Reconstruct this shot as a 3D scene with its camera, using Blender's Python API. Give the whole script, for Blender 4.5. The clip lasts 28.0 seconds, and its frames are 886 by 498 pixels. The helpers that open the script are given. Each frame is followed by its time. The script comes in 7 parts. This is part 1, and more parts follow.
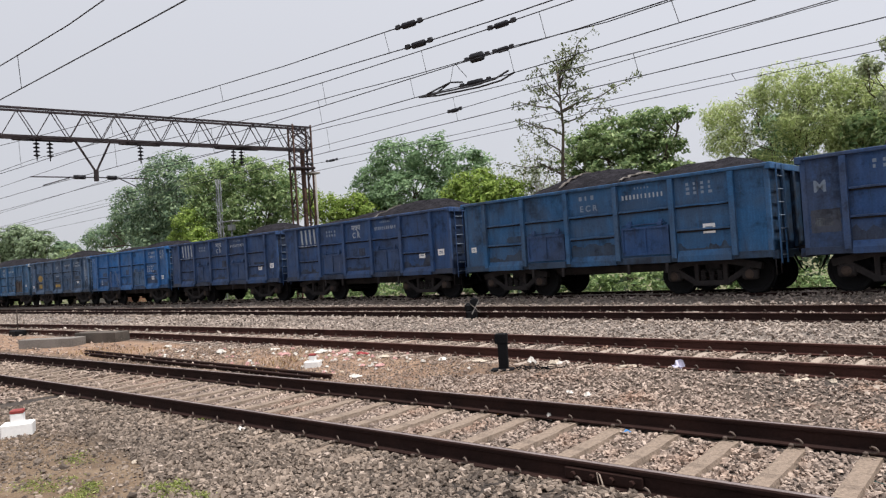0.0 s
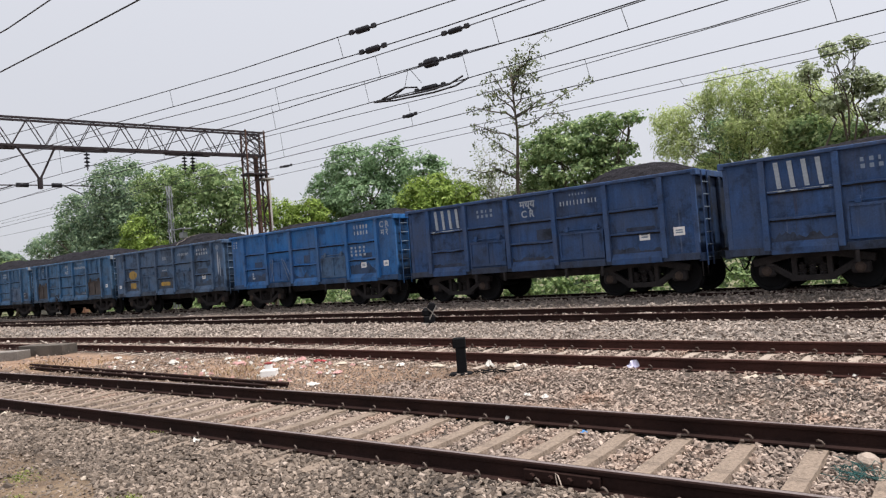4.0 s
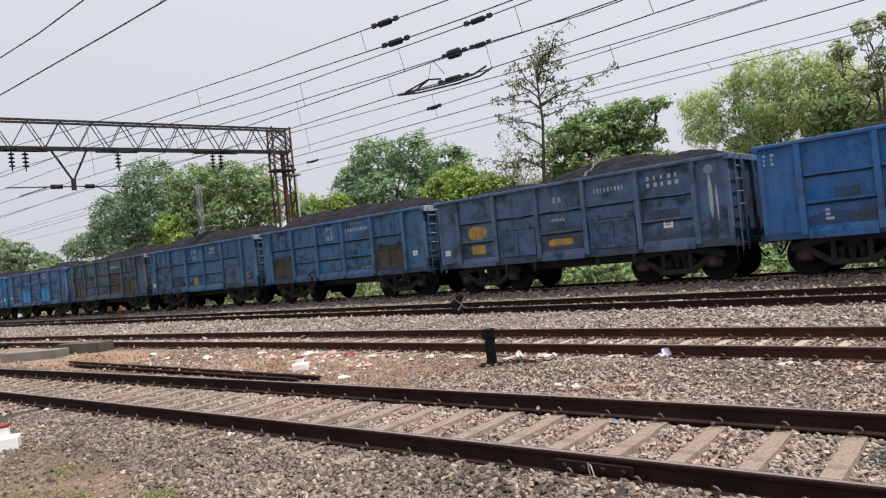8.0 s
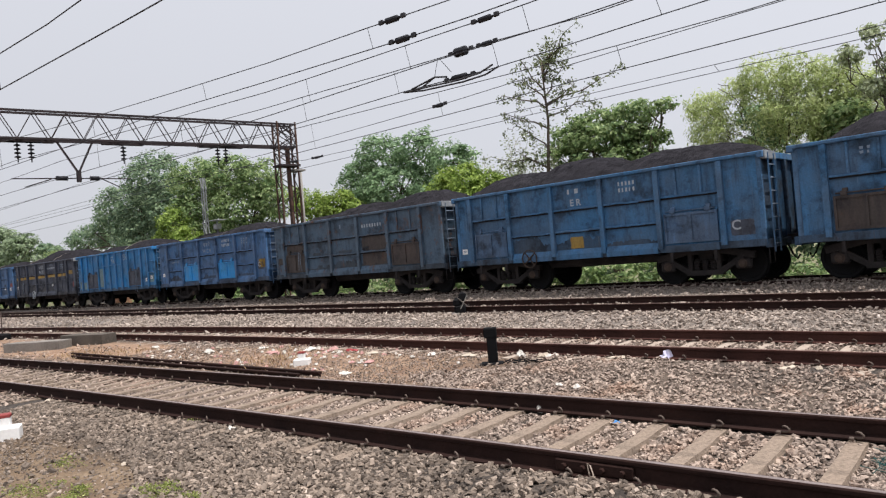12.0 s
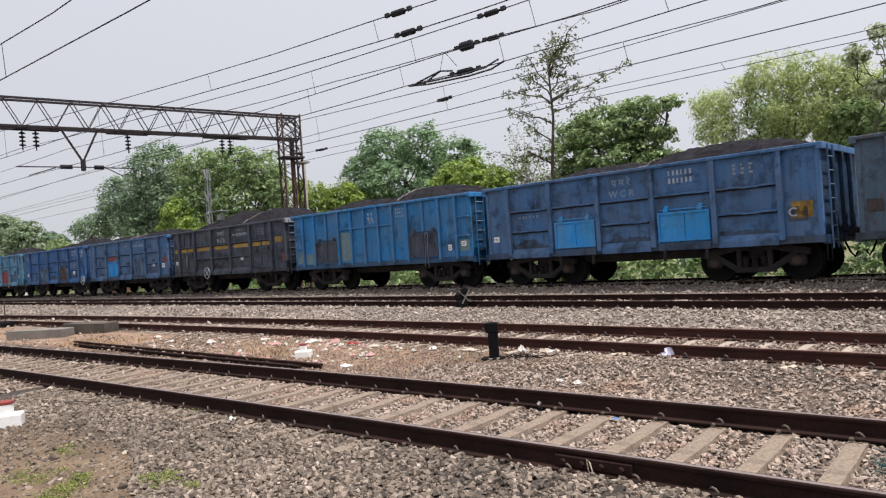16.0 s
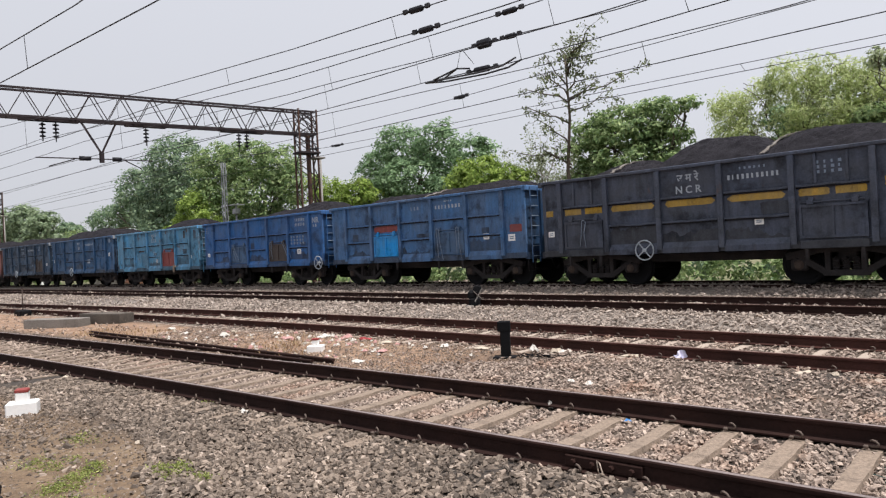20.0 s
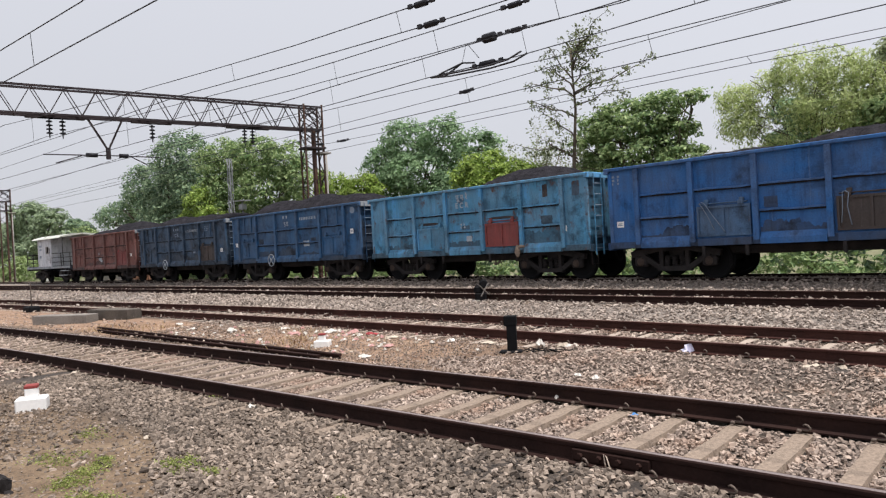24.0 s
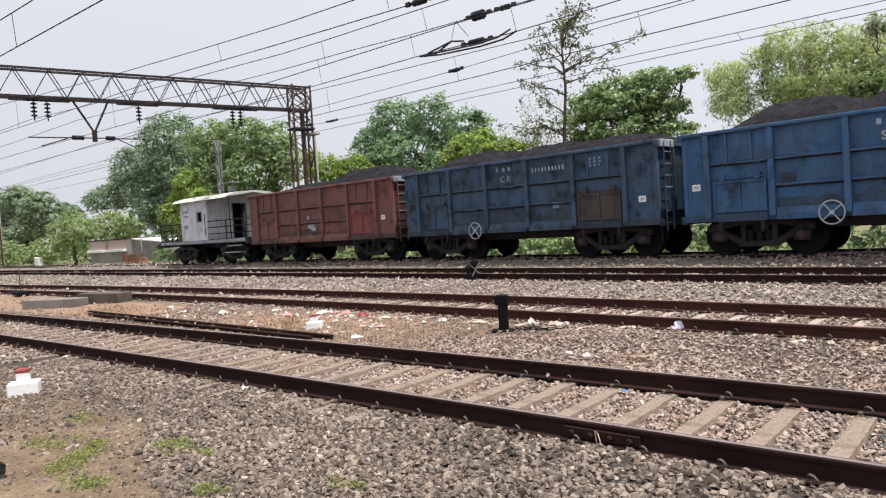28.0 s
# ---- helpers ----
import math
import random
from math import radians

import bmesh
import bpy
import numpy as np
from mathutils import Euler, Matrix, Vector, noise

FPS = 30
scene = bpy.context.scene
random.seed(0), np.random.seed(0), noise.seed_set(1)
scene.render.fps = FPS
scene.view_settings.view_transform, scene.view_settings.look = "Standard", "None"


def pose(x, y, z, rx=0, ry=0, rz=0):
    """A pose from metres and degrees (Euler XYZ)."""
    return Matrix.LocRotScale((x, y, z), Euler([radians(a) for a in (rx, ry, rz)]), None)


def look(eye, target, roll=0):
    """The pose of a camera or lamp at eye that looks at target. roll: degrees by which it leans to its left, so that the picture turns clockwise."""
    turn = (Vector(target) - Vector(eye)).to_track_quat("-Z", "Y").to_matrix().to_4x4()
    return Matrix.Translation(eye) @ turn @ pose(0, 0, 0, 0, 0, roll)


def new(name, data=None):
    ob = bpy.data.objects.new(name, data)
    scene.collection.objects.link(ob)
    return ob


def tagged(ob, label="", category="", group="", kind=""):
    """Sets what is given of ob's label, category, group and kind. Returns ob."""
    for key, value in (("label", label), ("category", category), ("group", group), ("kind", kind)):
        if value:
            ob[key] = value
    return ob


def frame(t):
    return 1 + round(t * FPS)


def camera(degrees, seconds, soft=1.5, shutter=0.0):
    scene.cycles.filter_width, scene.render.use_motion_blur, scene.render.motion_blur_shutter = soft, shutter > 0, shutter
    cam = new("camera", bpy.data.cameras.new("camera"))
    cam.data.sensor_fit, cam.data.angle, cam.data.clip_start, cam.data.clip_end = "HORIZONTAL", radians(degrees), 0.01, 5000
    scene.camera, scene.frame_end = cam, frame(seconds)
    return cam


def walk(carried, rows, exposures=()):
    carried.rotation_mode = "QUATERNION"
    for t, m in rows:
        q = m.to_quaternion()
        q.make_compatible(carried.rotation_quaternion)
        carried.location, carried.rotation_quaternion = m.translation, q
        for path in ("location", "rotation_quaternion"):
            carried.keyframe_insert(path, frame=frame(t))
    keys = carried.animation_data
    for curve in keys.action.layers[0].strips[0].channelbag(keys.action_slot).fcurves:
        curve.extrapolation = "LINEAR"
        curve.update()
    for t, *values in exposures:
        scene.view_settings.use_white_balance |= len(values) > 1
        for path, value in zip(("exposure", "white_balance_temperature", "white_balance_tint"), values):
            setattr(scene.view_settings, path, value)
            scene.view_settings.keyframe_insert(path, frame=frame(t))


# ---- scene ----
# ---------------------------------------------------------------- camera
EYE = (0.0, 0.0, 1.77)
cam = camera(64.4, 28.0, soft=1.25)
TURNS = [  # seconds, yaw, pitch, roll: a handheld camera that only turns
    (0.0, 40.98, 1.10, 3.74), (0.5, 40.87, 1.16, 4.01), (1.0, 39.69, 1.28, 4.07), (1.5, 39.89, 1.35, 3.93),
    (2.0, 39.62, 2.00, 3.83), (2.5, 38.59, 2.02, 4.22), (3.0, 38.47, 1.99, 4.29), (3.5, 38.19, 1.90, 4.52),
    (4.0, 37.47, 1.25, 4.56), (4.5, 37.51, 0.07, 4.52), (6.5, 38.12, 0.18, 5.31), (7.0, 38.75, 0.36, 5.38),
    (7.5, 39.48, 0.61, 5.63), (8.0, 39.72, 0.77, 5.77), (8.5, 39.74, 0.71, 5.75), (9.0, 39.80, 0.66, 4.99),
    (9.5, 39.72, 0.64, 4.87), (10.0, 39.84, 0.64, 4.78), (10.5, 39.99, 0.66, 4.72), (11.0, 39.94, 0.67, 4.76),
    (11.5, 39.96, 0.64, 4.78), (12.0, 39.97, 0.63, 4.79), (12.5, 39.99, 0.60, 4.72), (14.5, 40.05, 0.60, 4.57),
    (15.0, 40.14, 0.51, 4.54), (15.5, 40.22, 0.37, 4.39), (16.0, 40.19, 0.18, 3.92), (16.5, 40.51, 0.15, 3.46),
    (17.0, 40.59, 0.17, 3.36), (17.5, 40.58, 0.17, 3.07), (18.0, 40.65, 0.15, 3.00), (18.5, 40.98, 0.15, 2.94),
    (19.0, 41.08, 0.04, 2.87), (19.5, 41.10, 0.02, 2.88), (20.0, 41.30, 0.05, 2.84), (20.5, 41.77, 0.11, 2.75),
    (21.0, 41.83, 0.07, 2.82), (21.5, 41.84, 0.05, 2.76), (23.5, 41.76, -0.35, 3.04), (24.0, 41.79, -0.35, 3.10),
    (24.5, 41.74, -0.42, 3.02), (25.0, 41.81, -0.49, 3.03), (25.5, 41.75, -0.50, 2.99), (26.0, 41.79, -0.53, 3.16),
    (26.5, 41.74, -0.65, 3.78), (27.0, 41.73, -1.19, 4.61), (27.5, 41.82, -1.65, 4.28), (28.0, 41.04, -2.02, 3.66)]
walk(cam, [(t, pose(*EYE, 90 + pitch, roll, yaw)) for t, yaw, pitch, roll in TURNS],
     exposures=[(0.0, 0.0), (1.6, -0.05), (2.2, -0.05), (3.0, 0.07), (8.0, 0.07), (12.0, 0.05), (26.2, 0.05), (27.2, 0.14), (28.0, 0.2)])

# ---------------------------------------------------------------- light: hazy midday sun high over the tracks
SUN_FROM = Vector((0.32, 0.0, 0.95)).normalized()
sun = new("sun", bpy.data.lights.new("sun", "SUN"))
sun.data.energy, sun.data.angle, sun.data.color = 5.0, radians(0.8), (1.0, 0.965, 0.94)
sun.matrix_world = look((0, 0, 50), Vector((0, 0, 50)) - SUN_FROM)
world = bpy.data.worlds.new("hazy_sky")
scene.world = world
world.use_nodes = True
wn = world.node_tree
wn.nodes.clear()
w_out = wn.nodes.new("ShaderNodeOutputWorld")
w_bg = wn.nodes.new("ShaderNodeBackground")
w_sky = wn.nodes.new("ShaderNodeTexSky")
w_sky.sky_type, w_sky.sun_disc = "NISHITA", False
w_sky.sun_elevation = math.asin(SUN_FROM.z)
w_sky.sun_rotation = math.atan2(SUN_FROM.x, SUN_FROM.y)
w_sky.dust_density, w_sky.air_density = 4.0, 1.0
w_mix = wn.nodes.new("ShaderNodeMix")
w_mix.data_type = "RGBA"
w_mix.inputs[0].default_value = 0.90
w_mix.inputs[7].default_value = (7.2, 7.32, 7.92, 1)  # haze
wn.links.new(w_sky.outputs[0], w_mix.inputs[6])
# the haze is brighter round the sun
w_tc, w_dot, w_glow, w_mul = (wn.nodes.new("ShaderNode" + k) for k in ("TexCoord", "VectorMath", "MapRange", "VectorMath"))
w_dot.operation, w_mul.operation = "DOT_PRODUCT", "SCALE"
w_dot.inputs[1].default_value = SUN_FROM
w_glow.inputs[1].default_value, w_glow.inputs[3].default_value, w_glow.inputs[4].default_value = -1.0, 0.64, 1.34
wn.links.new(w_tc.outputs["Generated"], w_dot.inputs[0])
wn.links.new(w_dot.outputs["Value"], w_glow.inputs[0])
wn.links.new(w_mix.outputs[2], w_mul.inputs[0])
wn.links.new(w_glow.outputs[0], w_mul.inputs["Scale"])
wn.links.new(w_mul.outputs[0], w_bg.inputs[0])
w_bg.inputs[1].default_value = 0.10
wn.links.new(w_bg.outputs[0], w_out.inputs[0])
# ---------------------------------------------------------------- materials
def nodes_of(name):
    m = bpy.data.materials.new(name)
    m.use_nodes = True
    return m, m.node_tree, m.node_tree.nodes["Principled BSDF"]


def noise_node(nt, vec, scale, detail=4.0, rough=0.55):
    n = nt.nodes.new("ShaderNodeTexNoise")
    n.inputs["Scale"].default_value, n.inputs["Detail"].default_value, n.inputs["Roughness"].default_value = scale, detail, rough
    nt.links.new(vec, n.inputs["Vector"])
    return n.outputs["Fac"]


def ramp_node(nt, fac, stops):
    r = nt.nodes.new("ShaderNodeValToRGB")
    while len(r.color_ramp.elements) < len(stops):
        r.color_ramp.elements.new(0.5)
    for e, (at, c) in zip(r.color_ramp.elements, stops):
        e.position, e.color = at, (*c, 1) if len(c) == 3 else c
    nt.links.new(fac, r.inputs[0])
    return r.outputs[0]


def mix_node(nt, fac, a, b, blend="MIX"):
    n = nt.nodes.new("ShaderNodeMix")
    n.data_type, n.blend_type = "RGBA", blend
    for value, socket in ((fac, n.inputs[0]), (a, n.inputs[6]), (b, n.inputs[7])):
        if isinstance(value, (int, float)):
            socket.default_value = value
        elif isinstance(value, tuple):
            socket.default_value = (*value, 1)
        else:
            nt.links.new(value, socket)
    return n.outputs[2]


def bump_node(nt, height, bsdf, strength, distance=0.02):
    b = nt.nodes.new("ShaderNodeBump")
    b.inputs["Strength"].default_value, b.inputs["Distance"].default_value = strength, distance
    nt.links.new(height, b.inputs["Height"])
    nt.links.new(b.outputs[0], bsdf.inputs["Normal"])


def coords(nt, space="Object", stretch=(1, 1, 1)):
    tc = nt.nodes.new("ShaderNodeTexCoord")
    mp = nt.nodes.new("ShaderNodeMapping")
    mp.inputs["Scale"].default_value = stretch
    nt.links.new(tc.outputs[space], mp.inputs["Vector"])
    return mp.outputs[0]


def world_coords(nt, stretch=(1, 1, 1)):
    g = nt.nodes.new("ShaderNodeNewGeometry")
    mp = nt.nodes.new("ShaderNodeMapping")
    mp.inputs["Scale"].default_value = stretch
    nt.links.new(g.outputs["Position"], mp.inputs["Vector"])
    return mp.outputs[0]


def dark(c, k):
    return tuple(v * k for v in c)


def plain(name, base, rough=0.7, metal=0.0, vary=0.35, scale=6.0, bump=0.3, tint=None, stretch=(1, 1, 1), spec=0.25):
    """A two-scale mottled surface."""
    m, nt, b = nodes_of(name)
    v = coords(nt, "Object", stretch)
    coarse, fine = noise_node(nt, v, scale * 0.25), noise_node(nt, v, scale * 5)
    c = ramp_node(nt, coarse, [(0.3, dark(base, 1 - vary)), (0.7, tint or dark(base, 1 + vary * 0.6))])
    c = mix_node(nt, 0.45, c, ramp_node(nt, fine, [(0.3, dark(base, 1 - vary)), (0.7, dark(base, 1 + vary))]))
    nt.links.new(c, b.inputs["Base Color"])
    b.inputs["Roughness"].default_value, b.inputs["Metallic"].default_value, b.inputs["Specular IOR Level"].default_value = rough, metal, spec
    if bump:
        bump_node(nt, fine, b, bump)
    return m


def wagon_paint(name, base, grime=0.45, rust=0.3, fade=0.25, shift=0.0, grime_colour=(0.020, 0.023, 0.030)):
    """Weathered enamel: chalky dust, scuffed patches, upright runs of coal dust, rust blooms."""
    m, nt, b = nodes_of(name)
    tc = nt.nodes.new("ShaderNodeTexCoord")
    info = nt.nodes.new("ShaderNodeObjectInfo")
    add = nt.nodes.new("ShaderNodeVectorMath")
    add.operation = "MULTIPLY_ADD"
    add.inputs[1].default_value = (40.0 + shift, 17.0, 9.0)
    nt.links.new(info.outputs["Random"], add.inputs[0])
    nt.links.new(tc.outputs["Object"], add.inputs[2])
    v = add.outputs[0]

    def scaled(x, y, z):
        mp = nt.nodes.new("ShaderNodeMapping")
        mp.inputs["Scale"].default_value = (x, y, z)
        nt.links.new(v, mp.inputs["Vector"])
        return mp.outputs[0]

    big, fine = noise_node(nt, v, 0.8, 6, 0.6), noise_node(nt, v, 26, 4)
    runs = noise_node(nt, scaled(3.2, 3.2, 0.45), 1.5, 8, 0.7)
    blot, bloom = noise_node(nt, v, 1.5, 9, 0.68), noise_node(nt, scaled(1.0, 1.0, 0.7), 2.4, 9, 0.72)
    grey = sum(base) / 3
    dust = tuple(v_ * 0.55 + (grey * 0.9 + 0.01) * 0.38 for v_ in base)
    scuff = tuple(min(0.8, v_ * 1.35 + 0.012) for v_ in base)
    c = mix_node(nt, ramp_node(nt, big, [(0.36, (0, 0, 0)), (0.62, (min(1, fade * 3),) * 3)]), tuple(base), dust)
    c = mix_node(nt, ramp_node(nt, runs, [(0.50, (0, 0, 0)), (0.70, (0.7, 0.7, 0.7))]), c, scuff)
    c = mix_node(nt, ramp_node(nt, blot, [(0.60 - grime * 0.18, (0, 0, 0)), (0.72 - grime * 0.14, (min(0.92, 0.3 + grime * 0.8),) * 3)]), c, grime_colour)
    c = mix_node(nt, ramp_node(nt, runs, [(0.30, (min(0.8, 0.2 + grime * 0.8),) * 3), (0.46, (0, 0, 0))]), c, grime_colour)
    c = mix_node(nt, ramp_node(nt, bloom, [(0.66 - rust * 0.15, (0, 0, 0)), (0.74 - rust * 0.12, (min(1, rust * 1.8),) * 3)]), c, (0.13, 0.066, 0.042))
    soil = noise_node(nt, scaled(0.55, 0.55, 0.9), 1.3, 3, 0.5)
    c = mix_node(nt, ramp_node(nt, soil, [(0.52, (0, 0, 0)), (0.72, (min(0.7, 0.15 + grime),) * 3)]), c, tuple(v_ * 0.4 + k for v_, k in zip(base, (0.044, 0.044, 0.047))))
    drips = noise_node(nt, scaled(7.0, 7.0, 0.22), 1.6, 5, 0.6)
    c = mix_node(nt, ramp_node(nt, drips, [(0.66, (0, 0, 0)), (0.72, (0.5, 0.5, 0.5))]), c, tuple(min(0.7, v_ * 0.6 + 0.13) for v_ in base))
    c = mix_node(nt, ramp_node(nt, drips, [(0.27, (min(0.8, 0.25 + rust),) * 3), (0.34, (0, 0, 0))]), c, (0.10, 0.060, 0.045))
    c = mix_node(nt, 0.35, c, ramp_node(nt, fine, [(0.3, (0.02, 0.02, 0.02)), (0.7, (0.36, 0.36, 0.36))]), "OVERLAY")
    nt.links.new(c, b.inputs["Base Color"])
    nt.links.new(ramp_node(nt, blot, [(0.4, (0.5, 0.5, 0.5)), (0.65, (0.85, 0.85, 0.85))]), b.inputs["Roughness"])
    b.inputs["Specular IOR Level"].default_value = 0.25
    bump_node(nt, blot, b, 0.5, 0.02)
    return m


def ground_material():
    m, nt, b = nodes_of("railway_ground")
    v = world_coords(nt)
    sep = nt.nodes.new("ShaderNodeSeparateXYZ")
    nt.links.new(v, sep.inputs[0])
    big, mid, fine = noise_node(nt, v, 0.35, 5), noise_node(nt, v, 2.2, 6, 0.65), noise_node(nt, v, 28, 3)
    # near-black: the shade in gaps between ballast stones is put into this colour
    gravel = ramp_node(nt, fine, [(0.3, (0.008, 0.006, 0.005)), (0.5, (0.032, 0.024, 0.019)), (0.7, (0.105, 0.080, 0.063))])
    earth = ramp_node(nt, mid, [(0.25, (0.13, 0.085, 0.055)), (0.6, (0.25, 0.175, 0.12)), (0.8, (0.32, 0.25, 0.18))])
    earth = mix_node(nt, 0.35, earth, gravel)
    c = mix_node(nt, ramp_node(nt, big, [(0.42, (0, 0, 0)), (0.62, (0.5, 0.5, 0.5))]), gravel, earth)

    def band(socket, a, b_, jitter):
        """1 past b_, 0 before a, with a ragged edge."""
        j = nt.nodes.new("ShaderNodeMath")
        j.operation = "MULTIPLY_ADD"
        nt.links.new(mid, j.inputs[0])
        j.inputs[1].default_value = jitter
        nt.links.new(socket, j.inputs[2])
        r = nt.nodes.new("ShaderNodeMapRange")
        r.interpolation_type = "SMOOTHSTEP"
        r.inputs[1].default_value, r.inputs[2].default_value = a + jitter / 2, b_ + jitter / 2
        nt.links.new(j.outputs[0], r.inputs[0])
        return r.outputs[0]

    def both(*sockets):
        out = sockets[0]
        for s in sockets[1:]:
            k = nt.nodes.new("ShaderNodeMath")
            k.operation = "MULTIPLY"
            nt.links.new(out, k.inputs[0])
            nt.links.new(s, k.inputs[1])
            out = k.outputs[0]
        return out

    red_earth = ramp_node(nt, mid, [(0.25, (0.13, 0.072, 0.045)), (0.55, (0.26, 0.165, 0.105)), (0.8, (0.38, 0.29, 0.21))])
    brown_earth = ramp_node(nt, mid, [(0.25, (0.072, 0.045, 0.027)), (0.5, (0.150, 0.100, 0.060)), (0.8, (0.250, 0.184, 0.118))])
    speck = ramp_node(nt, fine, [(0.35, (0.3, 0.3, 0.3)), (0.65, (0.68, 0.68, 0.68))])
    x_, y_ = sep.outputs[0], sep.outputs[1]
    c = mix_node(nt, both(band(x_, -5.2, -8.2, 2.5), band(y_, 6.9, 7.5, 0.8), band(y_, 9.9, 9.2, 0.8)), c, mix_node(nt, 0.6, red_earth, speck, "OVERLAY"))
    c = mix_node(nt, both(band(x_, -3.8, -5.0, 1.6), band(y_, 3.6, 3.0, 0.9)), c, mix_node(nt, 0.6, brown_earth, speck, "OVERLAY"))
    pale_bed = ramp_node(nt, fine, [(0.3, (0.050, 0.041, 0.035)), (0.5, (0.165, 0.137, 0.116)), (0.7, (0.330, 0.280, 0.240))])
    c = mix_node(nt, band(y_, 11.9, 12.8, 0.6), c, pale_bed)
    # scrub and dry grass begin past the formation
    away = nt.nodes.new("ShaderNodeMapRange")
    away.inputs[1].default_value, away.inputs[2].default_value = 25.0, 27.5
    nt.links.new(sep.outputs[1], away.inputs[0])
    scrub = ramp_node(nt, mid, [(0.3, (0.07, 0.085, 0.035)), (0.5, (0.13, 0.13, 0.06)), (0.72, (0.24, 0.20, 0.13))])
    c = mix_node(nt, away.outputs[0], c, scrub)
    nt.links.new(c, b.inputs["Base Color"])
    b.inputs["Roughness"].default_value = 0.95
    bump_node(nt, fine, b, 0.8, 0.03)
    return m


def island_material(name, stops, rough=0.9, bump=0.4, scale=40.0, transmit=0.0, dust=None):
    """Colour by piece: each stone or leaf takes its own shade."""
    m, nt, b = nodes_of(name)
    g = nt.nodes.new("ShaderNodeNewGeometry")
    c = ramp_node(nt, g.outputs["Random Per Island"], stops)
    v = world_coords(nt)
    patch = noise_node(nt, v, 0.5, 3)
    c = mix_node(nt, 0.5, c, ramp_node(nt, patch, [(0.35, (0.36, 0.36, 0.36)), (0.65, (0.62, 0.62, 0.62))]), "OVERLAY")
    if dust:
        c = mix_node(nt, ramp_node(nt, noise_node(nt, v, 1.1, 4, 0.6), [(0.52, (0, 0, 0)), (0.70, (0.55, 0.55, 0.55))]), c, dust)
    nt.links.new(c, b.inputs["Base Color"])
    b.inputs["Roughness"].default_value = rough
    if bump:
        bump_node(nt, noise_node(nt, v, scale, 3), b, bump, 0.01)
    if transmit:
        out = next(n for n in nt.nodes if n.type == "OUTPUT_MATERIAL")
        tr, mx = nt.nodes.new("ShaderNodeBsdfTranslucent"), nt.nodes.new("ShaderNodeMixShader")
        nt.links.new(c, tr.inputs["Color"])
        mx.inputs[0].default_value = transmit
        nt.links.new(b.outputs[0], mx.inputs[1])
        nt.links.new(tr.outputs[0], mx.inputs[2])
        nt.links.new(mx.outputs[0], out.inputs["Surface"])
        b.inputs["Specular IOR Level"].default_value = 0.2
    return m


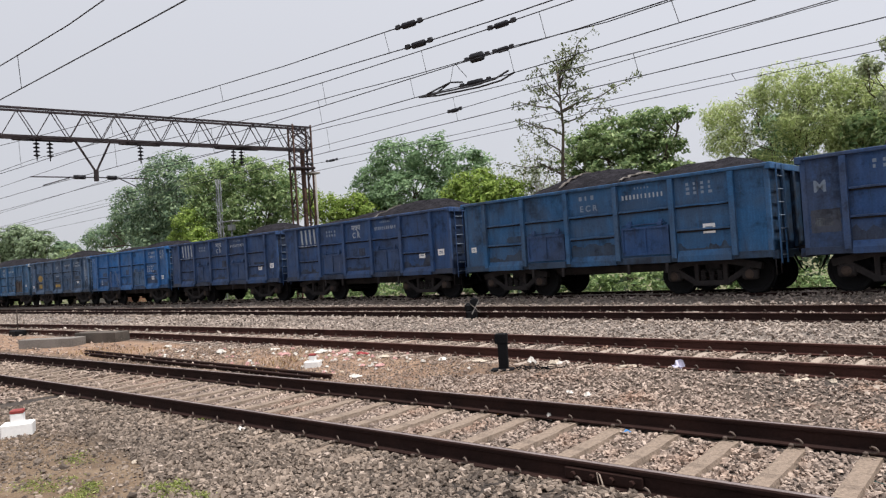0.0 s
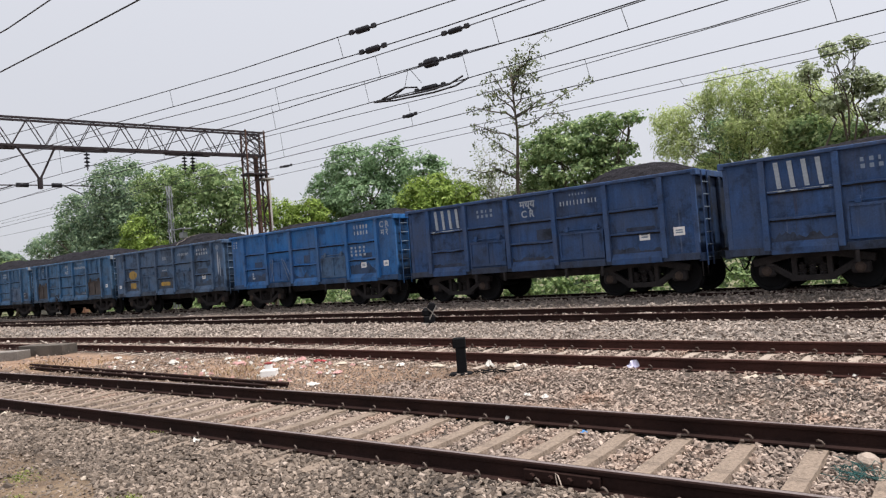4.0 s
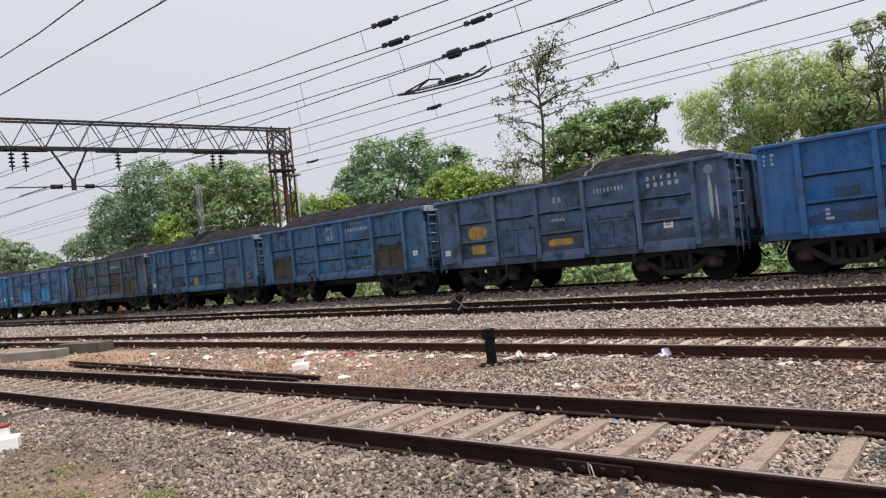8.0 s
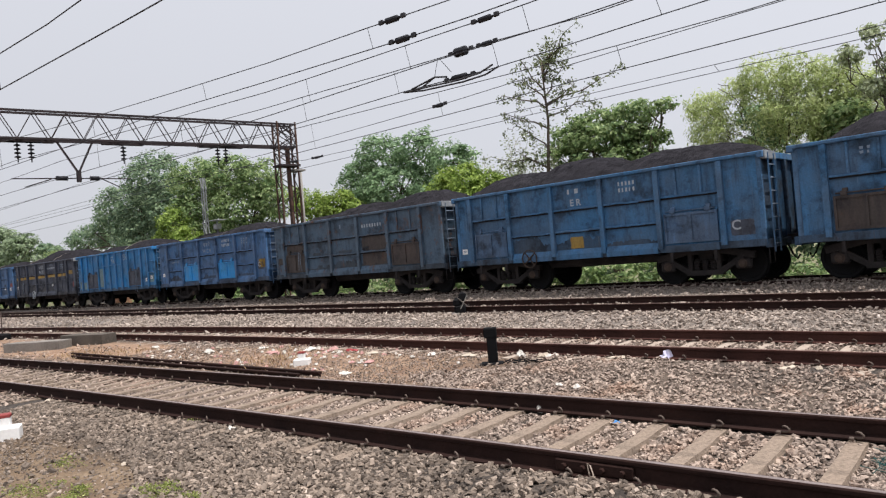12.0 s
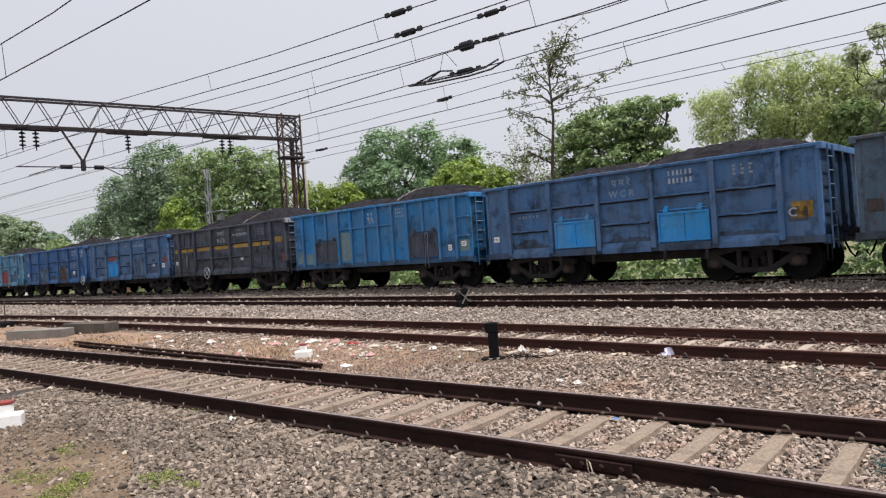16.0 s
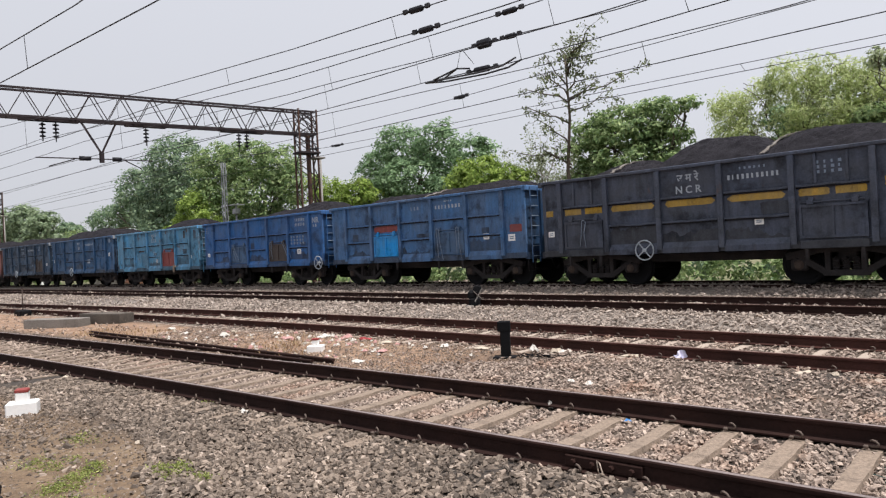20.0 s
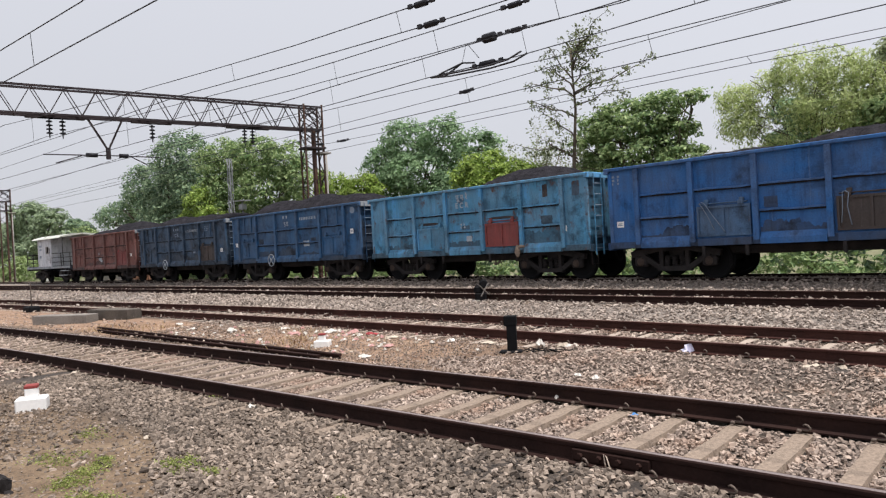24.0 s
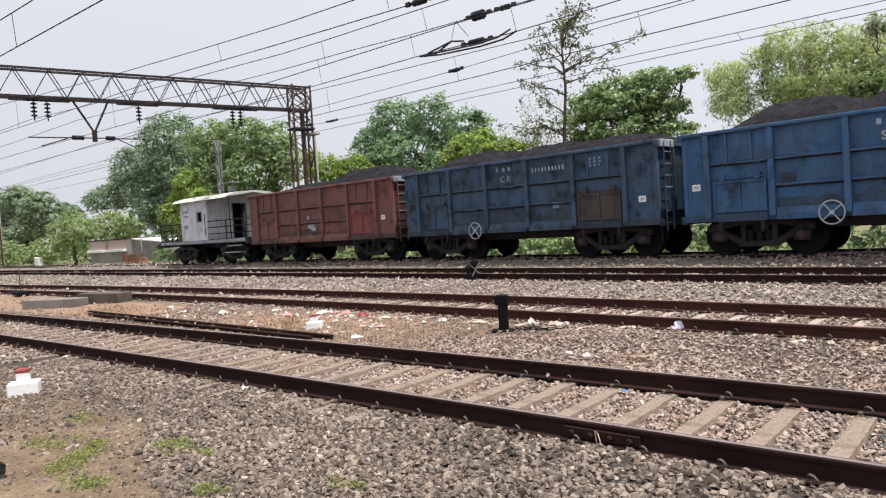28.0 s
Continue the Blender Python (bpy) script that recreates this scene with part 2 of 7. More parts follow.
MAT = {
    "ground": ground_material(),
    "rail": plain("rusty_rail_steel", (0.024, 0.0135, 0.012), 0.8, 0.0, 0.4, 8, 0.3, (0.040, 0.020, 0.016), spec=0.08),
    "rail_head": plain("worn_rail_head", (0.30, 0.245, 0.230), 0.5, 0.6, 0.35, 10, 0.1),
    "rail_red": plain("red_rusted_rail_steel", (0.050, 0.024, 0.020), 0.8, 0.1, 0.4, 8, 0.3, (0.085, 0.036, 0.028), spec=0.1),
    "rail_dull": plain("dull_brown_rail_head", (0.26, 0.17, 0.14), 0.5, 0.5, 0.3, 10, 0.1),
    "concrete": plain("dusty_sleeper_concrete", (0.292, 0.225, 0.174), 0.9, 0, 0.45, 7, 0.7, (0.189, 0.145, 0.111)),
    "pale_concrete": plain("pale_dusty_sleeper_concrete", (0.42, 0.345, 0.285), 0.9, 0, 0.35, 7, 0.6, (0.30, 0.235, 0.19)),
    "rib_grime_shade": plain("grimy_shaded_rib_web", (0.018, 0.021, 0.028), 0.9, 0, 0.6, 9, 0.5, (0.045, 0.042, 0.044), spec=0.1),
    "slab_concrete": plain("dark_weathered_slab_concrete", (0.185, 0.165, 0.148), 0.95, 0, 0.45, 5, 0.8, (0.26, 0.235, 0.21)),
    "sill_dirt": plain("coal_caked_sill_paint", (0.046, 0.052, 0.068), 0.9, 0, 0.6, 5, 0.5, (0.090, 0.090, 0.100), spec=0.12),
    "grey_concrete": plain("weathered_concrete", (0.27, 0.25, 0.23), 0.9, 0, 0.35, 4, 0.5),
    "clip": plain("dusty_spring_steel", (0.120, 0.091, 0.075), 0.7, 0.1, 0.4, 30, 0.2),
    "stone": island_material("ballast_stone", [(0.0, (0.139, 0.106, 0.086)), (0.3, (0.238, 0.183, 0.149)), (0.7, (0.334, 0.259, 0.211)), (0.97, (0.428, 0.337, 0.276)), (1.0, (0.503, 0.412, 0.342))], dust=(0.353, 0.219, 0.150)),
    "dark_stone": island_material("dark_ballast_stone", [(0.0, (0.074, 0.057, 0.045)), (0.3, (0.137, 0.106, 0.083)), (0.7, (0.206, 0.161, 0.126)), (0.97, (0.299, 0.235, 0.187)), (1.0, (0.420, 0.341, 0.284))]),
    "pale_stone": island_material("pale_grey_ballast_stone", [(0.0, (0.150, 0.122, 0.103)), (0.3, (0.240, 0.195, 0.163)), (0.7, (0.330, 0.270, 0.226)), (0.97, (0.420, 0.350, 0.298)), (1.0, (0.520, 0.445, 0.390))]),
    "steel": plain("sooty_mast_steel", (0.036, 0.031, 0.035), 0.75, 0.0, 0.4, 5, 0.2, (0.055, 0.040, 0.040), spec=0.12),
    "rusty_steel": plain("rusty_mast_steel", (0.13, 0.075, 0.055), 0.85, 0.0, 0.5, 4, 0.3, (0.075, 0.050, 0.045), spec=0.1),
    "wire": plain("dark_contact_wire", (0.055, 0.055, 0.060), 0.6, 0.2, 0.2, 3, 0, spec=0.1),
    "insulator": plain("dark_glazed_porcelain", (0.018, 0.018, 0.022), 0.5, 0, 0.3, 9, 0, spec=0.15),
    "black": plain("black_painted_iron", (0.008, 0.008, 0.009), 0.7, 0.0, 0.4, 10, 0.3, spec=0.08),
    "bogie": plain("oily_bogie_steel", (0.024, 0.0235, 0.025), 0.85, 0.0, 0.5, 7, 0.5, (0.058, 0.048, 0.045), spec=0.12),
    "wheel": plain("dark_wheel_steel", (0.011, 0.011, 0.012), 0.8, 0.0, 0.4, 8, 0.3, spec=0.1),
    "bogie_rust": plain("rusty_brake_rigging", (0.060, 0.045, 0.038), 0.8, 0.0, 0.5, 9, 0.4, spec=0.12),
    "coal": plain("loose_coal", (0.0225, 0.0212, 0.0255), 0.9, 0, 0.8, 13, 1.0, (0.039, 0.037, 0.043), spec=0.06),
    "white": plain("chalky_white_paint", (0.78, 0.77, 0.75), 0.7, 0, 0.1, 6, 0.1),
    "lettering": plain("worn_white_lettering", (0.36, 0.40, 0.44), 0.7, 0, 0.35, 5, 0),
    "faint": plain("faded_lettering", (0.20, 0.25, 0.32), 0.7, 0, 0.35, 5, 0),
    "red_paint": plain("weathered_red_paint", (0.24, 0.045, 0.040), 0.6, 0, 0.3, 6, 0.2),
    "roof": plain("dusty_cream_roof_paint", (0.47, 0.48, 0.43), 0.8, 0, 0.35, 3, 0.2),
    "pale_bark": plain("pale_twig_bark", (0.30, 0.26, 0.20), 0.9, 0, 0.3, 9, 0.3),
    "bark": plain("rough_bark", (0.10, 0.08, 0.06), 0.95, 0, 0.4, 9, 0.9, stretch=(1, 1, 0.3)),
}
# ---------------------------------------------------------------- mesh building
class Build:
    """Collects faces of one mesh."""

    def __init__(self):
        self.v, self.f, self.smooth = [], [], []

    def add(self, verts, faces, smooth=False):
        n = len(self.v)
        self.v += [tuple(p) for p in verts]
        self.f += [tuple(i + n for i in face) for face in faces]
        self.smooth += [smooth] * len(faces)
        return self

    def box(self, x0, x1, y0, y1, z0, z1, c=0.0):
        """A box; c chamfers its edges."""
        if not c:
            p = [(x, y, z) for x in (x0, x1) for y in (y0, y1) for z in (z0, z1)]
            return self.add(p, [(0, 1, 3, 2), (4, 6, 7, 5), (0, 4, 5, 1), (2, 3, 7, 6), (0, 2, 6, 4), (1, 5, 7, 3)])
        bm = bmesh.new()
        for x, sx in ((x0, 1), (x1, -1)):
            for y, sy in ((y0, 1), (y1, -1)):
                for z, sz in ((z0, 1), (z1, -1)):
                    for k in range(3):
                        bm.verts.new((x + sx * c * (k != 0), y + sy * c * (k != 1), z + sz * c * (k != 2)))
        return self.hull(bm)

    def hull(self, bm):
        bmesh.ops.convex_hull(bm, input=bm.verts)
        bmesh.ops.dissolve_limit(bm, angle_limit=0.01, verts=bm.verts, edges=bm.edges)
        bm.verts.index_update()
        self.add([v.co for v in bm.verts], [[v.index for v in f.verts] for f in bm.faces])
        bm.free()
        return self

    def tube(self, points, r, n=8, caps=True, smooth=True):
        """A round bar along points; r: one radius or one for each point."""
        pts = [Vector(p) for p in points]
        rs = r if isinstance(r, (list, tuple)) else [r] * len(pts)
        base = len(self.v)
        side = None
        for i, p in enumerate(pts):
            d = (pts[min(i + 1, len(pts) - 1)] - pts[max(i - 1, 0)]).normalized()
            if side is None:
                side = d.cross(Vector((0, 0, 1)) if abs(d.z) < 0.9 else Vector((1, 0, 0))).normalized()
            side = (side - d * side.dot(d)).normalized()
            up = d.cross(side)
            for k in range(n):
                a = math.tau * k / n
                self.v.append(tuple(p + (side * math.cos(a) + up * math.sin(a)) * rs[i]))
        for i in range(len(pts) - 1):
            for k in range(n):
                a, b = base + i * n + k, base + i * n + (k + 1) % n
                self.f.append((a, b, b + n, a + n))
                self.smooth.append(smooth)
        if caps:
            self.f += [tuple(base + k for k in reversed(range(n))), tuple(base + (len(pts) - 1) * n + k for k in range(n))]
            self.smooth += [False, False]
        return self

    def bar(self, a, b, w, h):
        """A flat bar w wide and h thick from a to b."""
        a, b = Vector(a), Vector(b)
        d = (b - a).normalized()
        s = d.cross(Vector((0, 0, 1)) if abs(d.z) < 0.95 else Vector((0, 1, 0))).normalized()
        u = s.cross(d)
        p = [q + s * (w / 2 * i) + u * (h / 2 * j) for q in (a, b) for i, j in ((-1, -1), (1, -1), (1, 1), (-1, 1))]
        return self.add(p, [(3, 2, 1, 0), (4, 5, 6, 7), (0, 1, 5, 4), (1, 2, 6, 5), (2, 3, 7, 6), (3, 0, 4, 7)])

    def prism(self, outline, y0, y1):
        """An outline in x and z, drawn out along y."""
        n = len(outline)
        p = [(x, y, z) for y in (y0, y1) for x, z in outline]
        return self.add(p, [tuple(range(n)), tuple(reversed(range(n, 2 * n)))] + [((i + 1) % n, i, i + n, (i + 1) % n + n) for i in range(n)])

    def sweep(self, outline, path):
        """An outline (across, up), swept along a path of (x, y, z, heading)."""
        base, n = len(self.v), len(outline)
        for x, y, z, a in path:
            for s, u in outline:
                self.v.append((x - math.sin(a) * s, y + math.cos(a) * s, z + u))
        for i in range(len(path) - 1):
            for k in range(n):
                a, b = base + i * n + k, base + i * n + (k + 1) % n
                self.f.append((a, a + n, b + n, b))
                self.smooth.append(False)
        self.f += [tuple(base + k for k in range(n)), tuple(base + (len(path) - 1) * n + k for k in reversed(range(n)))]
        self.smooth += [False, False]
        return self

    def disc(self, profile, n=24, axis="y"):
        """Turns a profile of (radius, along) round an axis."""
        base = len(self.v)
        for r, h in profile:
            for k in range(n):
                a = math.tau * k / n
                c, s = r * math.cos(a), r * math.sin(a)
                self.v.append({"y": (c, h, s), "z": (c, s, h), "x": (h, c, s)}[axis])
        for i in range(len(profile) - 1):
            for k in range(n):
                a, b = base + i * n + k, base + i * n + (k + 1) % n
                self.f.append((a, b, b + n, a + n) if axis == "z" else (a, a + n, b + n, b))
                self.smooth.append(False)
        return self

    def mesh(self, name, material=None):
        me = bpy.data.meshes.new(name)
        me.from_pydata(self.v, [], self.f)
        me.polygons.foreach_set("use_smooth", self.smooth)
        me.materials.append(material)
        me.update()
        return me


def part(name, shape, material, parent=None, label="", at=None):
    """One mesh object under a thing or a part. shape: a Build, or a mesh that others share."""
    me = shape.mesh(name, None) if isinstance(shape, Build) else shape
    ob = new(name, me)
    ob.parent = parent
    if at is not None:
        ob.matrix_local = at
    if material is not None:
        ob.material_slots[0].link = "OBJECT"
        ob.material_slots[0].material = material
    if label:
        ob["label"] = label
    return ob


def thing(name, label, category, at=None, group="", kind=""):
    ob = tagged(new(name), label, category, group, kind)
    if at is not None:
        ob.matrix_world = at
    return ob


def array_mesh(name, verts, faces, material):
    """A mesh from numpy arrays of vertices and equal-sided faces."""
    me = bpy.data.meshes.new(name)
    n, k = faces.shape
    me.vertices.add(len(verts))
    me.vertices.foreach_set("co", np.ascontiguousarray(verts, dtype=np.float32).ravel())
    me.loops.add(n * k)
    me.loops.foreach_set("vertex_index", np.ascontiguousarray(faces, dtype=np.int32).ravel())
    me.polygons.add(n)
    me.polygons.foreach_set("loop_start", np.arange(0, n * k, k, dtype=np.int32))
    me.materials.append(material)
    me.polygons.foreach_set("use_smooth", np.zeros(n, dtype=bool))
    me.update(calc_edges=True)
    return me
# ---------------------------------------------------------------- the lie of the tracks
# centre line of each track: y = a + b x - c x^2 / 2, straight outside LIMIT; and the height of the rail head
LINES = {1: (5.567, 0.0, 0.00175, 0.20), 2: (10.198, -0.0663, 0.0033, 0.244), 3: (15.392, -0.0613, 0.000665, 0.35), 4: (19.215, -0.072, 0.00135, 0.48)}
LIMIT = {1: (-45.0, 25.0), 2: (-45.0, 15.0), 3: (-75.0, 20.0), 4: (-52.0, 20.0)}
GAUGE = 1.745  # between the middles of the heads


def line_y(k, x):
    a, b, c, _ = LINES[k]
    lo, hi = LIMIT[k]
    q = min(max(x, lo), hi)
    return a + b * q - c * q * q / 2 + (b - c * q) * (x - q)


def line_turn(k, x):
    a, b, c, _ = LINES[k]
    lo, hi = LIMIT[k]
    return math.atan(b - c * min(max(x, lo), hi))


def line_ys(k, xs):
    a, b, c, _ = LINES[k]
    q = np.clip(xs, *LIMIT[k])
    return a + b * q - c * q * q / 2 + (b - c * q) * (xs - q)


def ground_z(xs, ys):
    """The height of ballast and soil."""
    xs, ys = np.asarray(xs, float), np.asarray(ys, float)
    centre = {k: line_ys(k, xs) for k in LINES}
    at = [ys * 0 - 60, centre[1] - 4.5, centre[1] - 1.7, centre[1] + 1.6, (centre[1] + centre[2]) / 2, centre[2] - 1.6, centre[2] + 1.6,
          (centre[2] + centre[3]) / 2, centre[3] - 1.7, centre[3] + 1.7, centre[3] + 1.8, centre[4] - 1.15, centre[4] + 1.9, centre[4] + 4.2, ys * 0 + 60, ys * 0 + 3000]
    up = [-0.1, -0.02, 0.005, 0.005, 0.0, 0.062, 0.055, 0.05, 0.145, 0.145, 0.17, 0.405, 0.38, -0.55, -0.7, -0.7]
    z = np.full(np.broadcast(xs, ys).shape, up[0], float)
    for i in range(len(at) - 1):
        s = np.clip((ys - at[i]) / np.maximum(at[i + 1] - at[i], 0.01), 0, 1)
        z = np.where(ys >= at[i], up[i] + (up[i + 1] - up[i]) * s, z)
    # ballast heaped against the near rail
    z = z + 0.062 * np.clip((xs + 5.2) / 3.0, 0.0, 1) * np.exp(-((ys - centre[1] + 1.22) / 0.27) ** 2)
    for k, dip in ((1, 0.055), (2, 0.04)):
        z = z - dip * np.clip(1.25 - np.abs(ys - centre[k]) / 0.8, 0, 1) * (ys > 0)
    return z


def wobble(xs, ys, seed=0):
    """A cheap smooth unevenness, about -1 to 1."""
    r = np.random.RandomState(seed)
    out = 0
    for i in range(9):
        a, w, ph = r.uniform(0, math.tau), r.uniform(0.7, 5.5), r.uniform(0, math.tau)
        out = out + np.sin((xs * math.cos(a) + ys * math.sin(a)) * w + ph) / (1 + w)
    return out / 2.2


def build_ground():
    xs = np.unique(np.concatenate([np.linspace(-3000, -130, 14), np.linspace(-130, -30, 101), np.linspace(-30, 8, 191), np.linspace(8, 60, 27), np.linspace(60, 3000, 14)]))
    ys = np.unique(np.concatenate([np.linspace(-3000, -20, 12), np.linspace(-20, 1, 22), np.linspace(1, 30, 146), np.linspace(30, 80, 26), np.linspace(80, 3000, 14)]))
    gx, gy = np.meshgrid(xs, ys, indexing="ij")
    near = (np.abs(gx + 15) < 60) & (gy > 0) & (gy < 32)
    gz = ground_z(gx, gy) + np.where(near, 0.022 * wobble(gx, gy, 3), 0)
    verts = np.stack([gx, gy, gz], -1).reshape(-1, 3)
    i, j = np.meshgrid(np.arange(len(xs) - 1), np.arange(len(ys) - 1), indexing="ij")
    a = (i * len(ys) + j).ravel()
    faces = np.stack([a, a + len(ys), a + len(ys) + 1, a + 1], -1)
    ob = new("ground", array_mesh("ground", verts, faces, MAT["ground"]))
    ob.data.polygons.foreach_set("use_smooth", [True] * len(faces))
    tagged(ob, "brown earth and grey ballast ground beside the railway tracks", "ground", kind="structure")


build_ground()

# ---------------------------------------------------------------- tracks
RAIL = [(-0.072, -0.172), (-0.072, -0.158), (-0.012, -0.135), (-0.010, -0.045), (-0.034, -0.034), (-0.036, -0.010), (-0.030, -0.001),
        (0.030, -0.001), (0.036, -0.010), (0.034, -0.034), (0.010, -0.045), (0.012, -0.135), (0.072, -0.158), (0.072, -0.172)]
HEAD = [(-0.020, -0.004), (-0.020, 0.0), (0.020, 0.0), (0.020, -0.004)]


def rail_path(k, side, x0, x1, step=1.0):
    n = max(2, int((x1 - x0) / step))
    out = []
    for i in range(n + 1):
        x = x0 + (x1 - x0) * i / n
        a = line_turn(k, x)
        out.append((x - math.sin(a) * side * GAUGE / 2, line_y(k, x) + math.cos(a) * side * GAUGE / 2, LINES[k][3], a))
    return out


def sleeper_mesh():
    b = Build()
    outline = [(-1.375, 0.0), (-1.375, -0.2), (1.375, -0.2), (1.375, 0.0), (0.55, -0.004), (0.35, -0.016), (-0.35, -0.016), (-0.55, -0.004)]
    top, low = 0.072, 0.112
    pts = []
    for s in (-1, 1):
        for y, z in outline:
            pts.append((s * (top if z > -0.1 else low), y, z))
    n = len(outline)
    b.add(pts, [tuple(range(n)), tuple(reversed(range(n, 2 * n)))] + [((i + 1) % n, i, i + n, (i + 1) % n + n) for i in range(n)])
    return b.mesh("sleeper")


def clip_mesh():
    """A bent spring: a leg on the rail's foot that rises and curls round, and the lug that holds it."""
    hook = [(0.046, -0.012, 0.014), (0.016, 0.008, 0.018), (-0.022, 0.022, 0.022), (-0.046, 0.034, 0.032), (-0.050, 0.038, 0.050), (-0.032, 0.030, 0.066), (-0.006, 0.016, 0.070), (0.010, 0.006, 0.060)]
    return Build().tube(hook, 0.0092, 6).box(0.022, 0.060, 0.012, 0.046, 0.0, 0.030, 0.008).mesh("rail_clip")


SLEEPER, CLIP = sleeper_mesh(), clip_mesh()


def track(k, label, x0, x1, s0, s1, head, first, pitch=0.6, clips=True, concrete="concrete"):
    th = thing("railway_track", label, "railway track", kind="structure")
    for side in (-1, 1):
        r = part("rail", Build().sweep(RAIL, rail_path(k, side, x0, x1)), MAT["rail_red"] if k == 2 else MAT["rail"], th)
        part("rail_head", Build().sweep(HEAD, rail_path(k, side, x0, x1)), head, r, "worn running surface of the rail")
    x = first
    while x > s0:
        if x < s1:
            a = line_turn(k, x)
            sl = part("sleeper", SLEEPER, MAT[concrete], th, at=Matrix.Translation((x, line_y(k, x), LINES[k][3] - 0.176)) @ pose(0, 0, 0, 0, 0, math.degrees(a)))
            if clips and x < 1.5:
                for s in (-1, 1):
                    for f in (-1, 1):
                        part("rail_clip", CLIP, MAT["clip"], sl, at=pose(0, s * GAUGE / 2 + f * 0.075, 0.008, 0, 0, 0 if f > 0 else 180))
        x -= pitch
    return th


track(1, "railway track with dark rails on concrete sleepers in stone ballast", -110, 40, -36, 16, MAT["rail_head"], 1.0 + 26 * 0.545, 0.545)
track(2, "rusty curving railway track on half-buried concrete sleepers", -130, 40, -42, 16, MAT["rail_dull"], 1.3 + 25 * 0.56, 0.56, concrete="pale_concrete")
track(3, "railway track half sunk in grey stone ballast", -200, 40, -42, 16, MAT["rail_dull"], 1.0 + 23 * 0.6)
track(4, "railway track on a raised ballast bed under the freight train", -330, 60, -48, 16, MAT["rail_head"], 1.1 + 23 * 0.6, clips=False)


def far_sleepers():
    """The sleepers of the far stretches, too small to tell apart, in one mesh."""
    b = Build()
    for k, spans, pitch in ((1, ((-110, -37), (17, 40)), 0.6), (2, ((-130, -43), (17, 40)), 0.6), (3, ((-150, -43), (17, 40)), 0.6), (4, ((-150, -49), (17, 60)), 0.6)):
        for x0, x1 in spans:
            for i in range(int((x1 - x0) / pitch)):
                x = x0 + i * pitch
                a, y, z = line_turn(k, x), line_y(k, x), LINES[k][3] - 0.176
                c, s_ = math.cos(a), math.sin(a)
                p = [(x + c * dx - s_ * dy, y + s_ * dx + c * dy, z + dz) for dx in (-0.11, 0.11) for dy in (-1.375, 1.375) for dz in (-0.12, 0.0)]
                b.add(p, [(0, 1, 3, 2), (4, 6, 7, 5), (0, 4, 5, 1), (2, 3, 7, 6), (0, 2, 6, 4), (1, 5, 7, 3)])
    tagged(new("far_sleepers", b.mesh("far_sleepers", MAT["concrete"])), "distant concrete sleepers under the far rails", "sleepers", kind="stuff")


far_sleepers()
# ---------------------------------------------------------------- the freight train
PITCH = 10.713


def train_at(t):
    """Where the left end of wagon 0 stands at t seconds, along x."""
    return -1.396948e-4 * t ** 3 + 2.157371e-2 * t ** 2 + 5.1344 * t - 197.12 + 0.1 * max(0.0, (t - 20.0) / 8.0) ** 2


def ride(offset):
    """Rows for what rides on the train, its middle offset metres from wagon 0's left end."""
    rows = []
    for i in range(57):
        t = i * 0.5
        x = train_at(t) + offset
        rows.append((t, pose(x, line_y(4, x), LINES[4][3], 0, 0, math.degrees(line_turn(4, x)))))
    return rows


TOP, FLOOR, HALF, SIDE = 3.20, 1.02, 5.0, 1.53
MESH = {}


def shared(key, make):
    if key not in MESH:
        MESH[key] = make().mesh(key[0])
    return MESH[key]


def bogie_frame():
    b = Build()
    # cast side frame: top member, two slanting legs, spring nest, axle jaws
    b.bar((-1.3, 0, 0.70), (-0.5, 0, 0.86), 0.16, 0.17).bar((0.5, 0, 0.86), (1.3, 0, 0.70), 0.16, 0.17).bar((-0.6, 0, 0.86), (0.6, 0, 0.86), 0.17, 0.16)
    b.bar((-1.0, 0, 0.68), (-0.42, 0, 0.32), 0.15, 0.14).bar((1.0, 0, 0.68), (0.42, 0, 0.32), 0.15, 0.14).bar((-0.48, 0, 0.30), (0.48, 0, 0.30), 0.18, 0.13)
    for s in (-1, 1):
        b.box(s * 0.38 - 0.06, s * 0.38 + 0.06, -0.08, 0.08, 0.30, 0.86, 0.015)
        b.box(s * 1.0 - 0.20, s * 1.0 + 0.20, -0.10, 0.10, 0.36, 0.64, 0.05)
    return b


def coil_spring():
    prof = [(0.0, 0.34)]
    for i in range(6):
        z = 0.36 + i * 0.052
        prof += [(0.07, z - 0.02), (0.098, z), (0.07, z + 0.02)]
    return Build().disc(prof + [(0.0, 0.68)], 10, "z")


def axle_cap():
    return Build().disc([(0.0, -0.10), (0.07, -0.10), (0.085, -0.085), (0.115, -0.07), (0.12, 0.0), (0.12, 0.10)], 14)


def wheelset():
    b = Build()
    for s in (-1, 1):
        y = s * 0.8375
        prof = [(0.09, -0.09), (0.12, -0.09), (0.14, -0.03), (0.40, -0.045), (0.42, -0.068), (0.492, -0.068), (0.50, 0.02), (0.502, 0.03), (0.528, 0.045), (0.52, 0.068), (0.42, 0.068), (0.40, 0.0), (0.14, 0.03), (0.12, 0.09), (0.09, 0.09)]
        prof = [(r, y + (-s) * h) for r, h in prof]
        b.disc(prof if s < 0 else list(reversed(prof)), 28)
    b.tube([(0, -1.12, 0), (0, 1.12, 0)], 0.085, 12)
    return b


SPINNING = []


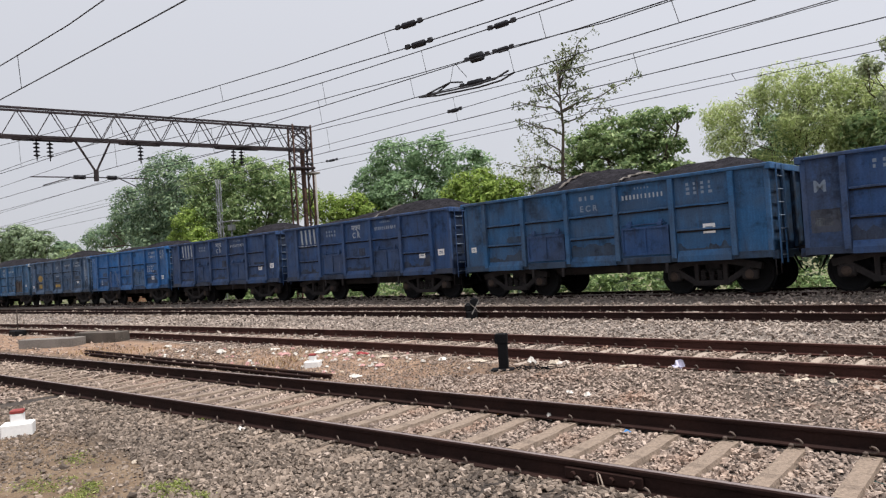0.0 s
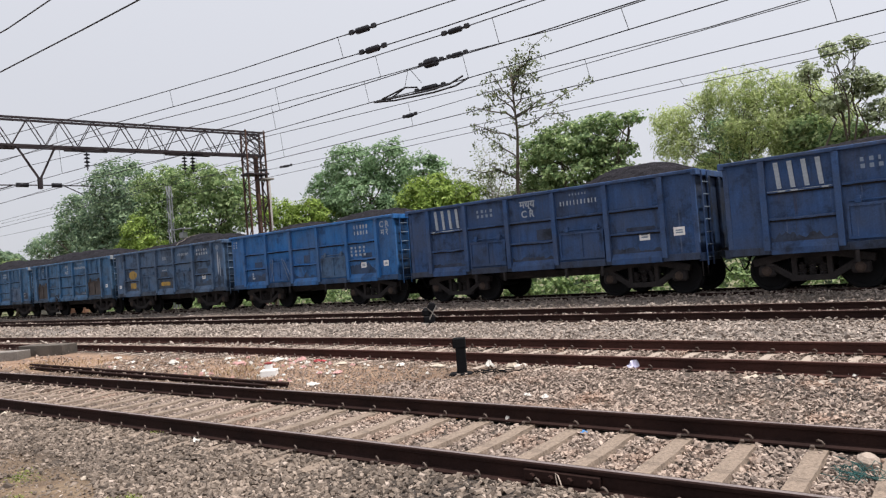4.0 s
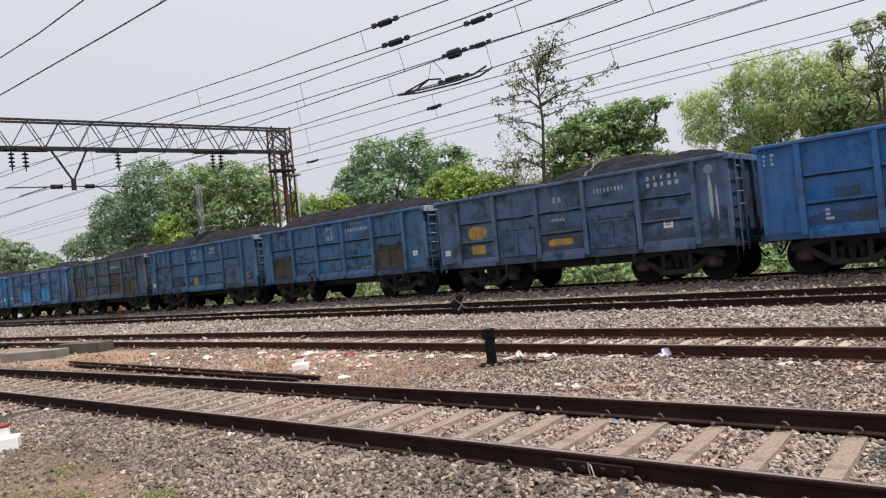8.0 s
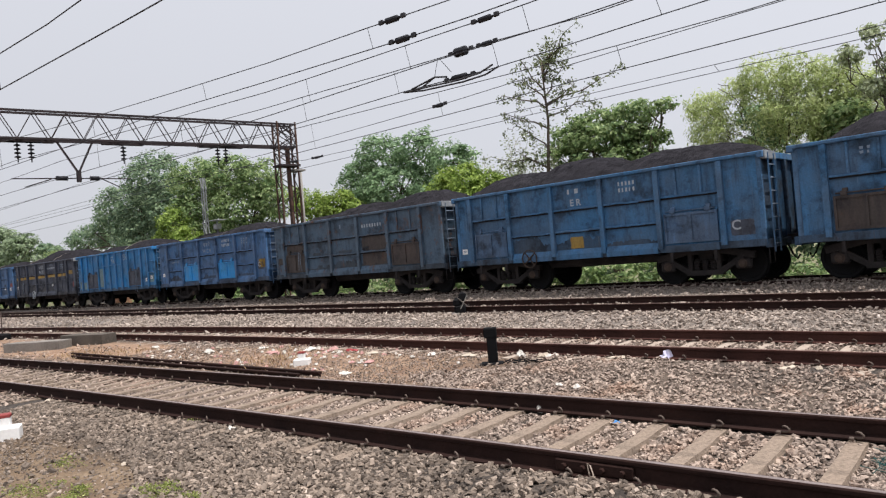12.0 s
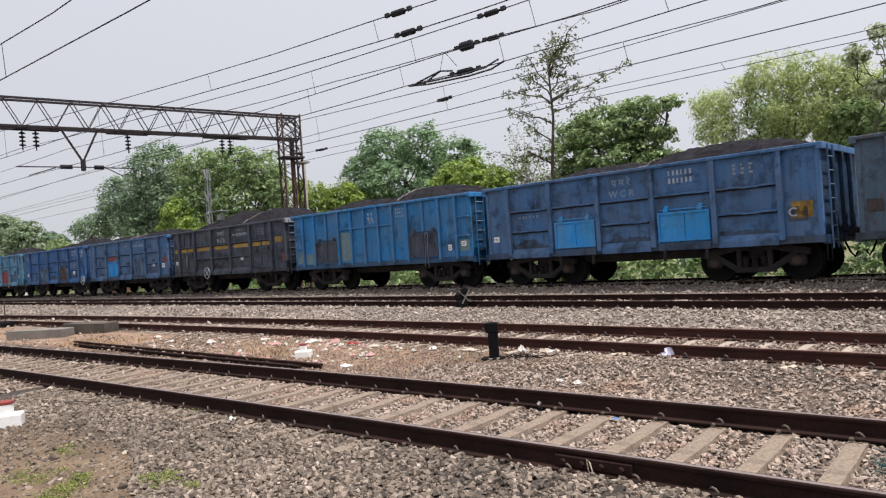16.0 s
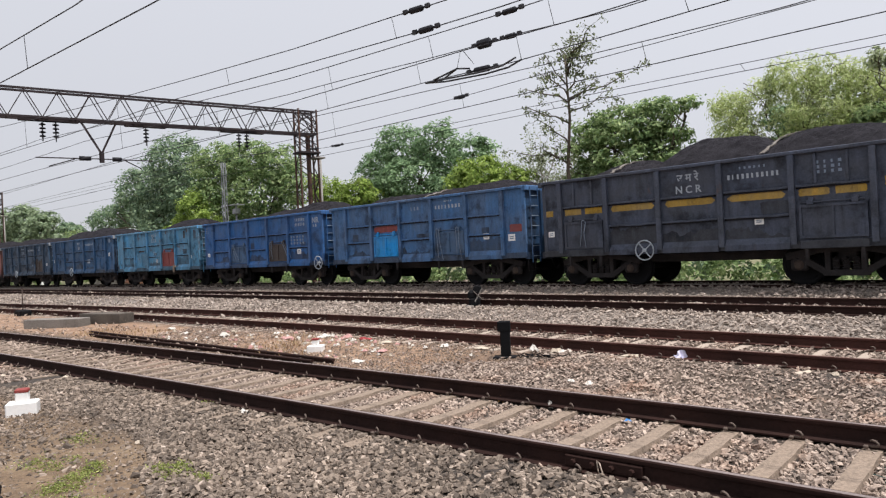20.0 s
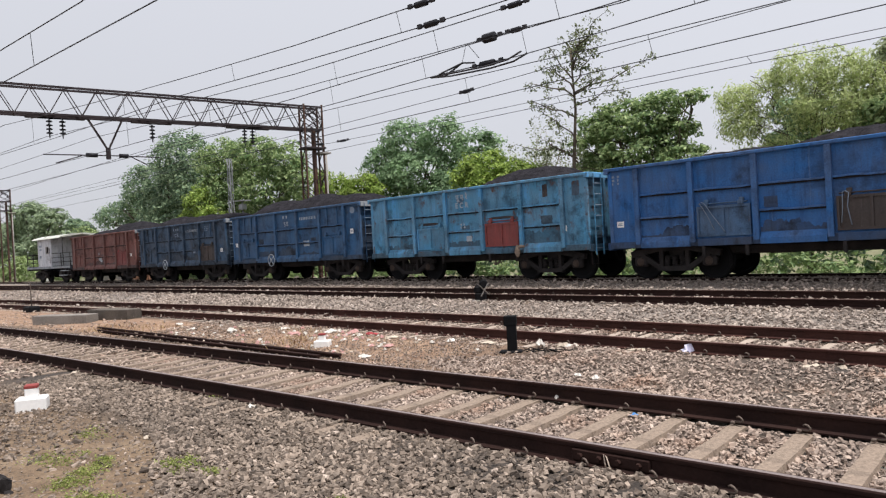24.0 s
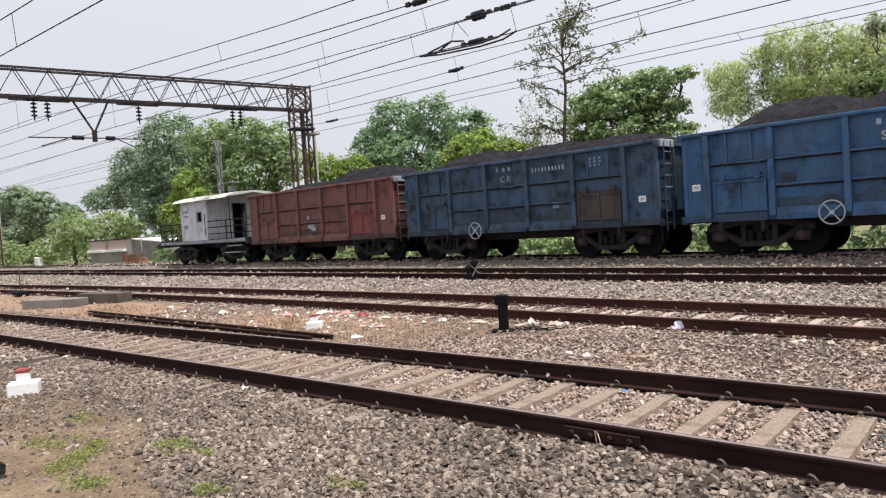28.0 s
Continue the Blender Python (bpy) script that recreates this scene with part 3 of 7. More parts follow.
def bogie(parent, x, wheelbase=2.0):
    bg = part("bogie", shared(("bolster",), lambda: Build().box(-0.22, 0.22, -1.05, 1.05, 0.55, 0.92, 0.03).box(-0.1, 0.1, -0.3, 0.3, 0.9, 1.0)), MAT["bogie"], parent, "dark oily cast steel bogie", pose(x, 0, 0))
    for s in (-1, 1):
        fr = part("side_frame", shared(("side_frame",), bogie_frame), MAT["bogie"], bg, at=pose(0, s * 1.13, 0))
        for x_s in (-0.22, 0.0, 0.22):
            part("coil_spring", shared(("coil_spring",), coil_spring), MAT["bogie"], fr, at=pose(x_s, 0, 0))
        for e in (-1, 1):
            part("axle_cap", shared(("axle_cap",), axle_cap), MAT["bogie_rust"], bg, at=pose(e * 1.0, s * 1.17, 0.5, 0, 0, 0 if s < 0 else 180))
    part("brake_beam", shared(("brake_beam",), lambda: Build().tube([(-0.42, -0.95, 0.42), (-0.42, 0.95, 0.42)], 0.04).tube([(0.42, -0.95, 0.42), (0.42, 0.95, 0.42)], 0.04)), MAT["bogie_rust"], bg)
    for e in (-1, 1):
        SPINNING.append(part("wheelset", shared(("wheelset",), wheelset), MAT["wheel"], bg, at=pose(e * wheelbase / 2, 0, 0.5)))
    return bg


def coupler(parent, end):
    part("coupler", shared(("coupler",), lambda: Build().box(0, 0.30, -0.07, 0.07, 0.98, 1.14, 0.02).box(0.26, 0.355, -0.14, 0.12, 0.93, 1.19, 0.03)), MAT["bogie"], parent, at=pose(end * HALF, 0, 0, 0, 0, 0 if end > 0 else 180))
    part("brake_hose", shared(("brake_hose",), lambda: Build().tube([(0.02, -0.45, 1.0), (0.12, -0.45, 0.9), (0.22, -0.40, 0.62), (0.30, -0.36, 0.5), (0.36, -0.34, 0.62)], 0.025, 6)), MAT["black"], parent, at=pose(end * HALF, 0, 0, 0, 0, 0 if end > 0 else 180))


def handwheel_mesh():
    b = Build()
    ring = [(0.27 * math.cos(a), 0, 0.27 * math.sin(a)) for a in [math.tau * i / 20 for i in range(21)]]
    b.tube(ring, 0.018, 6, caps=False)
    for i in range(4):
        a = math.tau * i / 4 + 0.7
        b.bar((0, 0, 0), (0.27 * math.cos(a), 0, 0.27 * math.sin(a)), 0.035, 0.024)
    b.disc([(0.0, -0.04), (0.05, -0.04), (0.05, 0.30)], 10)
    return b


def relief(xs, zs, depth):
    """A stepped plate: cell (i, j) stands depth(i, j) proud; one closed skin."""
    b, seen = Build(), {}

    def at(x, y, z):
        key = (round(x, 4), round(y, 4), round(z, 4))
        if key not in seen:
            seen[key] = len(b.v)
            b.v.append((x, y, z))
        return seen[key]

    def quad(*p):
        b.f.append(tuple(at(*q) for q in p))
        b.smooth.append(False)

    n, m = len(xs) - 1, len(zs) - 1
    d = lambda i, j: depth(i, j) if 0 <= i < n and 0 <= j < m else 0.0
    for i in range(-1, n):
        for j in range(-1, m):
            if i >= 0 and j >= 0:
                y = -d(i, j)
                quad((xs[i], y, zs[j]), (xs[i + 1], y, zs[j]), (xs[i + 1], y, zs[j + 1]), (xs[i], y, zs[j + 1]))
            if j >= 0 and d(i, j) != d(i + 1, j):
                x = xs[i + 1]
                quad((x, -d(i, j), zs[j]), (x, -d(i + 1, j), zs[j]), (x, -d(i + 1, j), zs[j + 1]), (x, -d(i, j), zs[j + 1]))
            if i >= 0 and d(i, j) != d(i, j + 1):
                z = zs[j + 1]
                quad((xs[i], -d(i, j), z), (xs[i + 1], -d(i, j), z), (xs[i + 1], -d(i, j + 1), z), (xs[i], -d(i, j + 1), z))
    return b


def door_mesh(w, h):
    xs = [-w / 2, -w / 2 + 0.055, -0.03, 0.03, w / 2 - 0.055, w / 2]
    zs = [0, 0.06, h - 0.06, h]
    return relief(xs, zs, lambda i, j: 0.062 if i in (0, 2, 4) or j in (0, 2) else 0.028)


def hinge_mesh(w):
    b = Build()
    b.tube([(-w * 0.46, -0.03, 0), (w * 0.46, -0.03, 0)], 0.018, 6)
    for x in (-w * 0.33, w * 0.33):
        b.box(x - 0.07, x + 0.07, -0.06, 0.0, -0.06, 0.05, 0.012).box(x - 0.03, x + 0.09, -0.05, 0.0, 0.03, 0.11, 0.012)
    return b


def ladder_mesh():
    b = Build()
    for e in (-0.2, 0.2):
        b.bar((0, e, 0.75), (0, e, 3.15), 0.036, 0.014)
    return b


def skirt_mesh(w):
    """The sloping foot of a bay."""
    pts = [(s * w / 2, y, z) for s in (-1, 1) for y, z in ((-SIDE, -0.125), (-SIDE - 0.095, -0.125), (-SIDE - 0.095, 0.02), (-SIDE, 0.17))]
    return Build().add(pts, [(0, 1, 2, 3), (7, 6, 5, 4), (0, 4, 5, 1), (1, 5, 6, 2), (2, 6, 7, 3)])


BENT = [1]


def bent_rib(w, seed):
    """A flat shelf along the side, sagging and dented here and there."""
    r = random.Random(seed * 31 + 5)
    n = 9
    dz = [0.0] + [r.gauss(0, 0.004) - (0.020 * math.exp(-((i - 4 - seed) / 1.6) ** 2) if seed in (1, 3) else 0) for i in range(1, n)] + [0.0]
    dy = [0.0] + [r.uniform(-0.012, 0.006) for i in range(1, n)] + [0.0]
    b = Build()
    pts = []
    for i in range(n + 1):
        x = w * (i / n - 0.5)
        pts += [(x, -SIDE, dz[i] - 0.018), (x, -SIDE - 0.09 - dy[i], dz[i] - 0.018), (x, -SIDE - 0.09 - dy[i], dz[i] + 0.012), (x, -SIDE, dz[i] + 0.03)]
    faces = [(0, 1, 2, 3), tuple(4 * n + k for k in (3, 2, 1, 0))]
    for i in range(n):
        faces += [(4 * i + k, 4 * i + 4 + k, 4 * i + 5 + k, 4 * i + 1 + k) for k in range(3)]
    return b.add(pts, faces)


def wagon_side(parent, style, paint, doors, near, kept):
    """One long side; built on the side that faces the near tracks and turned round for the other."""
    turn = Matrix.Identity(4) if near else pose(0, 0, 0, 0, 0, 180)
    sheet = part("side_wall", shared(("side_wall",), lambda: Build().box(-HALF, HALF, -SIDE, -SIDE + 0.05, FLOOR, TOP - 0.06, 0.008)), paint, parent, at=turn)
    part("top_rail", shared(("top_rail",), lambda: Build().box(-HALF, HALF, -SIDE - 0.11, -SIDE + 0.06, TOP - 0.085, TOP, 0.012)), TRIM[paint.name], parent, at=turn)
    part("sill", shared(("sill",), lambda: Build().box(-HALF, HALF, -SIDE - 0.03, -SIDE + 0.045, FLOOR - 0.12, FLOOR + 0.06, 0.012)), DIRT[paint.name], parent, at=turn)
    if style == "C":
        return slatted_side(parent, paint, turn, kept if near else [])
    posts = [-4.08, -2.5, -0.85, 0.82, 2.5, 4.1] if style == "A" else [-4.33, -2.75, -1.12, 0.58, 2.30, 4.0]
    post = shared(("side_post",), lambda: Build().prism([(-0.068, FLOOR - 0.02), (-0.068, TOP - 0.09), (0.068, TOP - 0.09), (0.068, FLOOR - 0.02)], -SIDE - 0.105, -SIDE))
    for x in posts:
        part("side_post", post, TRIM[paint.name], parent, at=turn @ pose(x, 0, 0))
    for e in (-1, 1):
        part("corner_post", shared(("corner_post",), lambda: Build().box(-0.06, 0.06, -SIDE - 0.02, -SIDE + 0.06, FLOOR - 0.1, TOP - 0.08, 0.012)), TRIM[paint.name], parent, at=turn @ pose(e * (HALF - 0.055), 0, 0))
    def rib(w):
        """One of five knocked-about ribs of this length."""
        BENT[0] = (BENT[0] * 7 + 3) % 11
        k = BENT[0] % 5
        return shared(("side_rib", round(w, 2), k), lambda: bent_rib(w, k))

    # dark strip under each rib: grime plus the shade below the shelf, painted in
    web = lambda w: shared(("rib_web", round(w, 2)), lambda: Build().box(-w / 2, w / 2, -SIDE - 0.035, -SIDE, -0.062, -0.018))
    door_bays = doors if doors is not None else ((1, 3) if style == "A" else (0, 4))
    for i in range(5):
        x0, x1 = posts[i] + 0.085, posts[i + 1] - 0.085
        w, x = x1 - x0, (x0 + x1) / 2
        part("side_rib", rib(w), TRIM[paint.name], parent, at=turn @ pose(x, 0, 2.36))
        part("rib_web", web(w), MAT["rib_grime_shade"], parent, at=turn @ pose(x, 0, 2.36))
        if i in door_bays:
            d = part("side_door", shared(("side_door", round(w, 2)), lambda: door_mesh(w - 0.1, 0.78)), paint, parent, at=turn @ pose(x, -SIDE, 1.13))
            if near:
                kept.append(d)
            part("hinge", shared(("hinge", round(w, 2)), lambda: hinge_mesh(w - 0.1)), paint, d, at=pose(0, -0.02, 0.84))
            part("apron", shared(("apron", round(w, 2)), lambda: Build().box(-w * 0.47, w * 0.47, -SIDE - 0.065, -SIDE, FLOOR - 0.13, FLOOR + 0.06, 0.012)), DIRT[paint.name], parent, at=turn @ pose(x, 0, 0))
            for s in (-1, 1):
                part("stay", shared(("stay",), lambda: Build().box(-0.04, 0.04, -SIDE - 0.05, -SIDE + 0.02, 0.62, 1.0, 0.01)), MAT["bogie"], parent, at=turn @ pose(x + s * (w / 2 - 0.18), 0, 0))
            if style == "B":
                for s in (-1, 1):
                    part("short_post", shared(("short_post",), lambda: Build().box(-0.03, 0.03, -SIDE - 0.045, -SIDE, 2.39, TOP - 0.1, 0.008)), TRIM[paint.name], parent, at=turn @ pose(x + s * w * 0.22, 0, 0))
        else:
            part("side_rib", rib(w), TRIM[paint.name], parent, at=turn @ pose(x, 0, 1.72))
            part("rib_web", web(w), MAT["rib_grime_shade"], parent, at=turn @ pose(x, 0, 1.72))
            part("skirt", shared(("skirt", round(w, 2)), lambda: skirt_mesh(w)), paint, parent, at=turn @ pose(x, 0, FLOOR))
    return sheet


def slatted_side(parent, paint, turn, kept):
    """A later side with many narrow bays and a part-length waist rail."""
    xs = [-4.35 + i * 0.79 for i in range(12)]
    for i, x in enumerate(xs):
        post = shared(("narrow_post",), lambda: Build().box(-0.055, 0.055, -SIDE - 0.09, -SIDE, FLOOR - 0.02, TOP - 0.08, 0.01))
        short = shared(("half_post",), lambda: Build().box(-0.045, 0.045, -SIDE - 0.07, -SIDE, 2.0, TOP - 0.08, 0.01))
        part("side_post", short if i in (2, 9) else post, TRIM[paint.name], parent, at=turn @ pose(x, 0, 0))
    rails = [(-4.9, -4.35, 2.42), (-4.9, -4.35, 1.78), (4.34, 4.92, 2.42), (4.34, 4.92, 1.78), (-1.98, 1.18, 2.42)]
    for x0, x1, z in rails:
        part("side_rib", shared(("side_rib", round(x1 - x0, 2), "c"), lambda: Build().box(-(x1 - x0) / 2, (x1 - x0) / 2, -SIDE - 0.08, -SIDE, -0.03, 0.03, 0.008)), TRIM[paint.name], parent, at=turn @ pose((x0 + x1) / 2, 0, z))
    for x in (xs[2], xs[9]):
        d = part("side_door", shared(("side_door", "c"), lambda: door_mesh(1.42, 0.85)), paint, parent, at=turn @ pose(x, -SIDE - 0.02, 1.13))
        part("hinge", shared(("hinge", "c"), lambda: hinge_mesh(1.42)), paint, d, at=pose(0, -0.02, 0.9))
        kept.append(d)


def wagon_end(parent, end, paint):
    turn = Matrix.Identity(4) if end > 0 else pose(0, 0, 0, 0, 0, 180)
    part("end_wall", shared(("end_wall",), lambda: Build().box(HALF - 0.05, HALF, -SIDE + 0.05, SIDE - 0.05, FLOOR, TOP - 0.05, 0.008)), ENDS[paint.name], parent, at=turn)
    part("end_rail", shared(("end_rail",), lambda: Build().box(HALF - 0.06, HALF + 0.09, -SIDE - 0.105, SIDE + 0.105, TOP - 0.16, TOP + 0.004, 0.015)), TRIM[paint.name], parent, at=turn)
    for y in (-0.75, 0.0, 0.75):
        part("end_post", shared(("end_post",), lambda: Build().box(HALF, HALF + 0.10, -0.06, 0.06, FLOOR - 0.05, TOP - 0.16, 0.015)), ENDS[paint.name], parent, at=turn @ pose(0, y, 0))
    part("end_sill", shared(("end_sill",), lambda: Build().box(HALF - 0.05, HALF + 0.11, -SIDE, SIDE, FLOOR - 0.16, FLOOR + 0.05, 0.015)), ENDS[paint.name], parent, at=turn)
    ladder = part("ladder", shared(("ladder",), ladder_mesh), TRIM[paint.name], parent, at=turn @ pose(HALF + 0.13, -1.20, 0))
    for i in range(7):
        part("rung", shared(("rung",), lambda: Build().tube([(0, -0.2, 0), (0, 0.2, 0)], 0.013, 6)), MAT["faint"], ladder, at=pose(0, 0, 0.95 + i * 0.32))
    part("end_step", shared(("end_step",), lambda: Build().tube([(HALF + 0.02, -1.5, 0.92), (HALF + 0.02, -1.5, 0.48), (HALF + 0.02, -1.15, 0.48), (HALF + 0.02, -1.15, 0.92)], 0.014, 6)), MAT["bogie"], parent, at=turn)


def underframe(parent, paint):
    part("underframe", shared(("underframe",), lambda: Build().box(-HALF, HALF, -0.28, 0.28, 0.86, 1.08, 0.02).box(-HALF, HALF, -SIDE + 0.06, SIDE - 0.06, 1.03, 1.09).box(-3.5, -3.0, -1.45, 1.45, 0.88, 1.04).box(3.0, 3.5, -1.45, 1.45, 0.88, 1.04).box(-2.0, 2.0, -0.85, 0.85, 0.64, 0.9, 0.05)), MAT["bogie"], parent)
    part("brake_cylinder", shared(("brake_cylinder",), lambda: Build().tube([(-0.9, -0.6, 0.78), (-0.3, -0.6, 0.78)], 0.16, 14).tube([(0.3, 0.5, 0.78), (1.1, 0.5, 0.78)], 0.17, 14).tube([(-0.3, -0.6, 0.78), (1.6, -0.55, 0.74)], 0.025, 6)), MAT["bogie"], parent)


def coal_mesh(seed, lumps, depth):
    """A heap with humps over lumps: (place along, height, spread)."""
    xs, ys = np.linspace(-HALF + 0.07, HALF - 0.07, 120), np.linspace(-1.46, 1.46, 36)
    gx, gy = np.meshgrid(xs, ys, indexing="ij")
    z = np.full(gx.shape, depth)
    for at, h, w in lumps:
        z = np.maximum(z, depth + h * np.exp(-np.abs((gx - at) / w) ** 3.2 * 0.75) * np.clip(1.05 - (np.abs(gy) / 1.5) ** 2.2, 0, 1.2))
    r = np.random.RandomState(seed)
    z = z + 0.06 * wobble(gx * 2.5, gy * 2.5, seed) + r.uniform(-0.03, 0.03, gx.shape)
    z = np.minimum(z, TOP - 0.05 + np.minimum((1.46 - np.abs(gy)) * 0.85, (HALF - 0.07 - np.abs(gx)) * 0.8 - 0.05) + 0.03)
    verts = np.stack([gx, gy, z], -1).reshape(-1, 3)
    i, j = np.meshgrid(np.arange(len(xs) - 1), np.arange(len(ys) - 1), indexing="ij")
    a = (i * len(ys) + j).ravel()
    faces = np.stack([a, a + len(ys), a + len(ys) + 1, a + 1], -1)
    return array_mesh("coal_heap", verts, faces, MAT["coal"])


def lime_streak(heap, x, y0, y1, seed):
    """A thin streak of lime sprayed over the coal, lying on its surface."""
    r = random.Random(seed)
    z = np.array([v.co.z for v in heap.data.vertices]).reshape(120, 36)
    xs, ys = np.linspace(-HALF + 0.07, HALF - 0.07, 120), np.linspace(-1.46, 1.46, 36)
    b, n, pts = Build(), 16, []
    for k in range(n + 1):
        y = y0 + (y1 - y0) * k / n
        x += r.gauss(0.02, 0.03)
        w = r.uniform(0.02, 0.055)
        for e in (-w, w):
            i, j = int(np.argmin(abs(xs - x - e))), int(np.argmin(abs(ys - y)))
            pts.append((x + e, y, float(z[max(0, i - 1):i + 2, max(0, j - 1):j + 2].max()) + 0.012))
    low = [(p, q, h - 0.03) for p, q, h in pts]
    m = len(pts)
    b.add(pts + low, [(2 * k, 2 * k + 1, 2 * k + 3, 2 * k + 2) for k in range(n)] + [(2 * k, 2 * k + 2, 2 * k + 2 + m, 2 * k + m) for k in range(n)] + [(2 * k + 3, 2 * k + 1, 2 * k + 1 + m, 2 * k + 3 + m) for k in range(n)])
    part("lime_streak", b, MAT["slab_concrete"], heap, "pale lime streak over the coal")


def text_mark(words, size, x, z, parent, material, near=True, spread=1.0):
    """Painted letters on the near side."""
    cu = bpy.data.curves.new("lettering", "FONT")
    cu.body, cu.size, cu.align_x, cu.extrude, cu.space_character, cu.offset = words, size * 1.12, "CENTER", 0.002, spread, size * 0.022
    tmp = bpy.data.objects.new("lettering", cu)
    me = bpy.data.meshes.new_from_object(tmp)
    bpy.data.objects.remove(tmp)
    me.materials.clear()
    me.materials.append(None)
    return part("lettering", me, material, parent, at=pose(x, -SIDE - 0.004, z, 90, 0, 0))


def bars_mark(x, z, w, h, rows, cols, parent, material, seed=0):
    """Plain bars where writing stands."""
    r = random.Random(seed)
    for i in range(rows):
        zz, hh, xx = z - i * h / rows, round(h / rows * 0.62, 3), x - w / 2
        for k in range(cols):
            ww = round(w / cols * r.choice((0.26, 0.38, 0.48)), 3)
            me = shared(("lettering_bar", ww, hh), lambda: Build().box(0, ww, -0.003, 0.002, -hh, 0))
            part("lettering_bar", me, material, parent, at=pose(xx, -SIDE - 0.004, zz))
            xx += w / cols


def placard(parent, x, z, w=0.22, h=0.17):
    p = part("placard", shared(("placard", w, h), lambda: Build().box(-w / 2, w / 2, -SIDE - 0.012, -SIDE - 0.001, 0, h, 0.003)), MAT["white"], parent, "white painted data panel", pose(x, 0, z))
    for zz in (0.55, 0.28):
        part("lettering_bar", shared(("placard_bar", w, h), lambda: Build().box(-w * 0.3, w * 0.3, -SIDE - 0.015, -SIDE - 0.011, 0, h * 0.15)), MAT["faint"], p, at=pose(0, 0, h * zz))


def rope(parent, x, z0, z1, seed):
    """A pale wire looped over a door's bar, its tails hanging askew."""
    r = random.Random(seed)
    y, lean = -SIDE - 0.09, r.uniform(-0.1, 0.45)
    part("tie_wire", Build().tube([(x - 0.07 + lean, y, z0), (x - 0.05 + lean * 0.5, y, (z0 + z1) / 2), (x - 0.06, y, z1 - 0.03), (x, y - 0.02, z1), (x + 0.07, y, z1 - 0.05),
                                   (x + 0.05 + lean * 0.6, y, (z0 + z1) / 2), (x + 0.14 + lean * 1.2, y, z0 - 0.06)], 0.011, 5), MAT["faint"], parent, "pale tie wire")


def slats(parent, x=-3.3):
    for i in range(4):
        part("white_slat", shared(("white_slat",), lambda: Build().add([(p - 0.05 * (z > 0.3), y, z) for y in (-0.02, 0.0) for p, z in ((-0.05, 0), (0.05, 0), (0.05, 0.62), (-0.05, 0.62))], [(0, 1, 2, 3), (7, 6, 5, 4), (0, 4, 5, 1), (1, 5, 6, 2), (2, 6, 7, 3), (3, 7, 4, 0)])), LET, parent, "worn white painted slat", pose(x - 0.42 + i * 0.3, -SIDE - 0.004, 2.43))
    part("white_slat", shared(("white_ledge",), lambda: Build().box(-0.68, 0.68, -0.085, -0.07, -0.02, 0.02, 0.004)), LET, parent, at=pose(x, -SIDE, 2.36))


def patch(parent, x0, x1, z0, z1, material, name="paint_patch", seed=0, label=""):
    """A daub of paint with a ragged rim, raised by a film's thickness."""
    r = random.Random(seed)
    n, cx, cz = 44, (x0 + x1) / 2, (z0 + z1) / 2
    rim = []
    for i in range(n):
        a = math.tau * i / n
        c, s = math.cos(a), math.sin(a)
        k = min((x1 - x0) / 2 / max(abs(c), 1e-3), (z1 - z0) / 2 / max(abs(s), 1e-3)) * r.uniform(0.93, 1.0)
        rim.append((cx + c * k, cz + s * k))
    part(name, Build().prism(rim, -SIDE - 0.005, -SIDE - 0.001), material, parent, label)


def crumple_cloth(seed):
    """A hanging knot of cloth: a rough lump with a tail to one side."""
    r = random.Random(seed)
    b = Build()
    for cx, cz, rx, rz, n in ((0.0, -0.02, 0.13, 0.20, 9), (0.16, 0.12, 0.16, 0.05, 8)):
        prof = []
        for i in range(6):
            a = math.pi * i / 5
            prof.append([(cx + rx * math.sin(a) * math.cos(math.tau * k / n) * r.uniform(0.7, 1.15), 0.05 * math.sin(a) * math.sin(math.tau * k / n) * r.uniform(0.6, 1.2), cz + rz * math.cos(a) * r.uniform(0.85, 1.1)) for k in range(n)])
        b.add([p for ring in prof for p in ring], [(i * n + k, (i + 1) * n + k, (i + 1) * n + (k + 1) % n, i * n + (k + 1) % n) for i in range(5) for k in range(n)])
    return b


def disc_patch(parent, x, z, rx, rz, material, seed=0):
    r = random.Random(seed)
    part("paint_disc", Build().prism([(x + rx * math.cos(math.tau * i / 22) * r.uniform(0.9, 1), z + rz * math.sin(math.tau * i / 22) * r.uniform(0.9, 1)) for i in range(22)], -SIDE - 0.005, -SIDE - 0.001), material, parent)


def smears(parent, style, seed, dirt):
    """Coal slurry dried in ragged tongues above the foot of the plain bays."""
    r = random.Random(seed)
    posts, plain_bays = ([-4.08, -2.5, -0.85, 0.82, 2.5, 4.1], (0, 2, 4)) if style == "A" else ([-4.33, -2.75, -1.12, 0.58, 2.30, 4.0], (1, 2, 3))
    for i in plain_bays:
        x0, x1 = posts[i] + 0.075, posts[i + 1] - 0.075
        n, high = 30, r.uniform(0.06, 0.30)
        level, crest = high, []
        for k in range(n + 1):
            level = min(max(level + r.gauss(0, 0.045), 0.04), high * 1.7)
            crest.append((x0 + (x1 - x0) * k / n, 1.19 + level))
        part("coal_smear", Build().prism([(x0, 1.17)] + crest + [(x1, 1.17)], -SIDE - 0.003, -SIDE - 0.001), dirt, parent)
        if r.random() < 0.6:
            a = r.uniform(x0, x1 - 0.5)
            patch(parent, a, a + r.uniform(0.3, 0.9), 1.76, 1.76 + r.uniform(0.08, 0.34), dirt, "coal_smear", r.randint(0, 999))


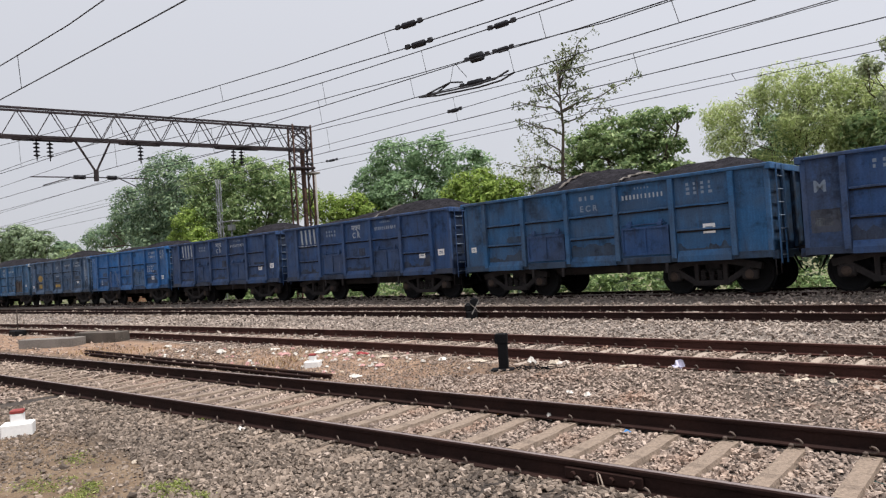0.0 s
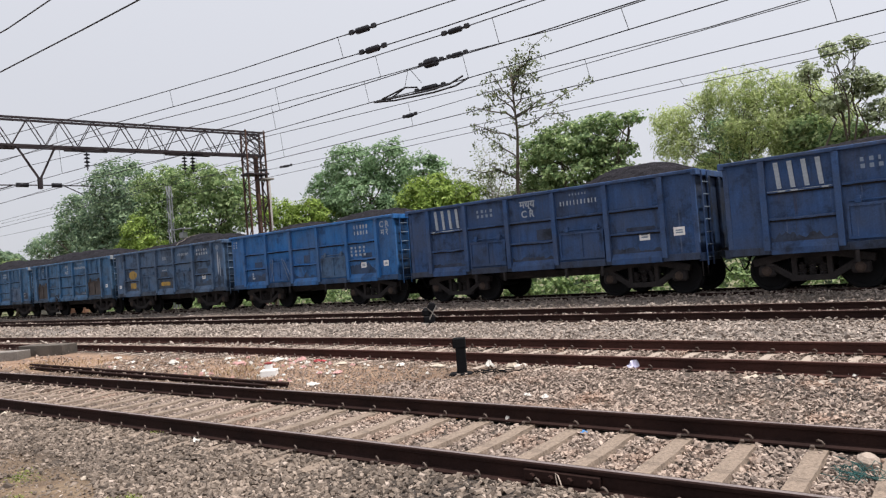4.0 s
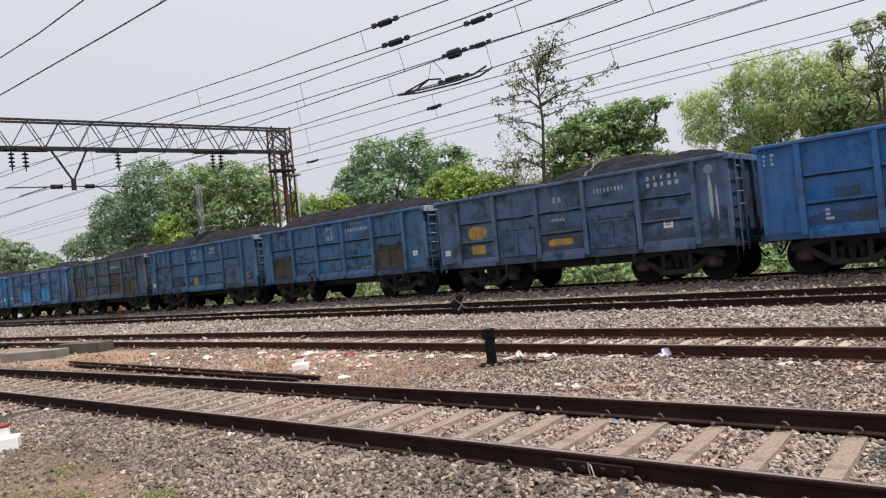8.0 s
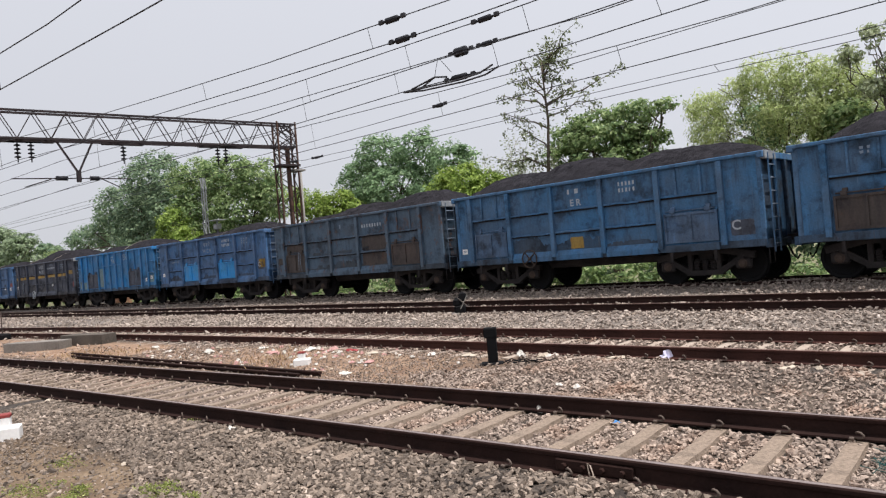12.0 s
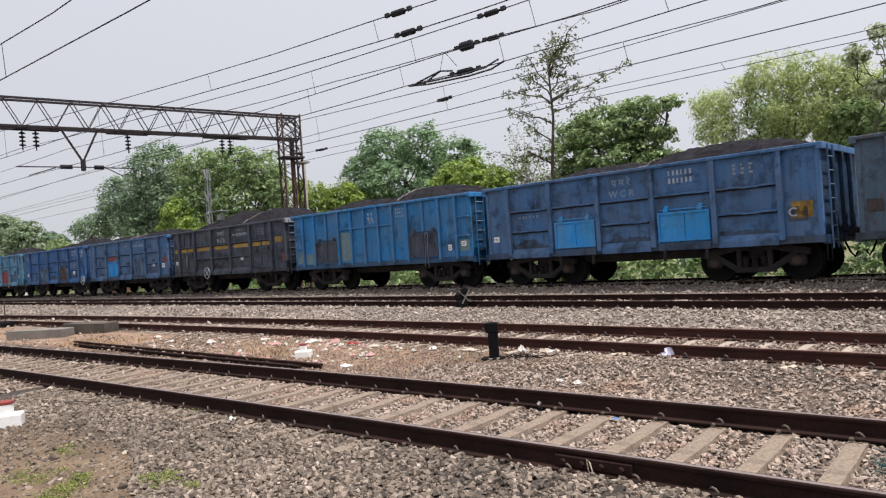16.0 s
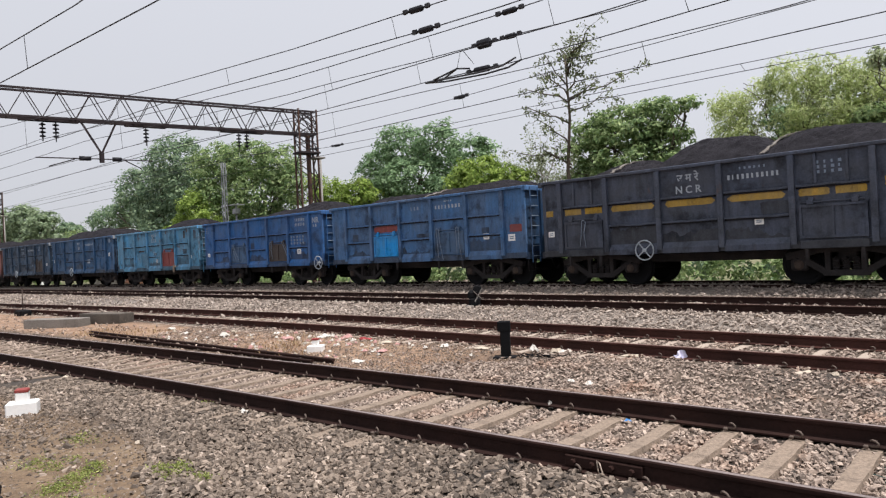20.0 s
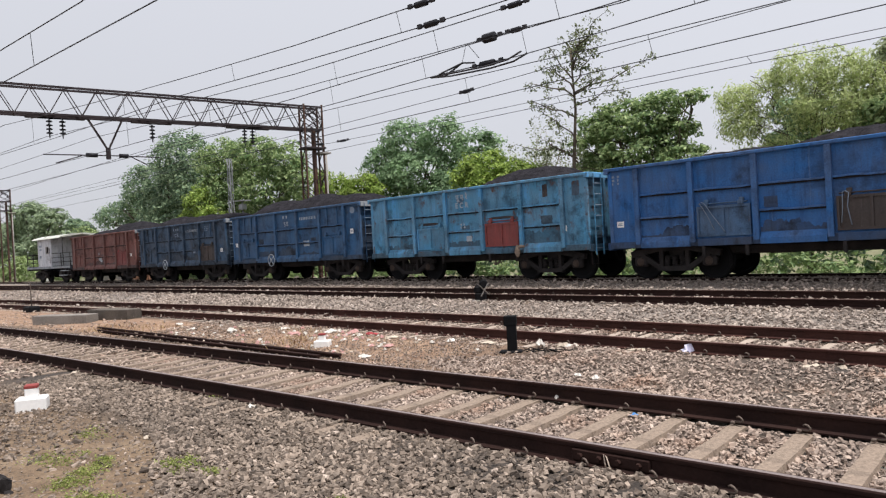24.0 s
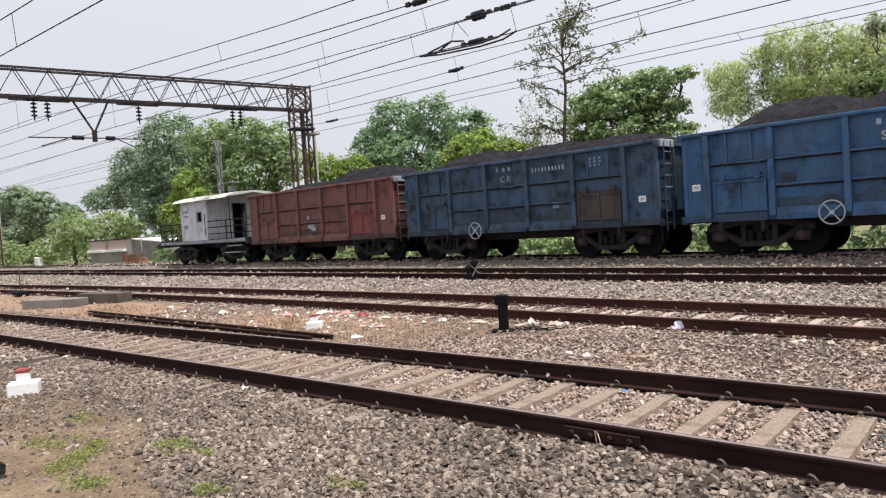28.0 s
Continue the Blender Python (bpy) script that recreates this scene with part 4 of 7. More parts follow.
def wagon(label, style, paint, doors=None, marks=None, wheel=None, door_paint=(None, None)):
    w = thing("coal_wagon", label, "freight wagon", group="wagons of the coal train")
    kept = []
    for near in (True, False):
        wagon_side(w, style, paint, doors, near, kept)
    for d, colour in zip(kept, door_paint):
        if colour:
            for o in (d, *d.children):
                o.material_slots[0].material = PAINT[colour]
    for e in (-1, 1):
        wagon_end(w, e, paint)
        coupler(w, e)
        bogie(w, e * 3.262)
    if style == "B":
        part("end_plate", shared(("end_plate",), lambda: Build().box(HALF + 0.01, HALF + 0.125, -SIDE - 0.03, -SIDE + 0.75, TOP - 0.19, TOP + 0.012, 0.01)), PAINT["pale"], w, "pale grey plate over the ladder")
    underframe(w, paint)
    if wheel:
        part("handwheel", shared(("handwheel",), handwheel_mesh), MAT["lettering"] if wheel[1] == "pale" else MAT["bogie_rust"] if wheel[1] == "rust" else MAT["bogie"], w, "four-spoked brake handwheel", pose(wheel[0], -SIDE - 0.13, 1.0))
    if style != "C":
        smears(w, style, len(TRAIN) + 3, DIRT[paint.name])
    if marks:
        marks(w)
    return w


COATS = {  # name, colour, grime, rust
    "navy": ("navy_blue_wagon_paint", (0.031, 0.086, 0.226), 0.40, 0.10),
    "royal": ("royal_blue_wagon_paint", (0.027, 0.142, 0.400), 0.32, 0.10),
    "dusk": ("dark_blue_wagon_paint", (0.028, 0.122, 0.280), 0.40, 0.08),
    "soot": ("sooty_slate_blue_wagon_paint", (0.046, 0.100, 0.180), 0.66, 0.3),
    "vivid": ("vivid_royal_blue_wagon_paint", (0.018, 0.152, 0.430), 0.26, 0.10),
    "bright": ("bright_blue_wagon_paint", (0.020, 0.221, 0.520), 0.28, 0.15),
    "azure": ("azure_door_paint", (0.015, 0.330, 0.720), 0.10, 0.10),
    "light": ("pale_blue_wagon_paint", (0.090, 0.335, 0.560), 0.42, 0.62),
    "slate": ("grimy_slate_blue_wagon_paint", (0.078, 0.158, 0.290), 0.52, 0.25),
    "greyblue": ("dusty_grey_blue_wagon_paint", (0.062, 0.172, 0.375), 0.48, 0.18),
    "mid": ("faded_blue_wagon_paint", (0.050, 0.168, 0.340), 0.48, 0.22),
    "deep": ("deep_blue_wagon_paint", (0.036, 0.125, 0.275), 0.45, 0.14),
    "dark": ("coal_stained_wagon_paint", (0.073, 0.088, 0.128), 0.55, 0.22),
    "rusty": ("rust_streaked_wagon_paint", (0.078, 0.135, 0.205), 0.5, 0.62),
    "brown": ("rust_brown_door_paint", (0.080, 0.062, 0.056), 0.45, 0.35),
    "red": ("oxide_red_wagon_paint", (0.220, 0.088, 0.074), 0.42, 0.25),
    "rosy": ("faded_red_door_paint", (0.300, 0.065, 0.060), 0.20, 0.20),
    "pale": ("pale_grey_plate_paint", (0.340, 0.370, 0.400), 0.25, 0.15),
    "celadon": ("pale_grey_green_primer", (0.170, 0.285, 0.320), 0.25, 0.20),
    "ochre": ("worn_yellow_paint", (0.500, 0.310, 0.035), 0.32, 0.15),
    "cream": ("dusty_white_van_paint", (0.660, 0.675, 0.715), 0.30, 0.10),
}
BROWN_GRIME = {"red": (0.050, 0.030, 0.026), "rosy": (0.060, 0.030, 0.025), "cream": (0.22, 0.21, 0.215)}
SOOT = (0.020, 0.023, 0.030)
PAINT = {k: wagon_paint(n, c, min(0.9, g + 0.05), r + 0.05, grime_colour=BROWN_GRIME.get(k, SOOT)) for k, (n, c, g, r) in COATS.items()}
# posts and rails: less grime, and paint lightened for the light they catch
TRIM = {PAINT[k].name: wagon_paint(n.replace("paint", "frame_paint"), tuple(q * 1.06 + 0.004 for q in c), g * 0.9, r * 1.2, 0.3, 5.0, BROWN_GRIME.get(k, SOOT)) for k, (n, c, g, r) in COATS.items()}
# the ends have darker paint and heavier grime than the sides
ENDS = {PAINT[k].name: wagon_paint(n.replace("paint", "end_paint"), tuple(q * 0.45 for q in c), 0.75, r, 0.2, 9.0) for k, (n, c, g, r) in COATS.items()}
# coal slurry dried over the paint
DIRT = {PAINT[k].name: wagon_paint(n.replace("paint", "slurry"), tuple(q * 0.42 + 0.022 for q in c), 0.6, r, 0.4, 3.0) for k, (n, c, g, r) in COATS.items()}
LET, FAINT = MAT["lettering"], MAT["faint"]


def m_red(w):
    placard(w, 4.35, 1.62)
    for x0, x1, z0, z1, i in ((-0.42, -0.05, 1.44, 1.64, 4), (-0.25, 0.05, 1.36, 1.52, 6), (-0.52, -0.36, 1.5, 1.62, 7), (-0.50, -0.38, 1.86, 2.0, 8)):
        patch(w, x0, x1, z0, z1, LET, seed=i)
    patch(w, -1.22, -1.10, 1.2, 1.75, LET, seed=5)


def m_slate(w):
    placard(w, 4.5, 1.55)
    bars_mark(1.42, 2.84, 1.25, 0.2, 1, 10, w, LET, 2)
    bars_mark(-0.28, 2.98, 0.7, 0.2, 1, 3, w, FAINT, 3)
    text_mark("C R", 0.24, -0.28, 2.52, w, FAINT)
    bars_mark(3.1, 2.95, 0.5, 0.3, 3, 3, w, FAINT, 5)
    patch(w, 1.5, 1.75, 1.55, 1.75, FAINT, seed=7)


def m_mid3(w):
    placard(w, -4.66, 1.72)
    placard(w, 4.42, 1.95, 0.2, 0.2)
    bars_mark(1.42, 2.84, 1.25, 0.2, 1, 10, w, LET, 12)
    text_mark("S E", 0.24, -0.28, 2.52, w, LET)
    bars_mark(-0.28, 2.98, 0.5, 0.2, 1, 2, w, LET, 13)
    patch(w, 1.0, 1.45, 1.55, 1.8, LET, seed=8)
    disc_patch(w, 4.5, 2.9, 0.16, 0.14, FAINT, 2)


def m_light(w):
    placard(w, 4.1, 1.5)
    text_mark("पू म रे", 0.23, -0.1, 2.81, w, LET)
    text_mark("E C R", 0.23, -0.1, 2.53, w, LET)
    bars_mark(-0.05, 1.98, 0.3, 0.2, 2, 2, w, LET, 23)
    patch(w, 0.95, 2.3, 2.03, 2.12, PAINT["brown"], seed=11)
    patch(w, -2.35, -1.2, 2.0, 2.1, PAINT["brown"], seed=12)
    patch(w, 0.05, 0.3, 1.35, 1.55, LET, seed=13)
    patch(w, 3.35, 3.55, 2.6, 3.0, PAINT["brown"], seed=14)
    patch(w, 4.45, 4.72, 2.55, 3.0, PAINT["rusty"], seed=15)
    part("rag", crumple_cloth(16), MAT["concrete"], w, "dirty pale rag caught below the door", pose(2.35, -SIDE - 0.12, 0.98))


def m_royal(w):
    placard(w, -4.66, 1.5)
    placard(w, 3.25, 1.42, 0.28, 0.22)
    text_mark("NR", 0.30, 4.5, 2.72, w, LET)
    bars_mark(4.5, 2.66, 0.34, 0.2, 1, 2, w, LET, 31)
    bars_mark(3.4, 2.98, 0.75, 0.42, 2, 6, w, LET, 32)
    bars_mark(3.2, 2.22, 1.1, 0.42, 3, 5, w, FAINT, 33)
    bars_mark(-4.7, 2.98, 0.35, 0.3, 3, 2, w, FAINT, 34)
    for i, x in enumerate((-2.2, 1.15, 2.1)):
        rope(w, x, 1.3, 2.02, i)


def m_grey6(w):
    placard(w, 3.35, 1.56, 0.25, 0.2)
    placard(w, 4.42, 1.46, 0.28, 0.22)
    bars_mark(1.66, 2.86, 1.3, 0.2, 1, 8, w, LET, 41)
    bars_mark(1.66, 3.02, 0.4, 0.1, 1, 4, w, LET, 42)
    bars_mark(0.0, 2.9, 0.5, 0.2, 1, 3, w, FAINT, 43)
    patch(w, -2.38, -0.98, 2.05, 2.3, PAINT["rosy"], seed=44)
    patch(w, 4.35, 4.85, 1.75, 2.0, PAINT["rosy"], seed=45)
    for i, x in enumerate((1.15, 2.1)):
        rope(w, x, 1.0, 2.05, i + 7)


def m_dark7(w):
    for x0, x1 in ((-4.9, -4.62), (-4.2, -3.6), (-3.5, -2.9), (-2.62, -1.25), (-0.98, 0.46), (0.72, 2.18), (2.42, 3.1), (3.2, 3.88), (4.2, 4.8)):
        patch(w, x0, x1, 2.12 if x0 < 4 else 2.2, 2.3 if x0 < 4 else 2.45, PAINT["ochre"], "yellow_stripe", seed=int(x0 * 10))
    text_mark("N C R", 0.24, -0.28, 2.46, w, LET)
    text_mark("उ म रे", 0.25, -0.28, 2.77, w, LET)
    bars_mark(1.42, 2.80, 1.3, 0.19, 1, 11, w, LET, 53)
    bars_mark(1.42, 2.98, 0.7, 0.1, 1, 6, w, FAINT, 54)
    bars_mark(3.15, 2.92, 0.6, 0.34, 3, 4, w, FAINT, 55)
    placard(w, 1.5, 1.52)
    placard(w, -4.72, 1.5)
    patch(w, 4.7, 4.95, 1.35, 1.7, PAINT["rosy"], seed=56)
    rope(w, -3.5, 1.2, 1.95, 57)


def m_bright8(w):
    bars_mark(0.0, 2.95, 0.4, 0.32, 2, 2, w, LET, 61)
    text_mark("E R", 0.2, 0.0, 2.55, w, LET)
    bars_mark(1.65, 2.98, 0.6, 0.38, 3, 5, w, LET, 62)
    patch(w, -1.93, -1.3, 1.15, 2.3, PAINT["celadon"], seed=63)
    patch(w, -4.85, -4.4, 1.15, 1.6, PAINT["celadon"], seed=64)
    patch(w, -4.25, -3.7, 1.1, 1.55, PAINT["celadon"], seed=64)
    patch(w, 4.4, 4.88, 1.25, 1.65, PAINT["celadon"], seed=65)
    placard(w, 4.62, 1.42)
    placard(w, 3.98, 1.3, 0.16, 0.2)
    rope(w, 2.95, 0.8, 2.0, 66)


def m_nine(w):
    text_mark("W C R", 0.24, -0.1, 2.46, w, FAINT)
    text_mark("प म रे", 0.24, -0.1, 2.77, w, FAINT)
    bars_mark(1.66, 3.0, 0.7, 0.42, 2, 6, w, LET, 72)
    bars_mark(3.3, 2.95, 0.6, 0.3, 3, 3, w, FAINT, 73)
    bars_mark(-3.3, 2.2, 0.8, 0.12, 1, 6, w, FAINT, 74)
    placard(w, -4.66, 1.45)
    patch(w, 4.3, 4.8, 1.5, 1.9, PAINT["ochre"], seed=75)
    patch(w, 4.22, 4.68, 1.42, 1.78, PAINT["dark"], seed=76)
    text_mark("C", 0.26, 4.34, 1.55, w, LET).location.y -= 0.004


def m_ten(w):
    bars_mark(1.42, 2.78, 1.2, 0.2, 1, 8, w, LET, 81)
    bars_mark(-0.4, 2.9, 0.2, 0.25, 1, 1, w, FAINT, 82)
    patch(w, -4.2, -2.9, 2.0, 2.3, PAINT["brown"], seed=83)
    patch(w, 0.75, 2.15, 1.75, 2.32, PAINT["brown"], seed=84)
    patch(w, 0.75, 2.15, 1.2, 1.68, PAINT["brown"], seed=85)
    patch(w, -4.85, -4.5, 1.5, 1.8, PAINT["brown"], seed=86)
    rope(w, -3.2, 1.2, 1.95, 87)


def m_eleven(w):
    text_mark("E R", 0.24, -0.28, 2.46, w, LET)
    bars_mark(-0.28, 2.95, 0.5, 0.22, 1, 2, w, LET, 91)
    bars_mark(1.42, 2.95, 0.55, 0.35, 2, 5, w, LET, 92)
    patch(w, -0.55, -0.1, 1.2, 1.55, PAINT["ochre"], seed=93)
    patch(w, 4.15, 4.75, 1.2, 1.6, PAINT["dark"], seed=94)
    text_mark("C", 0.3, 4.3, 1.36, w, LET).location.y -= 0.004
    placard(w, -4.72, 1.3)


def m_ne(w):
    text_mark("N E", 0.26, -0.28, 2.46, w, LET)
    text_mark("उ पू", 0.25, -0.28, 2.80, w, LET)
    bars_mark(1.42, 2.82, 1.35, 0.22, 1, 9, w, LET, 102)
    bars_mark(1.42, 3.02, 0.7, 0.1, 1, 6, w, FAINT, 103)
    bars_mark(1.9, 1.3, 0.7, 0.11, 1, 6, w, LET, 104)
    bars_mark(-3.45, 2.95, 0.3, 0.2, 2, 2, w, FAINT, 105)
    placard(w, 4.45, 1.5)


def m_disc13(w):
    disc_patch(w, -3.3, 2.0, 0.42, 0.24, PAINT["ochre"], 111)
    patch(w, -3.6, -3.0, 1.3, 1.6, PAINT["ochre"], seed=112)
    patch(w, -0.55, 0.35, 1.32, 1.52, PAINT["ochre"], seed=113)
    text_mark("E R", 0.2, -0.1, 2.6, w, LET)
    bars_mark(1.66, 2.82, 1.0, 0.2, 1, 9, w, LET, 114)
    bars_mark(3.3, 2.92, 1.0, 0.36, 2, 5, w, LET, 115)
    bars_mark(-0.1, 2.12, 0.5, 0.1, 1, 5, w, LET, 116)
    placard(w, -4.68, 1.35)
    placard(w, 3.3, 1.5, 0.26, 0.22)
    patch(w, 4.45, 4.55, 1.6, 2.75, LET, seed=117)
    patch(w, 4.62, 4.68, 1.5, 2.5, LET, seed=118)
    disc_patch(w, 4.5, 2.88, 0.13, 0.12, FAINT, 3)


def m_vivid14(w):
    bars_mark(3.3, 2.98, 0.8, 0.44, 2, 5, w, LET, 121)
    bars_mark(3.1, 2.2, 0.9, 0.4, 3, 4, w, LET, 122)
    text_mark("C R", 0.26, 4.47, 2.80, w, LET)
    text_mark("म रे", 0.25, 4.47, 2.52, w, LET)
    bars_mark(-4.7, 2.98, 0.35, 0.32, 3, 2, w, LET, 124)
    bars_mark(-3.45, 1.55, 0.35, 0.3, 3, 1, w, LET, 125)
    placard(w, 3.3, 1.4, 0.28, 0.2)
    placard(w, 4.45, 1.4, 0.24, 0.2)
    for i, x in enumerate((-2.1, -1.4)):
        rope(w, x, 1.15, 2.05, i + 127)


def m_slats(w):
    slats(w)
    text_mark("C R", 0.26, -0.1, 2.5, w, LET)
    text_mark("मध्य", 0.27, -0.1, 2.79, w, LET)
    bars_mark(1.66, 2.82, 1.25, 0.2, 1, 11, w, LET, 132)
    bars_mark(1.66, 3.02, 0.6, 0.1, 1, 6, w, FAINT, 133)
    bars_mark(-1.68, 2.9, 0.7, 0.3, 2, 4, w, FAINT, 134)
    placard(w, 3.55, 1.5, 0.3, 0.24)
    placard(w, 4.5, 1.55, 0.3, 0.22)


def m_seventeen(w):
    text_mark("E C R", 0.22, -0.1, 2.5, w, FAINT)
    bars_mark(-0.1, 2.95, 0.6, 0.2, 1, 3, w, FAINT, 141)
    bars_mark(1.66, 2.82, 1.3, 0.2, 1, 11, w, LET, 142)
    bars_mark(1.66, 3.02, 0.5, 0.1, 1, 5, w, FAINT, 143)
    bars_mark(3.3, 2.95, 0.8, 0.36, 3, 4, w, FAINT, 144)
    bars_mark(3.3, 1.18, 1.2, 0.1, 1, 8, w, FAINT, 145)
    placard(w, -4.66, 1.55)
    placard(w, 3.45, 1.6, 0.32, 0.25)


def m_eighteen(w):
    text_mark("M", 0.34, -4.6, 2.35, w, FAINT)
    patch(w, -4.85, -4.2, 1.4, 1.95, PAINT["dark"], seed=151)
    patch(w, -4.75, -4.35, 1.55, 1.75, LET, seed=152)
    bars_mark(-3.3, 2.95, 0.4, 0.25, 2, 2, w, FAINT, 153)


# from the tail of the train to its head: label, style, paint, doors, marks, handwheel, and the heap's humps
TAIL_WAGONS = [
    ("oxide red open coal wagon, grimy and heaped with coal", "B", "red", ("red", "rosy"), m_red, None, [(-1.4, 0.42, 1.7), (2.4, 0.72, 2.3)]),
    ("dark slate blue open coal wagon stained with coal dust", "B", "soot", ("soot", "brown"), m_slate, (-1.6, "pale"), [(-2.2, 0.62, 1.9), (0.8, 0.55, 2.0), (3.0, 0.5, 1.8)]),
    ("deep blue open coal wagon with a pale brake handwheel", "B", "deep", (None, None), m_mid3, (-1.45, "pale"), [(-2.3, 0.7, 1.6), (0.6, 0.75, 1.9), (2.9, 0.6, 1.7)]),
    ("pale sky blue open coal wagon with one red side door", "A", "light", (None, "rosy"), m_light, None, [(2.1, 0.62, 1.6), (-1.2, 0.15, 1.4)]),
    ("royal blue open coal wagon with tie wires on its doors", "A", "royal", ("slate", "brown"), m_royal, (4.75, "pale"), [(-1.8, 0.28, 1.8), (1.6, 0.48, 1.9), (3.4, 0.6, 1.4)]),
    ("dusty grey-blue open coal wagon with an azure door patch", "A", "greyblue", ("azure", "slate"), m_grey6, None, [(-1.9, 0.42, 1.6), (0.6, 0.42, 1.7), (2.7, 0.5, 1.6)]),
    ("soot-dark open coal wagon with a worn yellow stripe", "B", "dark", ("dark", "dark"), m_dark7, (-1.55, "pale"), [(-2.4, 0.5, 1.2), (0.2, 0.85, 1.5), (2.9, 0.72, 1.9)]),
    ("bright blue open coal wagon with soot-dark doors", "C", "bright", ("dark", "dark"), m_bright8, None, [(-1.7, 0.5, 1.8), (2.2, 0.62, 2.2)]),
    ("faded blue open coal wagon with two azure doors", "A", "greyblue", ("azure", "azure"), m_nine, None, [(-1.0, 0.42, 1.6), (2.4, 0.58, 2.0)]),
]
HEAD_WAGONS = [
    ("rust-streaked grey-blue open coal wagon with brown doors", "B", "rusty", ("brown", "brown"), m_ten, None, [(-2.4, 0.4, 1.5), (0.0, 0.6, 1.8), (3.2, 0.7, 1.6)]),
    ("dusty blue open coal wagon with a tall coal heap", "B", "mid", ("slate", "slate"), m_eleven, (-2.0, "rust"), [(-3.0, 0.7, 1.6), (-0.6, 0.8, 1.8), (2.6, 0.68, 2.0)]),
    ("mid blue open coal wagon with rust-brown end doors", "B", "mid", ("brown", "brown"), m_ne, (-1.5, "dark"), [(-2.6, 0.75, 1.7), (0.2, 0.72, 1.8), (2.9, 0.6, 1.6)]),
    ("slate grey open coal wagon with a worn yellow disc", "A", "slate", ("slate", "slate"), m_disc13, None, [(-2.8, 0.4, 1.4), (1.2, 0.62, 2.0), (3.2, 0.45, 1.4)]),
    ("vivid royal blue open coal wagon with white lettering", "A", "vivid", ("royal", "slate"), m_vivid14, None, [(-1.4, 0.4, 1.8), (2.8, 0.5, 1.8)]),
    ("navy blue open coal wagon with white slats and letters", "A", "navy", (None, None), m_slats, None, [(-1.0, 0.27, 2.2), (3.0, 0.58, 1.5)]),
    ("navy blue open coal wagon with white slats and letters", "A", "navy", (None, None), m_slats, None, [(-2.0, 0.36, 1.5), (-0.3, 0.46, 1.3), (2.5, 0.62, 1.9)]),
    ("dark blue open coal wagon with pale stencilled number bars", "A", "dusk", ("navy", "navy"), m_seventeen, None, [(-0.5, 0.68, 1.9), (3.0, 0.5, 1.6)]),
    ("navy blue open coal wagon with a black daub of paint", "A", "navy", (None, None), m_eighteen, None, [(0.0, 0.3, 2.0), (2.8, 0.45, 1.8)]),
]
LIME = {6: (0.4,), 7: (-2.6, 1.6), 8: (1.4,), 9: (0.3,), 13: (0.8,), 15: (0.5,), 16: (0.9,), 17: (-1.2, 0.9), 18: (0.5,)}  # lime streaks by wagon
TRAIN = []  # keyed things and how far their middle lies from wagon 0's left end
for n, (label, style, colour, door_paint, marks, wheel, lumps) in enumerate(TAIL_WAGONS + HEAD_WAGONS, 1):
    off = n * PITCH + HALF
    TRAIN.append((wagon(label, style, PAINT[colour], None, marks, wheel, door_paint), off))
    heap = tagged(new("coal_heap", coal_mesh(n, lumps, TOP - 0.13)), "black loose coal heaped above the rim of a wagon", "coal", "coal loads", "stuff")
    TRAIN.append((heap, off))
    for k, x in enumerate(LIME.get(n, ())):
        lime_streak(heap, x, -1.40, -0.15, n * 5 + k)


